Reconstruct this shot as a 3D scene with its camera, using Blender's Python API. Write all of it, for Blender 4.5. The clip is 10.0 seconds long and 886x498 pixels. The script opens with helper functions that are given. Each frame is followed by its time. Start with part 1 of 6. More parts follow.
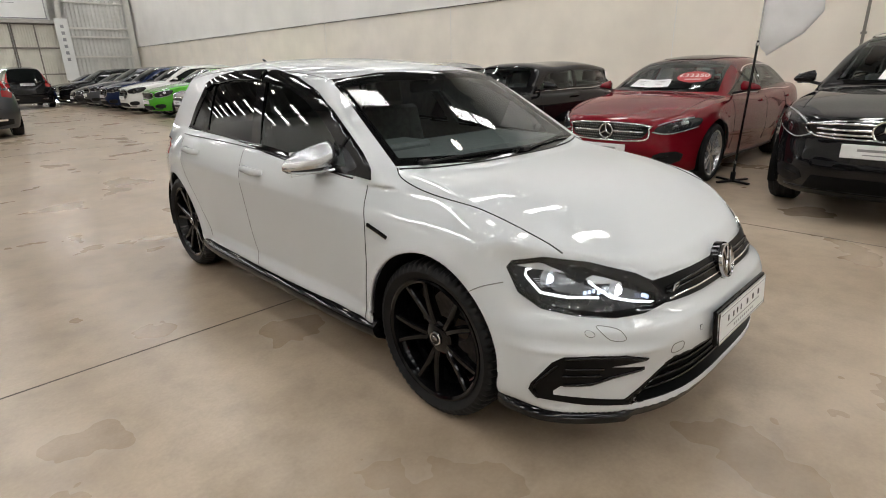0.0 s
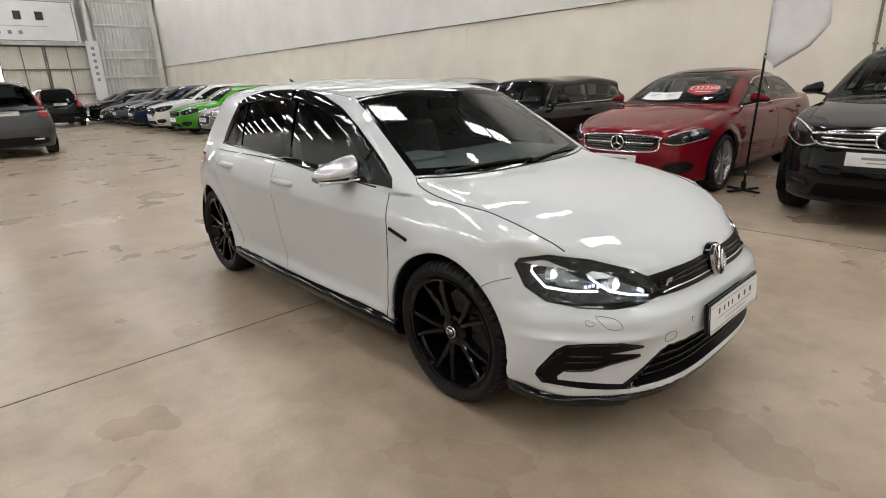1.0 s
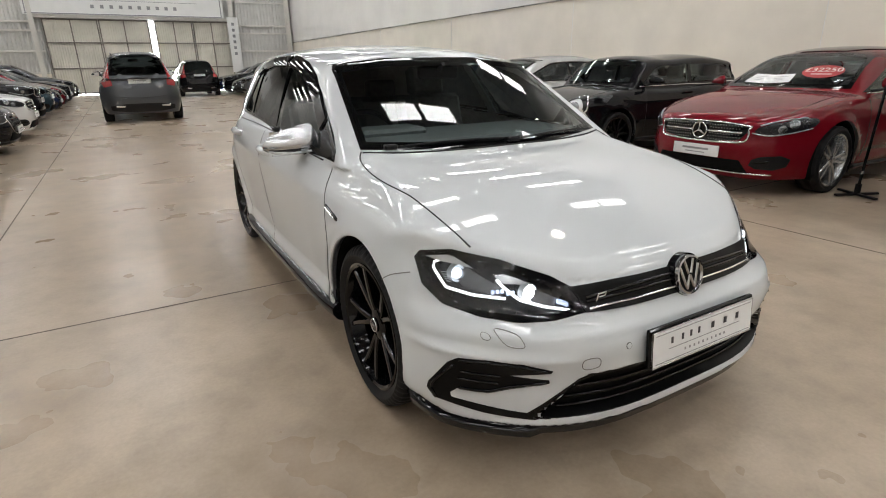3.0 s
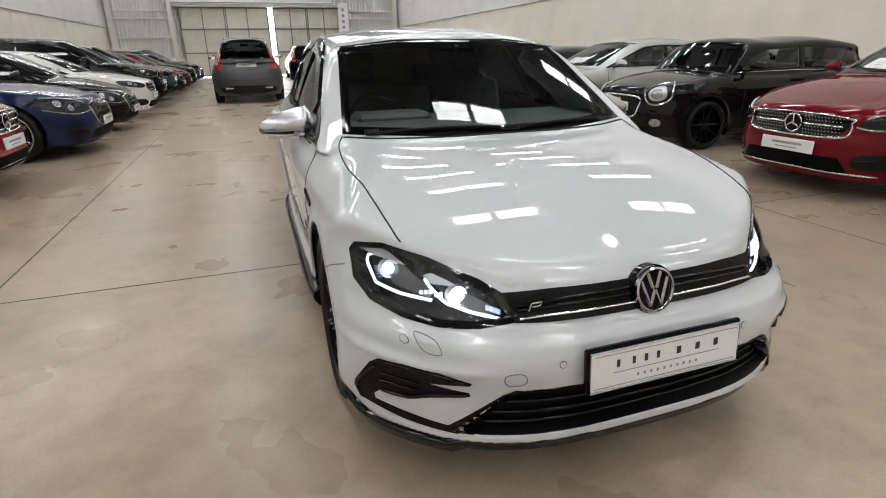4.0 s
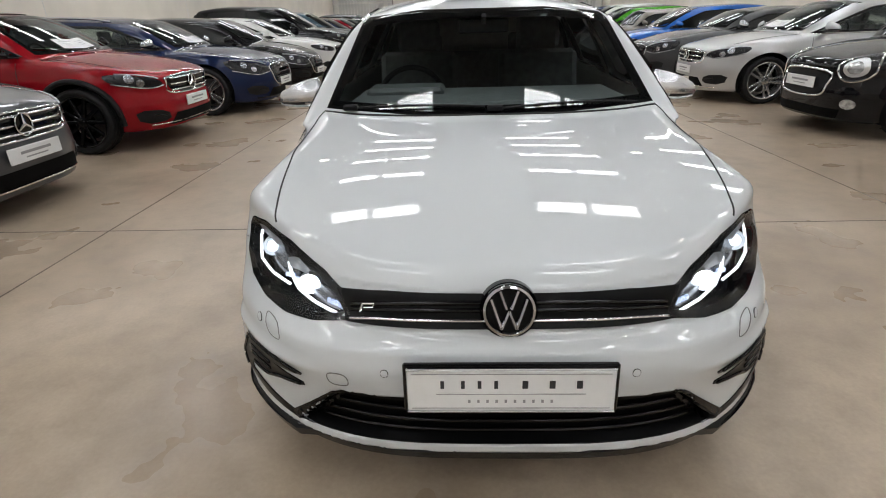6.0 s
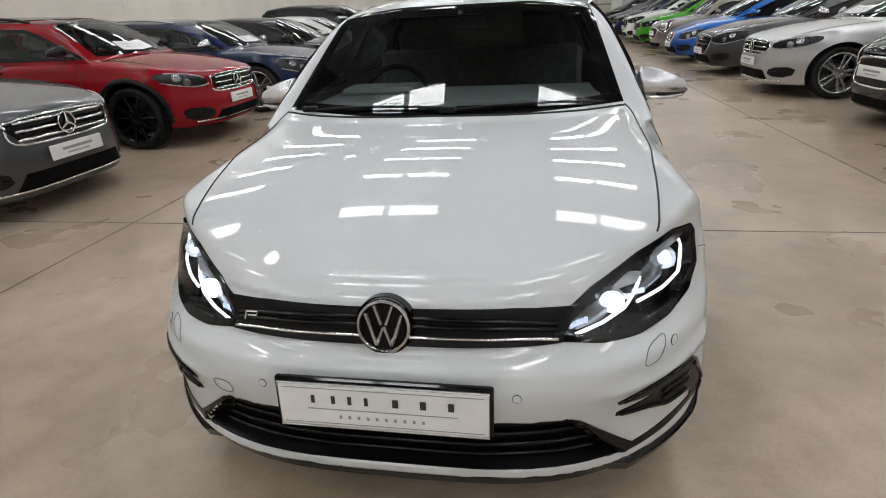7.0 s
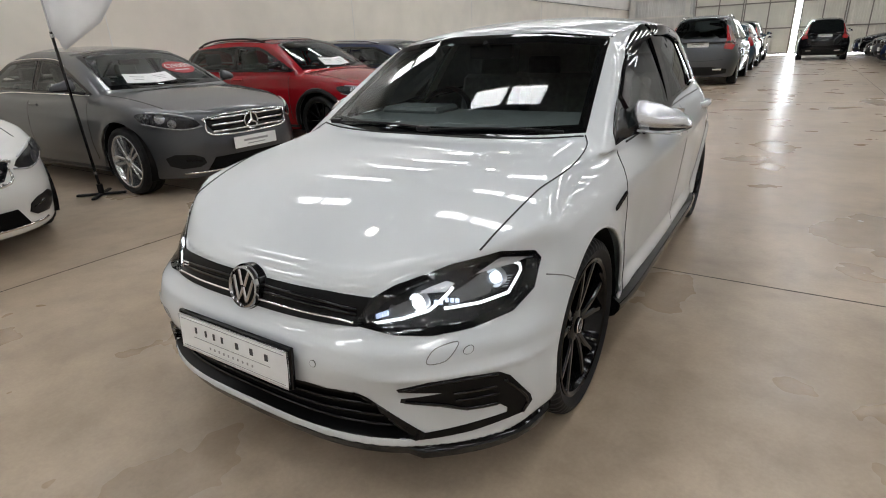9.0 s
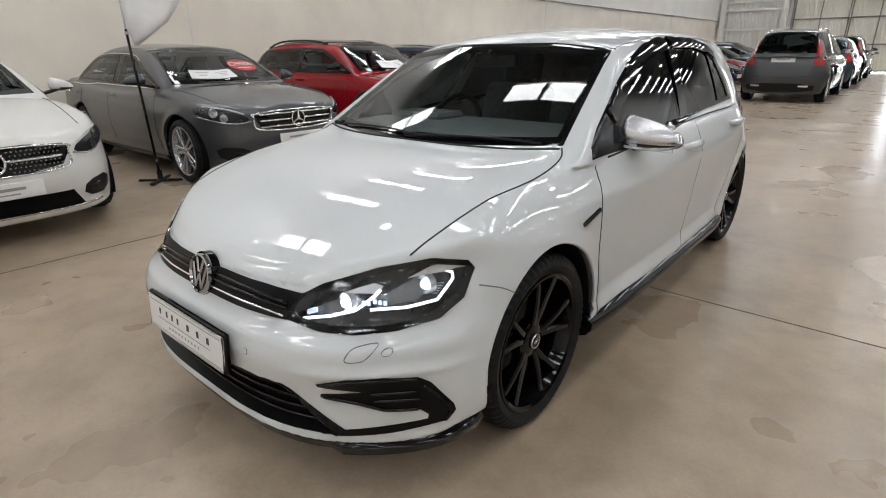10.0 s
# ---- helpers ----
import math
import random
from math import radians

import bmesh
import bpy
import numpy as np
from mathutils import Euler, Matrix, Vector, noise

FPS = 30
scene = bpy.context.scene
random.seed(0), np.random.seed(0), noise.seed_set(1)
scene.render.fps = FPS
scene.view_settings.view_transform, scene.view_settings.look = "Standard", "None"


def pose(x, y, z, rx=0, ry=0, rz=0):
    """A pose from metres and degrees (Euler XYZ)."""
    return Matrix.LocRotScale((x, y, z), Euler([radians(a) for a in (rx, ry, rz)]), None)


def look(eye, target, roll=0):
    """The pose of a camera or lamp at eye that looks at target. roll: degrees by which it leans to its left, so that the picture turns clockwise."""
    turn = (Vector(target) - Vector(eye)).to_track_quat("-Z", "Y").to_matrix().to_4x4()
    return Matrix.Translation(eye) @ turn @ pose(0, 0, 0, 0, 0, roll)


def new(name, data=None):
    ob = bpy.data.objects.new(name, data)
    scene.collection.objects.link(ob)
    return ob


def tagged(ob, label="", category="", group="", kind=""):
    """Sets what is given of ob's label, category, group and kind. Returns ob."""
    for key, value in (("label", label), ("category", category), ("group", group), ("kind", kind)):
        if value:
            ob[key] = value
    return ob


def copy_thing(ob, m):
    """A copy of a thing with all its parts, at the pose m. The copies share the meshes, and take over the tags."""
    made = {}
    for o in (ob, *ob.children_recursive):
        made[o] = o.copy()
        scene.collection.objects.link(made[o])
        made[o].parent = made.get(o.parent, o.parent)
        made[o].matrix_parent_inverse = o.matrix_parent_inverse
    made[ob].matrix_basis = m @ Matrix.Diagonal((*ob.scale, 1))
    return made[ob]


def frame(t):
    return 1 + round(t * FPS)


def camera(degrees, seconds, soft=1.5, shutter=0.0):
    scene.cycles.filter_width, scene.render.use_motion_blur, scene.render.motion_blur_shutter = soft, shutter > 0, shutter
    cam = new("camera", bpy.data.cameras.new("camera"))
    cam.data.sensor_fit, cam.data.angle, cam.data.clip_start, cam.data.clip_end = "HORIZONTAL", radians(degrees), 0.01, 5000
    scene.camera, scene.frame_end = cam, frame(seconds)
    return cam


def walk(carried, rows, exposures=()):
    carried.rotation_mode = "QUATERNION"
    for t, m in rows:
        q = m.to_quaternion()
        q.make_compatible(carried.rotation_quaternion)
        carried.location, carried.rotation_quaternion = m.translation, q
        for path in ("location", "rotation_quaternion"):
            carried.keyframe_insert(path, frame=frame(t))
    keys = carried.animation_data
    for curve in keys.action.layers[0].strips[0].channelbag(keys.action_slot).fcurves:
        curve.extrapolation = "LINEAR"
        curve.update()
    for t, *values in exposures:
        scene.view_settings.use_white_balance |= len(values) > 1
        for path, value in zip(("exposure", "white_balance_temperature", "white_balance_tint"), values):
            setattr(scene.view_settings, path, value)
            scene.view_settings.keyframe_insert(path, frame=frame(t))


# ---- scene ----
cam = camera(79.5, 10.0, soft=1.0)
PATH = [
    (0, (-2.098, -1.387, 1.351), (-0.777, -0.032, 0.705), -1.3),
    (0.5, (-2.187, -1.472, 1.361), (-0.872, -0.095, 0.75), -1.8),
    (1, (-2.244, -1.551, 1.37), (-0.958, -0.141, 0.773), -2.1),
    (1.5, (-2.145, -1.635, 1.357), (-0.915, -0.176, 0.759), -2.0),
    (2, (-1.966, -1.721, 1.338), (-0.806, -0.211, 0.727), -1.7),
    (2.5, (-1.751, -1.733, 1.313), (-0.67, -0.175, 0.679), -1.2),
    (4, (-1.006, -1.883, 1.271), (-0.4, -0.108, 0.577), -1.0),
    (4.5, (-0.781, -1.88, 1.291), (-0.307, -0.092, 0.531), -1.2),
    (5, (-0.528, -1.932, 1.282), (-0.269, -0.107, 0.508), -2.0),
    (5.5, (-0.319, -1.951, 1.289), (-0.246, -0.113, 0.504), -1.5),
    (7, (0.336, -1.808, 1.291), (0.01, -0.005, 0.488), -3.0),
    (7.5, (0.559, -1.805, 1.286), (0.109, -0.027, 0.488), -2.7),
    (8, (0.772, -1.742, 1.29), (0.172, 0.0, 0.51), -2.0),
    (8.5, (1.031, -1.712, 1.294), (0.185, -0.056, 0.556), -3.2),
    (9, (1.325, -1.69, 1.297), (0.304, -0.126, 0.582), -2.4),
    (9.5, (1.502, -1.566, 1.283), (0.366, -0.079, 0.577), -1.7),
    (10, (1.641, -1.477, 1.295), (0.417, -0.055, 0.603), -0.7),
]
# the clip's camera darkens a little while white paint fills its view, and starts a touch warmer
EXPOSURE = [(0.0, 0.11, 6800, 10), (2.5, 0.08, 6720, 10), (4.0, 0.03, 6600, 10), (5.5, -0.01, 6540, 10), (7.0, -0.07, 6520, 10), (8.5, -0.10, 6520, 10), (9.5, -0.01, 6500, 10), (10.0, 0.03, 6500, 10)]
walk(cam, [(t, look(eye, target, roll)) for t, eye, target, roll in PATH], EXPOSURE)

# ---------------------------------------------------------------- world and exposure
world = bpy.data.worlds.new("world")
scene.world = world
world.use_nodes = True
world.node_tree.nodes["Background"].inputs[0].default_value = (0.75, 0.85, 1.0, 1)
world.node_tree.nodes["Background"].inputs[1].default_value = 0.25


# ---------------------------------------------------------------- materials
def mat(name, base, rough=0.5, metal=0.0, coat=0.0, vary=0.0, scale=8.0, bump=0.0, bscale=60.0, rvary=0.0, emit=None, spec=0.5, dist=0.002, island=0.0):
    m = bpy.data.materials.new(name)
    m.use_nodes = True
    nt = m.node_tree
    b = nt.nodes["Principled BSDF"]
    b.inputs["Base Color"].default_value = (*base, 1)
    b.inputs["Roughness"].default_value = rough
    b.inputs["Metallic"].default_value = metal
    b.inputs["Specular IOR Level"].default_value = spec
    if coat:
        b.inputs["Coat Weight"].default_value = coat
        b.inputs["Coat Roughness"].default_value = 0.015
    if emit:
        b.inputs["Emission Color"].default_value = (*emit[0], 1)
        b.inputs["Emission Strength"].default_value = emit[1]
    if vary or bump or rvary:
        tc = nt.nodes.new("ShaderNodeTexCoord")
        n1 = nt.nodes.new("ShaderNodeTexNoise")
        n1.inputs["Scale"].default_value = scale
        n1.inputs["Detail"].default_value = 6
        nt.links.new(tc.outputs["Object"], n1.inputs["Vector"])
        if vary:
            r = nt.nodes.new("ShaderNodeValToRGB")
            lo = [max(0, c * (1 - vary)) for c in base]
            hi = [min(1, c * (1 + vary)) for c in base]
            r.color_ramp.elements[0].position, r.color_ramp.elements[1].position = 0.32, 0.68
            r.color_ramp.elements[0].color, r.color_ramp.elements[1].color = (*lo, 1), (*hi, 1)
            nt.links.new(n1.outputs["Fac"], r.inputs["Fac"])
            nt.links.new(r.outputs["Color"], b.inputs["Base Color"])
        if rvary:
            mr = nt.nodes.new("ShaderNodeMapRange")
            mr.inputs["From Min"].default_value, mr.inputs["From Max"].default_value = 0.3, 0.7
            mr.inputs["To Min"].default_value, mr.inputs["To Max"].default_value = max(0, rough - rvary), rough + rvary
            nt.links.new(n1.outputs["Fac"], mr.inputs["Value"])
            nt.links.new(mr.outputs["Result"], b.inputs["Roughness"])
        if bump:
            n2 = nt.nodes.new("ShaderNodeTexNoise")
            n2.inputs["Scale"].default_value = bscale
            n2.inputs["Detail"].default_value = 4
            nt.links.new(tc.outputs["Object"], n2.inputs["Vector"])
            bp = nt.nodes.new("ShaderNodeBump")
            bp.inputs["Strength"].default_value = bump
            bp.inputs["Distance"].default_value = dist
            nt.links.new(n2.outputs["Fac"], bp.inputs["Height"])
            nt.links.new(bp.outputs["Normal"], b.inputs["Normal"])
    return m


def concrete(name):
    """Power-floated, sealed concrete: broad cloudy tone, trowel mottling, dark scuffs and small spots."""
    m = mat(name, (0.42, 0.335, 0.25), 0.34)
    nt = m.node_tree
    b = nt.nodes["Principled BSDF"]
    tc = nt.nodes.new("ShaderNodeTexCoord")

    def noise(scale, detail, rough, dist=0.0, stretch=None):
        n = nt.nodes.new("ShaderNodeTexNoise")
        n.inputs["Scale"].default_value, n.inputs["Detail"].default_value = scale, detail
        n.inputs["Roughness"].default_value, n.inputs["Distortion"].default_value = rough, dist
        if stretch:
            mp = nt.nodes.new("ShaderNodeMapping")
            mp.inputs["Scale"].default_value = stretch
            nt.links.new(tc.outputs["Object"], mp.inputs["Vector"])
            nt.links.new(mp.outputs["Vector"], n.inputs["Vector"])
        else:
            nt.links.new(tc.outputs["Object"], n.inputs["Vector"])
        return n.outputs["Fac"]

    def ramp(fac, stops):
        r = nt.nodes.new("ShaderNodeValToRGB")
        while len(r.color_ramp.elements) < len(stops):
            r.color_ramp.elements.new(0.5)
        for e, (p, c) in zip(r.color_ramp.elements, stops):
            e.position, e.color = p, (*c, 1)
        nt.links.new(fac, r.inputs["Fac"])
        return r.outputs["Color"]

    def mul(a, c, f=1.0):
        x = nt.nodes.new("ShaderNodeMix")
        x.data_type, x.blend_type = "RGBA", "MULTIPLY"
        x.inputs[0].default_value = f
        nt.links.new(a, x.inputs[6])
        nt.links.new(c, x.inputs[7])
        return x.outputs[2]

    broad = ramp(noise(0.5, 4, 0.5, 0.2), [(0.2, (0.360, 0.280, 0.200)), (0.5, (0.462, 0.370, 0.275)), (0.8, (0.60, 0.50, 0.392))])
    cloud = ramp(noise(2.1, 5, 0.5, 0.1), [(0.2, (0.70, 0.68, 0.66)), (0.5, (0.93, 0.925, 0.92)), (0.8, (1.06, 1.06, 1.06))])
    sweep = ramp(noise(1.3, 5, 0.55, 0.4, (1.0, 0.5, 1.0)), [(0.2, (0.84, 0.83, 0.81)), (0.8, (1.08, 1.08, 1.08))])
    mottle = ramp(noise(7.0, 6, 0.55, 0.1), [(0.2, (0.78, 0.77, 0.76)), (0.5, (0.95, 0.945, 0.94)), (0.8, (1.05, 1.05, 1.05))])
    grain = ramp(noise(60, 4, 0.6), [(0.2, (0.86, 0.86, 0.86)), (0.8, (1.03, 1.03, 1.03))])
    c = mul(mul(mul(mul(broad, cloud), sweep), mottle), grain)
    nt.links.new(c, b.inputs["Base Color"])
    mr = nt.nodes.new("ShaderNodeMapRange")
    mr.inputs["From Min"].default_value, mr.inputs["From Max"].default_value = 0.3, 0.7
    mr.inputs["To Min"].default_value, mr.inputs["To Max"].default_value = 0.25, 0.35
    nt.links.new(noise(1.3, 4, 0.5), mr.inputs["Value"])
    nt.links.new(mr.outputs["Result"], b.inputs["Roughness"])
    bp = nt.nodes.new("ShaderNodeBump")
    bp.inputs["Strength"].default_value, bp.inputs["Distance"].default_value = 0.05, 0.002
    nt.links.new(noise(40, 6, 0.6), bp.inputs["Height"])
    nt.links.new(bp.outputs["Normal"], b.inputs["Normal"])
    return m


def paint(name, base, metal=0.0, rough=0.35, flake=0.0):
    """Car paint: coloured base under a clear coat, with faint orange peel and dust in the gloss."""
    m = mat(name, base, rough, metal, coat=1.0, vary=flake, scale=900.0, spec=0.0)
    b = m.node_tree.nodes["Principled BSDF"]
    b.inputs["Coat Roughness"].default_value = 0.006
    b.inputs["Coat IOR"].default_value = 1.5 if max(base) > 0.3 else 1.37
    return m


def tinted(name, tint, gloss=0.02, ior=1.52):
    """Clear pane: transparent with a tint, mirror-like by Fresnel."""
    m = bpy.data.materials.new(name)
    m.use_nodes = True
    nt = m.node_tree
    nt.nodes.remove(nt.nodes["Principled BSDF"])
    out = nt.nodes["Material Output"]
    tr = nt.nodes.new("ShaderNodeBsdfTransparent")
    tr.inputs[0].default_value = (*tint, 1)
    gl = nt.nodes.new("ShaderNodeBsdfGlossy")
    gl.inputs["Roughness"].default_value = gloss
    fr = nt.nodes.new("ShaderNodeFresnel")
    fr.inputs["IOR"].default_value = ior
    mx = nt.nodes.new("ShaderNodeMixShader")
    nt.links.new(fr.outputs[0], mx.inputs[0])
    nt.links.new(tr.outputs[0], mx.inputs[1])
    nt.links.new(gl.outputs[0], mx.inputs[2])
    nt.links.new(mx.outputs[0], out.inputs[0])
    return m


def glow(name, colour, strength):
    m = mat(name, (0.8, 0.8, 0.8), 0.5, emit=(colour, strength))
    return m


M_FLOOR = concrete("concrete")
# sealant of the floor joints, also the painted shadow under the wall ledge
M_JOINT_AND_SHADE = mat("joint_sealant_and_ledge_shade", (0.10, 0.08, 0.065), 0.8, vary=0.3, scale=20)
M_WALL = mat("cream_wall", (0.90, 0.84, 0.74), 0.6, vary=0.05, scale=1.2, bump=0.05, bscale=40)
M_WALL_UP = mat("pale_upper_wall", (0.86, 0.84, 0.80), 0.55, vary=0.04, scale=0.9, bump=0.04, bscale=30)
M_METAL_WALL = mat("white_cladding", (0.62, 0.61, 0.58), 0.45, vary=0.06, scale=1.5)
M_DOOR = mat("door_panel", (0.66, 0.63, 0.55), 0.5, vary=0.06, scale=1.4)
M_STEEL = mat("painted_steel", (0.70, 0.68, 0.63), 0.45, vary=0.06, scale=3)
M_DKSTEEL = mat("door_rail", (0.22, 0.20, 0.17), 0.5, vary=0.15, scale=4)
M_ROOF = mat("roof_sheet", (0.24, 0.24, 0.235), 0.5, vary=0.06, scale=1.0)
M_TUBE = glow("fluorescent_tube", (0.955, 0.98, 1.02), 14.5)
M_LAMP = glow("lamp_glow", (1.0, 0.95, 0.86), 40.0)
M_SLIT = glow("daylight_gap", (0.85, 0.93, 1.0), 24.0)
M_BOARD = mat("white_board", (0.82, 0.82, 0.80), 0.4, vary=0.03, scale=2)
M_INK = mat("dark_ink", (0.03, 0.03, 0.035), 0.5)
M_GREYINK = mat("grey_ink", (0.30, 0.30, 0.31), 0.5)
M_FABRIC = mat("flag_fabric", (0.85, 0.85, 0.86), 0.8, vary=0.05, scale=4, bump=0.1, bscale=200)

P_WHITE = paint("white_paint", (0.605, 0.632, 0.648), 0.0, 0.3)
P_WHITE2 = paint("white_paint_warm", (0.66, 0.66, 0.64), 0.0, 0.35)
P_GREY = paint("graphite_paint", (0.088, 0.092, 0.100), 0.7, 0.32, 0.12)
P_DGREY = paint("dark_grey_paint", (0.05, 0.052, 0.055), 0.5, 0.35, 0.2)
P_SILVER = paint("silver_paint", (0.50, 0.51, 0.52), 0.8, 0.30, 0.08)
P_RED = paint("red_paint", (0.25, 0.005, 0.010), 0.0, 0.35, 0.1)
P_DRED = paint("deep_red_paint", (0.15, 0.004, 0.010), 0.1, 0.35, 0.15)
P_BLACK = paint("black_paint", (0.006, 0.006, 0.007), 0.0, 0.3)
P_NAVY = paint("navy_paint", (0.008, 0.016, 0.055), 0.3, 0.35, 0.2)
P_BLUE = paint("blue_paint", (0.012, 0.10, 0.40), 0.3, 0.35, 0.15)
P_GREEN = paint("green_paint", (0.055, 0.32, 0.016), 0.2, 0.35, 0.15)
P_BRONZE = paint("bronze_grey_paint", (0.22, 0.20, 0.175), 0.6, 0.35, 0.12)
P_TEAL = paint("steel_blue_paint", (0.05, 0.085, 0.11), 0.5, 0.35, 0.15)
M_GLOSSBLACK = mat("gloss_black", (0.004, 0.004, 0.0045), 0.06, spec=0.30)
M_SURROUND = mat("smoked_black_trim", (0.004, 0.004, 0.0045), 0.03, spec=0.32)
M_BLACK = mat("black_plastic", (0.008, 0.008, 0.009), 0.4, spec=0.22, vary=0.2, scale=60, bump=0.05, bscale=300)
M_GRILLE = mat("grille_black", (0.003, 0.003, 0.0033), 0.30, spec=0.16)
M_DARK = mat("dark_void", (0.004, 0.004, 0.004), 0.8, spec=0.1)
M_LINER = mat("wheel_liner", (0.006, 0.006, 0.006), 0.9, spec=0.1, vary=0.3, scale=20, bump=0.2, bscale=200)
M_SEAM = mat("panel_gap", (0.012, 0.012, 0.013), 0.7)
M_SEAMG = mat("fine_gap", (0.16, 0.16, 0.16), 0.6)
M_RUBBER = mat("tyre_rubber", (0.011, 0.011, 0.0115), 0.6, spec=0.22, vary=0.25, scale=18, bump=0.15, bscale=250)
M_RIMBLACK = mat("gloss_black_alloy", (0.003, 0.003, 0.0035), 0.10, spec=0.3)
M_RIMSILVER = mat("silver_alloy", (0.55, 0.56, 0.57), 0.25, 0.9, vary=0.06, scale=40)
M_RIMGREY = mat("grey_alloy", (0.12, 0.12, 0.125), 0.25, 0.8)
M_DISC = mat("brake_steel", (0.16, 0.15, 0.145), 0.35, 0.9, vary=0.2, scale=60)
M_CHROME = mat("chrome", (0.80, 0.80, 0.81), 0.06, 1.0)
# emblem chrome, its colour darkened to imitate dark reflections
M_EMBLEM = mat("chrome_dark_reflection", (0.42, 0.42, 0.43), 0.08, 1.0)
M_CARGLASS = tinted("clear_car_glass", (0.74, 0.82, 0.79))
M_SATIN = mat("brushed_mirror_cap", (0.60, 0.61, 0.63), 0.26, 1.0, vary=0.02, scale=80)
M_GLASS = tinted("tinted_glass", (0.42, 0.50, 0.48))
M_SCREEN = tinted("windscreen_glass", (0.80, 0.88, 0.86))
M_REARGLASS = tinted("rear_tinted_glass", (0.22, 0.25, 0.24))
M_PRIVACY = tinted("privacy_glass", (0.05, 0.055, 0.055))
M_DARKGLASS = mat("dark_glass", (0.006, 0.008, 0.008), 0.01, spec=0.5)
M_LENS = tinted("lamp_lens", (0.92, 0.94, 0.96), 0.01, 1.45)
M_LAMPBODY = mat("lamp_housing", (0.012, 0.012, 0.014), 0.22, spec=0.4, vary=0.2, scale=50)
M_LAMPCHROME = mat("lamp_reflector", (0.62, 0.63, 0.65), 0.34, 1.0)
M_BEZEL = mat("dark_silver_bezel", (0.17, 0.175, 0.185), 0.22, 0.9, vary=0.3, scale=70)
M_LAMPMID = mat("grey_reflector", (0.30, 0.31, 0.33), 0.18, 0.9, vary=0.4, scale=60)
M_LED = glow("led_strip", (0.93, 0.96, 1.0), 2.2)
M_LEDCORE = glow("led_projector", (0.86, 0.93, 1.0), 14.0)
M_LEDSOFT = glow("led_outer_lens", (0.80, 0.90, 1.0), 1.5)
M_LEDBLUE = glow("led_facets", (0.45, 0.60, 1.0), 0.7)
M_LAMPGREY = mat("pale_lamp", (0.52, 0.54, 0.56), 0.10, 0.6, coat=0.8, vary=0.5, scale=25)
M_TAIL = mat("tail_lamp_red", (0.35, 0.008, 0.010), 0.10, coat=1.0)
M_PLATE = mat("plate_white", (0.80, 0.81, 0.81), 0.35, vary=0.02, scale=30)
M_SEAT = mat("seat_cloth", (0.12, 0.13, 0.13), 0.8, vary=0.2, scale=30, bump=0.2, bscale=400)
M_LINING = mat("cabin_lining", (0.34, 0.35, 0.34), 0.9, vary=0.1, scale=30)
M_DASH = mat("dash_plastic", (0.095, 0.108, 0.108), 0.55, vary=0.15, scale=40, bump=0.1, bscale=300)
M_PAPER = mat("paper", (0.80, 0.80, 0.80), 0.6)
M_STICKER = mat("red_sticker", (0.40, 0.02, 0.025), 0.5)


# ---------------------------------------------------------------- mesh helpers
def mk(name, V, F, material, parent=None, label="", normals=None, smooth=True, share=None):
    me = share
    if me is None:
        me = bpy.data.meshes.new(name)
        me.from_pydata([tuple(map(float, v)) for v in V], [], [tuple(map(int, q)) for q in F])
        me.materials.append(material)
        if smooth:
            me.shade_smooth()
        me.update()
        if normals is not None:
            me.normals_split_custom_set_from_vertices([tuple(map(float, n)) for n in normals])
    ob = new(name, me)
    if parent:
        ob.parent = parent
    if label:
        ob["label"] = label
    return ob


def sharp(ob, degrees=35):
    ob.data.set_sharp_from_angle(angle=radians(degrees))
    return ob


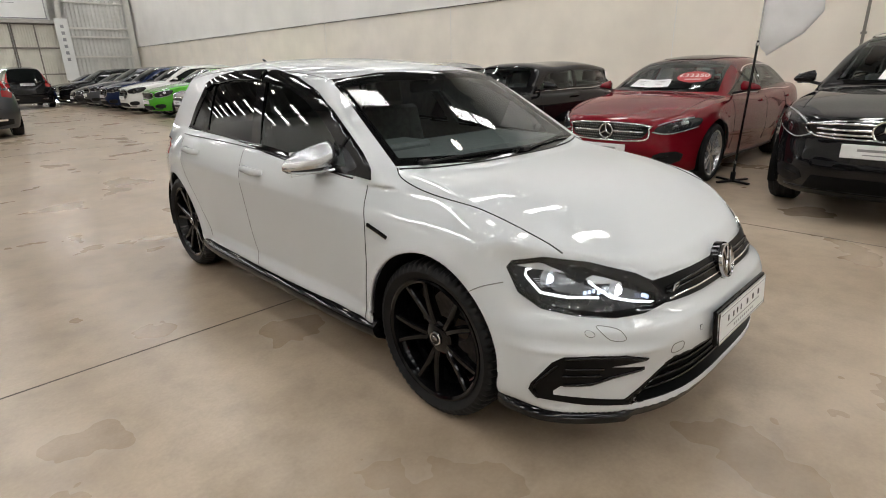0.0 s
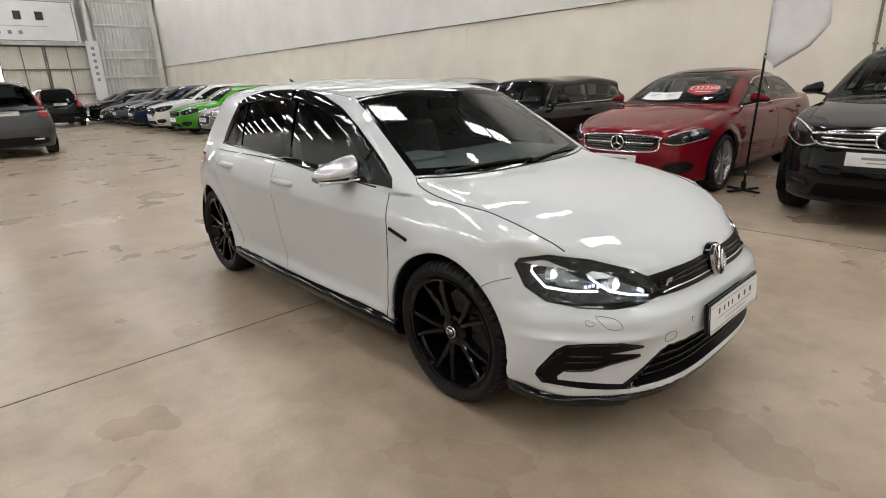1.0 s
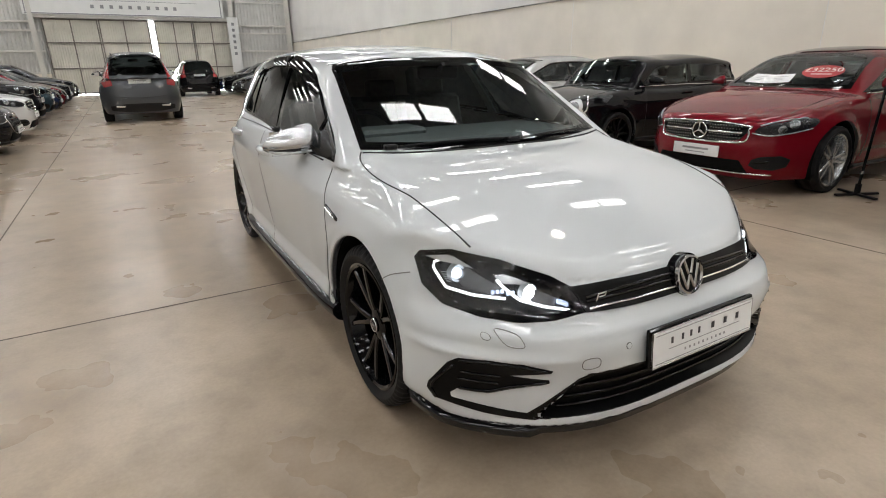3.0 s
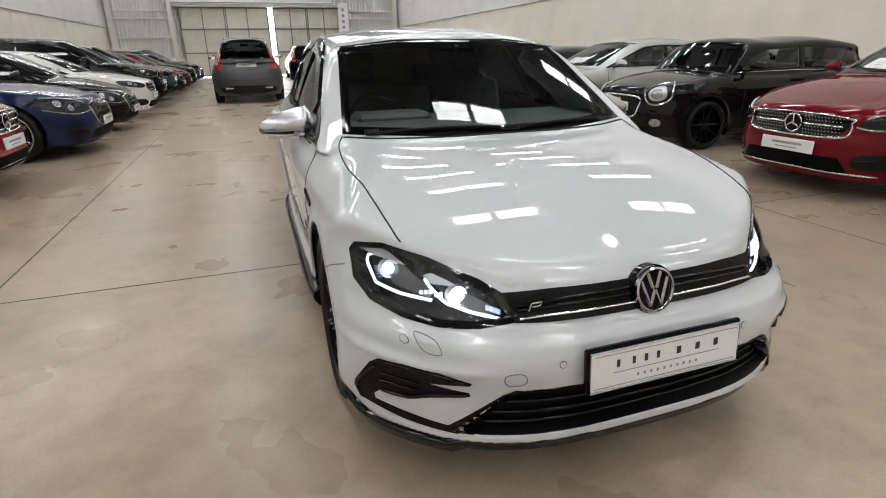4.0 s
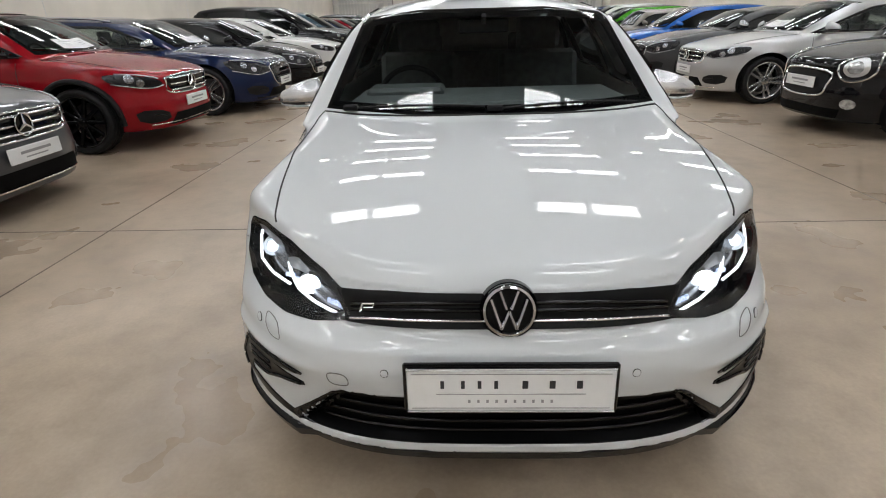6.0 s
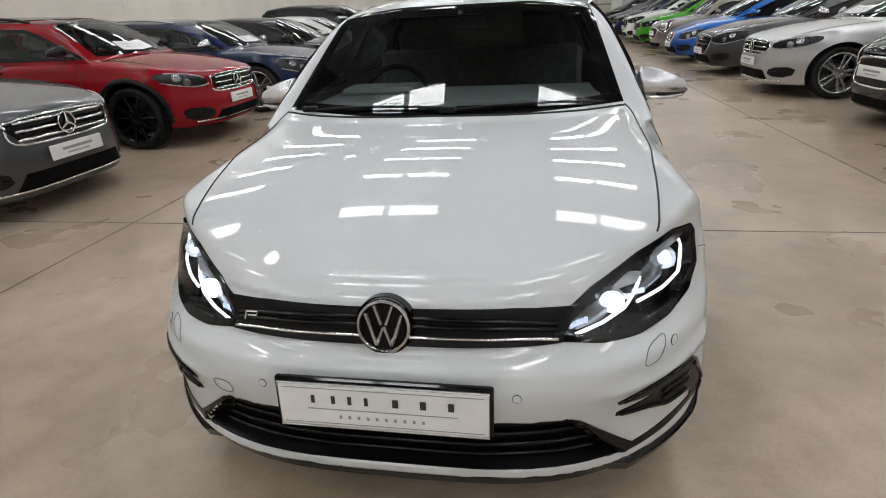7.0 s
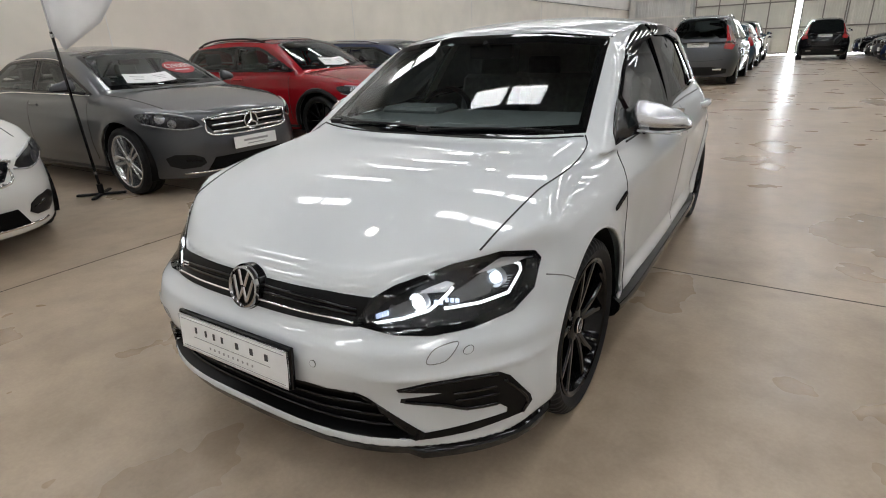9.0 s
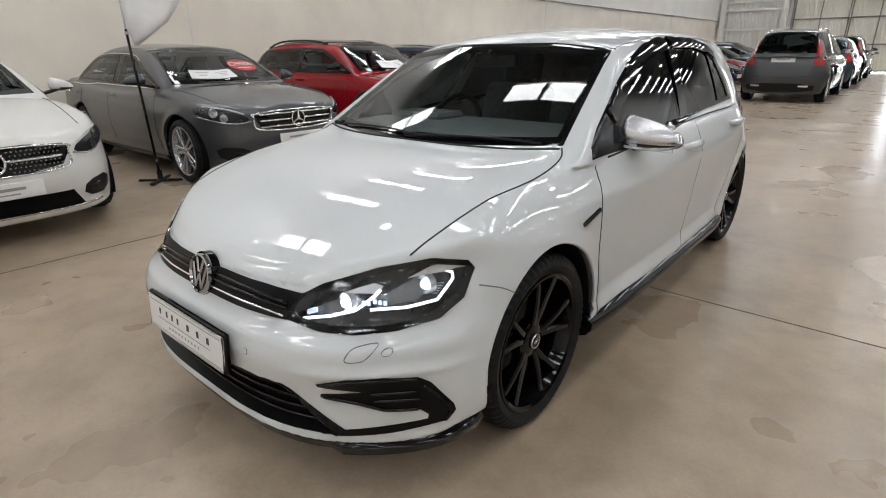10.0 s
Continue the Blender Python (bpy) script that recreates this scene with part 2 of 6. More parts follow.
class Geo:
    """Gathers verts and faces of one mesh."""

    def __init__(self):
        self.v, self.f = [], []

    def add(self, V, F, m=None):
        k = len(self.v)
        if m is not None:
            V = [tuple(m @ Vector(p)) for p in V]
        self.v += [tuple(p) for p in V]
        self.f += [tuple(k + i for i in q) for q in F]
        return self

    def box(self, c, s, b=0.0, m=None):
        """Box with chamfered edges, centre c, full size s."""
        h = [x / 2 for x in s]
        b = min(b, *[x * 0.49 for x in h]) if b else 0
        bm = bmesh.new()
        for i in (-1, 1):
            for j in (-1, 1):
                for k in (-1, 1):
                    if b:
                        for a in range(3):
                            d = [h[q] - (0 if q == a else b) for q in range(3)]
                            bm.verts.new((c[0] + i * d[0], c[1] + j * d[1], c[2] + k * d[2]))
                    else:
                        bm.verts.new((c[0] + i * h[0], c[1] + j * h[1], c[2] + k * h[2]))
        bmesh.ops.convex_hull(bm, input=bm.verts)
        bmesh.ops.dissolve_limit(bm, angle_limit=0.01, verts=bm.verts, edges=bm.edges)
        bm.verts.index_update()
        V, F = [v.co[:] for v in bm.verts], [[v.index for v in f.verts] for f in bm.faces]
        bm.free()
        return self.add(V, F, m)

    def lathe(self, prof, n=48, m=None, closed=True):
        """Profile of (radius, height) turned about z."""
        V, F, k = [], [], len(prof)
        for i in range(n):
            a = 2 * math.pi * i / n
            V += [(r * math.cos(a), r * math.sin(a), z) for r, z in prof]
        for i in range(n):
            for j in range(k if closed else k - 1):
                a, b = i * k + j, i * k + (j + 1) % k
                c, d = ((i + 1) % n) * k + (j + 1) % k, ((i + 1) % n) * k + j
                F.append((a, d, c, b))
        return self.add(V, F, m)

    def disc(self, r, z, n=32, m=None):
        return self.add([(r * math.cos(2 * math.pi * i / n), r * math.sin(2 * math.pi * i / n), z) for i in range(n)], [tuple(range(n))], m)

    def tube(self, pts, r, n=8, closed=False, flat=1.0, m=None):
        pts = [Vector(p) for p in pts]
        V, F, k = [], [], len(pts)
        up = Vector((0, 0, 1))
        for i, p in enumerate(pts):
            a = pts[(i - 1) % k] if (closed or i) else p
            b = pts[(i + 1) % k] if (closed or i < k - 1) else p
            t = (b - a).normalized()
            s = t.cross(up)
            if s.length < 1e-3:
                s = Vector((1, 0, 0))
            s.normalize()
            w = s.cross(t)
            rr = r[i] if isinstance(r, (list, tuple)) else r
            V += [tuple(p + s * (rr * math.cos(2 * math.pi * j / n)) + w * (rr * flat * math.sin(2 * math.pi * j / n))) for j in range(n)]
        for i in range(k if closed else k - 1):
            for j in range(n):
                a, b = i * n + j, i * n + (j + 1) % n
                c, d = ((i + 1) % k) * n + (j + 1) % n, ((i + 1) % k) * n + j
                F.append((a, b, c, d))
        if not closed:
            F += [tuple(range(n))[::-1], tuple((k - 1) * n + j for j in range(n))]
        return self.add(V, F, m)

    def obj(self, name, material, parent=None, label="", smooth=True, angle=35):
        ob = mk(name, self.v, self.f, material, parent, label, smooth=smooth)
        if smooth:
            sharp(ob, angle)
        return ob


def catmull(pts, n=6, closed=False):
    P = [np.array(p, float) for p in pts]
    k, out = len(P), []
    for i in range(k if closed else k - 1):
        p0, p1 = P[(i - 1) % k] if closed or i else P[i], P[i]
        p2 = P[(i + 1) % k]
        p3 = P[(i + 2) % k] if closed or i + 2 < k else p2
        for j in range(n):
            t = j / n
            out.append(0.5 * (2 * p1 + (p2 - p0) * t + (2 * p0 - 5 * p1 + 4 * p2 - p3) * t * t + (3 * p1 - p0 - 3 * p2 + p3) * t ** 3))
    if not closed:
        out.append(P[-1])
    return out


def inpoly(x, y, poly):
    r = np.zeros(x.shape, bool)
    k = len(poly)
    for i in range(k):
        (x1, y1), (x2, y2) = poly[i], poly[(i + 1) % k]
        if y1 != y2:
            r ^= ((y1 > y) != (y2 > y)) & (x < (x2 - x1) * (y - y1) / (y2 - y1) + x1)
    return r


# ---------------------------------------------------------------- smooth body surfaces
def spline(nodes):
    """Natural cubic through (x, y) nodes, as a fast table."""
    x, y = np.array([a for a, _ in nodes], float), np.array([b for _, b in nodes], float)
    n, h = len(x), np.diff(x)
    A, r = np.eye(n), np.zeros(n)
    for i in range(1, n - 1):
        A[i, i - 1:i + 2] = h[i - 1], 2 * (h[i - 1] + h[i]), h[i]
        r[i] = 6 * ((y[i + 1] - y[i]) / h[i] - (y[i] - y[i - 1]) / h[i - 1])
    m = np.linalg.solve(A, r)
    xs = np.linspace(x[0], x[-1], 40000)
    i = np.clip(np.searchsorted(x, xs) - 1, 0, n - 2)
    a, b = x[i + 1] - xs, xs - x[i]
    ys = m[i] * a ** 3 / (6 * h[i]) + m[i + 1] * b ** 3 / (6 * h[i]) + (y[i] / h[i] - m[i] * h[i] / 6) * a + (y[i + 1] / h[i] - m[i + 1] * h[i] / 6) * b
    return lambda q: np.interp(q, xs, ys)


def smax(a, b, k):
    h = np.maximum(k - np.abs(a - b), 0)
    return np.maximum(a, b) + h * h / (4 * k)


def smin(a, b, k):
    return -smax(-a, -b, k)


def bell(q):
    return np.exp(-q * q)


def step01(q, w):
    t = np.clip(q / w * 0.5 + 0.5, 0, 1)
    return t * t * (3 - 2 * t)


def car_field(s):
    """The closed outer skin of a car as a field, negative inside. Front axle at y=0, nose to -y."""
    fo, wb, ro, w = s["fo"], s["wb"], s["ro"], s["w"]
    end = wb + ro
    plan = spline(s.get("plan") or [(-fo - 0.3, w - 0.10), (-fo + 0.35, w - 0.028), (0, w - 0.004), (0.45, w - 0.006), (wb / 2, w), (wb, w - 0.004), (end - 0.35, w - 0.03), (end + 0.2, w - 0.13)])
    side = spline(s.get("side") or [(0.05, 0.13), (0.20, 0.058), (0.30, 0.030), (0.42, 0.012), (0.58, 0.0), (0.70, 0.010), (0.80, 0.030), (0.90, 0.064), (1.02, 0.125), (1.3, 0.28)])
    lift = s.get("lift", 0.0)
    nose = spline(s["nose"])
    tail = spline(s["tail"])
    top = spline(s["top"])
    roof = spline(s["roof"])
    wsy, wsz, wslope, bow = s["ws"]
    rwy, rwz, rslope, rbow = s["rw"]
    gw, gz, gin = s["gh"]
    gplan = spline(s.get("gplan") or [(-1, 0), (wb * 0.3, 0), (wb * 0.65, 0.0), (wb + 0.1, 0.035), (end, 0.11)])
    gx, gy, gp = s.get("corner", (0.81, 0.48, 4.5))
    r = s["r"]
    crease = spline(s.get("crease") or [(-2, 0.70), (0.4, 0.72 + lift), (wb, 0.80 + lift), (wb + 2, 0.82 + lift)])

    def f(X, Y, Z):
        ax = np.sqrt(X * X + 1e-6)
        d1, d2 = np.hypot(Y, Z - r), np.hypot(Y - wb, Z - r)
        S = plan(Y) - (s["sidefn"](Y, Z) if "sidefn" in s else side(Z - lift))
        S = S + 0.014 * bell((d1 - r - 0.045) / 0.05) + 0.012 * bell((d2 - r - 0.045) / 0.05)
        zc = crease(Y)
        S = S + s.get("ridge", 0.003) * bell((Z - zc) / 0.035) - s.get("ridge", 0.003) * bell((Z - zc + 0.09) / 0.07)
        S = S + s.get("skirt", 0.0) * step01(0.338 - Z, 0.040) * step01(Y - 0.40, 0.15) * step01(wb - 0.45 - Y, 0.2)
        S = S - s.get("tuck", 0.010) * bell((Z - 0.36 - lift * 0.6) / 0.05) * step01(Y - 0.5, 0.4) * step01(wb - 0.5 - Y, 0.4)
        a = ax - S
        q = np.minimum(ax / gx, 1.25)
        my, mp = (gy(Z), gp(Z)) if callable(gy) else (gy, gp)
        slope = my * mp / gx * q ** (mp - 1)
        lam = np.sqrt(1 + slope * slope)
        b = (nose(Z) + my * q ** mp - Y) / lam
        if "carve" in s:
            b = b + s["carve"](ax, Z, X)
        c = (Y - tail(Z) + 0.34 * np.minimum(ax / (w - 0.06), 1.25) ** 5) / 1.3
        t = ax / (w - 0.17)
        d = Z - (top(Y) - s.get("drop", 0.045) * (s.get("crown", 0.7) * t ** 2 + (1 - s.get("crown", 0.7)) * t ** 4))
        if "bonnet" in s:
            d = d - s["bonnet"](ax, Y)
        lower = smax(smax(smax(a, d, s.get("kt", 0.07)), smax(b, c, 0.02), s.get("kn", 0.05)), (s["zbfn"](Y) if "zbfn" in s else s["zb"]) - Z, s.get("kb", 0.03))
        # cabin
        u = ax / 0.68
        e = (wsy + (Z - wsz) / wslope + bow * u ** 2 + 0.10 * np.maximum(Z - wsz, -0.1) ** 2 - Y) * wslope / np.sqrt(1 + wslope * wslope)
        g = Z - (roof(Y) - 0.062 * (0.6 * (ax / 0.58) ** 2 + 0.4 * (ax / 0.58) ** 4))
        h = (ax - (gw - gin * (Z - gz) - s.get("gcurve", 0.12) * np.maximum(Z - gz, 0) ** 2 - gplan(Y))) / 1.08
        k = (Y - (rwy - (Z - rwz) / rslope - rbow * u ** 2.5)) * rslope / np.sqrt(1 + rslope * rslope)
        cabin = smax(smax(h, g, s.get("kr", 0.09)), smax(e, k, 0.02), s.get("kc", 0.05))
        cabin = smax(cabin, gz - 0.06 - Z, 0.02)
        return smin(lower, cabin, 0.02 + s.get("tailblend", 0.0) * step01(Y - wb + 0.35, 0.5))

    return f


def grad(f, P, e=1e-3):
    g = np.empty_like(P)
    for i in range(3):
        A, B = P.copy(), P.copy()
        A[:, i] += e
        B[:, i] -= e
        g[:, i] = (f(*A.T) - f(*B.T)) / (2 * e)
    return g


def pull(f, P, e=5e-4):
    v = f(*P.T)
    g = np.empty_like(P)
    for i in range(3):
        A = P.copy()
        A[:, i] += e
        g[:, i] = (f(*A.T) - v) / e
    return P - g * np.clip(v / np.maximum((g * g).sum(1), 0.05), -0.05, 0.05)[:, None]


def settle_on(f, P, n=5):
    P = np.array(P, float)
    for _ in range(n):
        P = pull(f, P)
    return P


def normals_of(f, P):
    g = grad(f, P)
    return g / np.maximum(np.linalg.norm(g, axis=1), 1e-9)[:, None]


def nets(f, lo, hi, h, rounds=3):
    """Even quad skin of the field's zero surface."""
    ax = [np.arange(a, b + h, h) for a, b in zip(lo, hi)]
    D = f(ax[0][:, None, None], ax[1][None, :, None], ax[2][None, None, :])
    I = D < 0
    C = np.zeros(tuple(n - 1 for n in I.shape), np.int8)
    for i in (0, 1):
        for j in (0, 1):
            for k in (0, 1):
                C += I[i:I.shape[0] - 1 + i, j:I.shape[1] - 1 + j, k:I.shape[2] - 1 + k]
    act = (C > 0) & (C < 8)
    idx = -np.ones(C.shape, np.int64)
    cells = np.argwhere(act)
    idx[act] = np.arange(len(cells))
    P = np.array([ax[q][cells[:, q]] + h / 2 for q in range(3)]).T
    Q = []
    for a in range(3):
        b, c = (a + 1) % 3, (a + 2) % 3
        s0 = [slice(None)] * 3
        s1 = [slice(None)] * 3
        s0[a], s1[a] = slice(0, -1), slice(1, None)
        ch = np.argwhere(I[tuple(s0)] != I[tuple(s1)])
        ch = ch[(ch[:, b] > 0) & (ch[:, c] > 0) & (ch[:, b] < I.shape[b] - 1) & (ch[:, c] < I.shape[c] - 1)]
        ins = I[tuple(ch.T)]
        qs = []
        for db, dc in ((0, 0), (-1, 0), (-1, -1), (0, -1)):
            o = ch.copy()
            o[:, b] += db
            o[:, c] += dc
            qs.append(idx[tuple(o.T)])
        q = np.array(qs).T
        q[~ins] = q[~ins][:, ::-1]
        Q.append(q)
    Q = np.concatenate(Q)
    P = settle_on(f, P, 3)
    for _ in range(rounds):
        acc, cnt = np.zeros_like(P), np.zeros(len(P))
        for i in range(4):
            np.add.at(acc, Q[:, i], P[Q[:, (i + 1) % 4]] + P[Q[:, i - 1]])
            np.add.at(cnt, Q[:, i], 2)
        P = settle_on(f, 0.4 * P + 0.6 * acc / np.maximum(cnt, 1)[:, None], 1)
    return settle_on(f, P, 2), Q


def arch_cut(f, P, Q, yc, zc, R):
    """Opens a round wheel arch and trims the skin's edge to it."""
    d = np.hypot(P[:, 1] - yc, P[:, 2] - zc)
    ins = (d < R) & (np.abs(P[:, 0]) > 0.5)
    kill = ins[Q].any(1)
    edge = np.zeros(len(P), bool)
    edge[Q[kill].ravel()] = True
    Q = Q[~kill]
    keep = np.zeros(len(P), bool)
    keep[Q.ravel()] = True
    edge &= keep & (np.abs(P[:, 0]) > 0.5)
    e = np.where(edge)[0]
    k = R / d[e]
    P[e, 1], P[e, 2] = yc + (P[e, 1] - yc) * k, zc + (P[e, 2] - zc) * k
    for _ in range(4):
        A = P[e]
        B = A.copy()
        B[:, 0] += 1e-3
        v = f(*A.T)
        dx = (f(*B.T) - v) / 1e-3
        ok = np.abs(dx) > 0.3
        P[e, 0] -= np.where(ok, np.clip(v / np.where(ok, dx, 1), -0.03, 0.03), 0)
    return P, Q


def frame_of(d):
    d = np.array(d, float)
    d /= np.linalg.norm(d)
    if abs(d[2]) > 0.9:
        u = np.array((1.0, 0, 0))
    else:
        u = np.cross(d, (0, 0, 1.0))
        u /= np.linalg.norm(u)
    return d, u, np.cross(u, d)


def cast(f, O, d, far=4.0):
    """First meeting of the rays O + t d with the surface."""
    n = 72
    ts = np.linspace(0, far, n + 1)[1:]
    A = O[:, None, :] + d * ts[None, :, None]
    v = f(A[..., 0], A[..., 1], A[..., 2]) < 0
    found = v.any(1)
    i = np.where(found, v.argmax(1), n - 1)
    t1 = ts[i]
    t0 = t1 - far / n
    for _ in range(14):
        m = (t0 + t1) / 2
        v = f(*(O + d * m[:, None]).T) < 0
        t1 = np.where(v, m, t1)
        t0 = np.where(v, t0, m)
    return O + d * t1[:, None], found


def patch(name, f, poly, d, material, parent, off=0.003, step=0.03, holes=(), skirt=0.008, rounds=0, label="", fair=False, bow=None):
    """A panel that lies on the skin: an outline seen along d, laid on the surface, raised by off, with edges turned in."""
    d, u, v = frame_of(d)

    def flat(ps):
        a = [np.array((np.dot(p, u), np.dot(p, v))) for p in ps]
        for _ in range(rounds):
            a = [q for i in range(len(a)) for q in (0.75 * a[i] + 0.25 * a[(i + 1) % len(a)], 0.25 * a[i] + 0.75 * a[(i + 1) % len(a)])]
        out = []
        for i in range(len(a)):
            b = a[(i + 1) % len(a)]
            n = max(1, int(np.ceil(np.linalg.norm(b - a[i]) / step)))
            out += [a[i] + (b - a[i]) * j / n for j in range(n)]
        return out

    loops = [flat(poly)] + [flat(hh) for hh in holes]
    pts, edges = [], []
    for lp in loops:
        k = len(pts)
        pts += lp
        edges += [(k + i, k + (i + 1) % len(lp)) for i in range(len(lp))]
    B = np.array(pts)
    lo, hi = B.min(0), B.max(0)
    gx, gy = np.meshgrid(np.arange(lo[0] + step / 2, hi[0], step), np.arange(lo[1] + step / 2, hi[1], step))
    gx, gy = gx.ravel(), gy.ravel()
    ok = inpoly(gx, gy, loops[0])
    for lp in loops[1:]:
        ok &= ~inpoly(gx, gy, lp)
    gx, gy = gx[ok], gy[ok]
    if len(gx):
        near = np.full(len(gx), 9.0)
        for i in range(0, len(B), 200):
            near = np.minimum(near, np.hypot(gx[:, None] - B[None, i:i + 200, 0], gy[:, None] - B[None, i:i + 200, 1]).min(1))
        ok = near > step * 0.45
        pts = pts + list(np.array((gx[ok], gy[ok])).T)
    from mathutils.geometry import delaunay_2d_cdt
    vo, _, fo, _, _, _ = delaunay_2d_cdt([Vector(p) for p in pts], edges, [], 0, 1e-7)
    V2 = np.array([q[:] for q in vo])
    T = np.array([t for t in fo if len(t) == 3])
    cen = V2[T].mean(1)
    ok = inpoly(cen[:, 0], cen[:, 1], loops[0])
    for lp in loops[1:]:
        ok &= ~inpoly(cen[:, 0], cen[:, 1], lp)
    T = T[ok]
    O = V2[:, :1] * u + V2[:, 1:] * v - d * 4.6
    # start beyond the car on that side
    P, found = cast(f, O, d, 6.0)
    T = T[found[T].all(1)]
    N = normals_of(f, P)
    if fair:
        # one even curve for a pane, fitted through the skin under it
        a, b, w = P @ u, P @ v, P @ d
        ok2 = np.zeros(len(P), bool)
        ok2[np.unique(T)] = True
        a0, b0 = a[ok2].mean(), b[ok2].mean()
        a, b = a - a0, b - b0
        one = np.ones_like(a)
        A = np.array((one, a, b, a * a, a * b, b * b)).T
        if bow:
            bent = bow[0] * a * a + bow[1] * b * b
            c = np.linalg.lstsq(A[ok2][:, :3], (w - bent)[ok2], rcond=None)[0]
            c = np.array((c[0], c[1], c[2], bow[0], 0.0, bow[1]))
        else:
            c = np.linalg.lstsq(A[ok2], w[ok2], rcond=None)[0]
        P = P + d * (A @ c - w)[:, None]
        wa = c[1] + 2 * c[3] * a + c[4] * b
        wb_ = c[2] + c[4] * a + 2 * c[5] * b
        N = -d + wa[:, None] * u + wb_[:, None] * v
        N = N / np.linalg.norm(N, axis=1)[:, None]
    e1, e2 = P[T[:, 1]] - P[T[:, 0]], P[T[:, 2]] - P[T[:, 0]]
    flip = (np.cross(e1, e2) * N[T[:, 0]]).sum(1) < 0
    T[flip] = T[flip][:, ::-1]
    used = np.unique(T)
    re = -np.ones(len(P), int)
    re[used] = np.arange(len(used))
    P, N, T = P[used], N[used], re[T]
    V = P + N * off
    F = [tuple(t) for t in T]
    NN = list(N)
    if skirt:
        es = {}
        for t in F:
            for i in range(3):
                es[(t[i], t[(i + 1) % 3])] = 1
        rim = [e for e in es if (e[1], e[0]) not in es]
        ids = {}
        low = []
        for a, b in rim:
            for q in (a, b):
                if q not in ids:
                    ids[q] = len(V) + len(low)
                    low.append(V[q] - N[q] * skirt)
                    NN.append(N[q])
        F += [(b, a, ids[a], ids[b]) for a, b in rim]
        if low:
            V = np.concatenate([V, np.array(low)])
    return mk(name, V, F, material, parent, label, normals=NN)


def straight(pts, step=0.012):
    out = []
    for a, b in zip(pts[:-1], pts[1:]):
        a, b = np.array(a, float), np.array(b, float)
        k = max(1, int(np.linalg.norm(b - a) / step))
        out += [a + (b - a) * i / k for i in range(k)]
    return out + [np.array(pts[-1], float)]


def seam(name, f, pts, material, parent, r=0.0022, closed=False, n=6, sink=0.0, label="", sides=6):
    """A fine gap or bead that follows the skin through the given points."""
    P = settle_on(f, catmull(pts, n, closed) if n else straight(pts), 6)
    N = normals_of(f, P)
    g = Geo().tube(P - N * sink, r, sides, closed)
    return mk(name, g.v, g.f, material, parent, label)


# ---------------------------------------------------------------- the hall
X0, X1, Y0, Y1, ROOF = -8.4, 9.0, -11.0, 36.0, 8.3
SEAMZ = 2.86


def slab(name, lo, hi, material, label, category, b=0.0):
    g = Geo().box([(a + c) / 2 for a, c in zip(lo, hi)], [c - a for a, c in zip(lo, hi)], b)
    return tagged(g.obj(name, material), label, category, kind="structure")


floor = slab("floor", (X0 - 0.3, Y0 - 0.3, -0.2), (X1 + 0.3, Y1 + 0.3, 0.0), M_FLOOR, "polished beige concrete floor with stains and scuffs", "floor")
for lo, hi in (((X0, 1.445, 0.0), (X1, 1.455, 0.0015)), ((-2.565, Y0, 0.0), (-2.555, 1.44, 0.0015)), ((-2.565, 1.46, 0.0), (-2.555, Y1, 0.0015)),
               ((2.9, Y0, 0.0), (2.91, 1.44, 0.0015)), ((2.9, 1.46, 0.0), (2.91, Y1, 0.0015)), ((X0, 10.9, 0.0), (X1, 10.91, 0.0015)), ((X0, 20.4, 0.0), (X1, 20.41, 0.0015))):
    g = Geo().box([(a + c) / 2 for a, c in zip(lo, hi)], [c - a for a, c in zip(lo, hi)])
    ob = g.obj("floor_joint", M_JOINT_AND_SHADE, floor, "thin sawn joint filled with dark sealant")


def long_wall(name, x, sx, label):
    """Side wall: blockwork to shoulder height, paler lining above, with a shallow ledge between."""
    w = slab(name, (min(x, x + sx * 0.3), Y0, 0.0), (max(x, x + sx * 0.3), Y1, SEAMZ), M_WALL, label, "wall")
    g = Geo().box((x + sx * 0.14, (Y0 + Y1) / 2, (SEAMZ + ROOF) / 2 + 0.01), (0.36, Y1 - Y0, ROOF - SEAMZ - 0.02))
    g.obj("upper_lining", M_WALL_UP, w, "paler smooth lining above the ledge")
    # dark strips of uneven length stand in for the ledge's shadow
    g = Geo()
    rnd = random.Random(4)
    y = Y0 + 0.4
    while y < Y1 - 1:
        n = rnd.uniform(0.6, 2.6)
        g.box((x - sx * 0.045, y + n / 2, SEAMZ + 0.004), (0.012, n, 0.012))
        y += n + rnd.uniform(0.3, 1.8)
    g.obj("ledge_shadow_strip", M_JOINT_AND_SHADE, w, "broken dark strip along the ledge, put in for its shadow")
    for y in np.arange(Y0 + 2.2, Y1, 6.1):
        Geo().box((x - sx * 0.003, y, SEAMZ / 2), (0.008, 0.012, SEAMZ - 0.02)).obj("wall_joint", M_WALL_UP, w)
    return w


wall_e = long_wall("wall_east", X1, 1, "cream painted side wall with paler upper lining")
pipe = Geo().tube([(X1 - 0.05, 0.37, 0.02), (X1 - 0.05, 0.37, 2.84)], 0.022, 10)
for z in (0.6, 1.72, 2.5):
    pipe.box((X1 - 0.045, 0.37, z), (0.07, 0.075, 0.035), 0.006)
pipe.obj("wall_conduit", M_DKSTEEL, wall_e, "dark conduit clipped to the wall")
wall_w = long_wall("wall_west", X0, -1, "cream painted side wall with paler upper lining")
slab("wall_south", (X0, Y0 - 0.3, 0), (X1, Y0, ROOF), M_WALL_UP, "plain pale wall closing the hall", "wall")


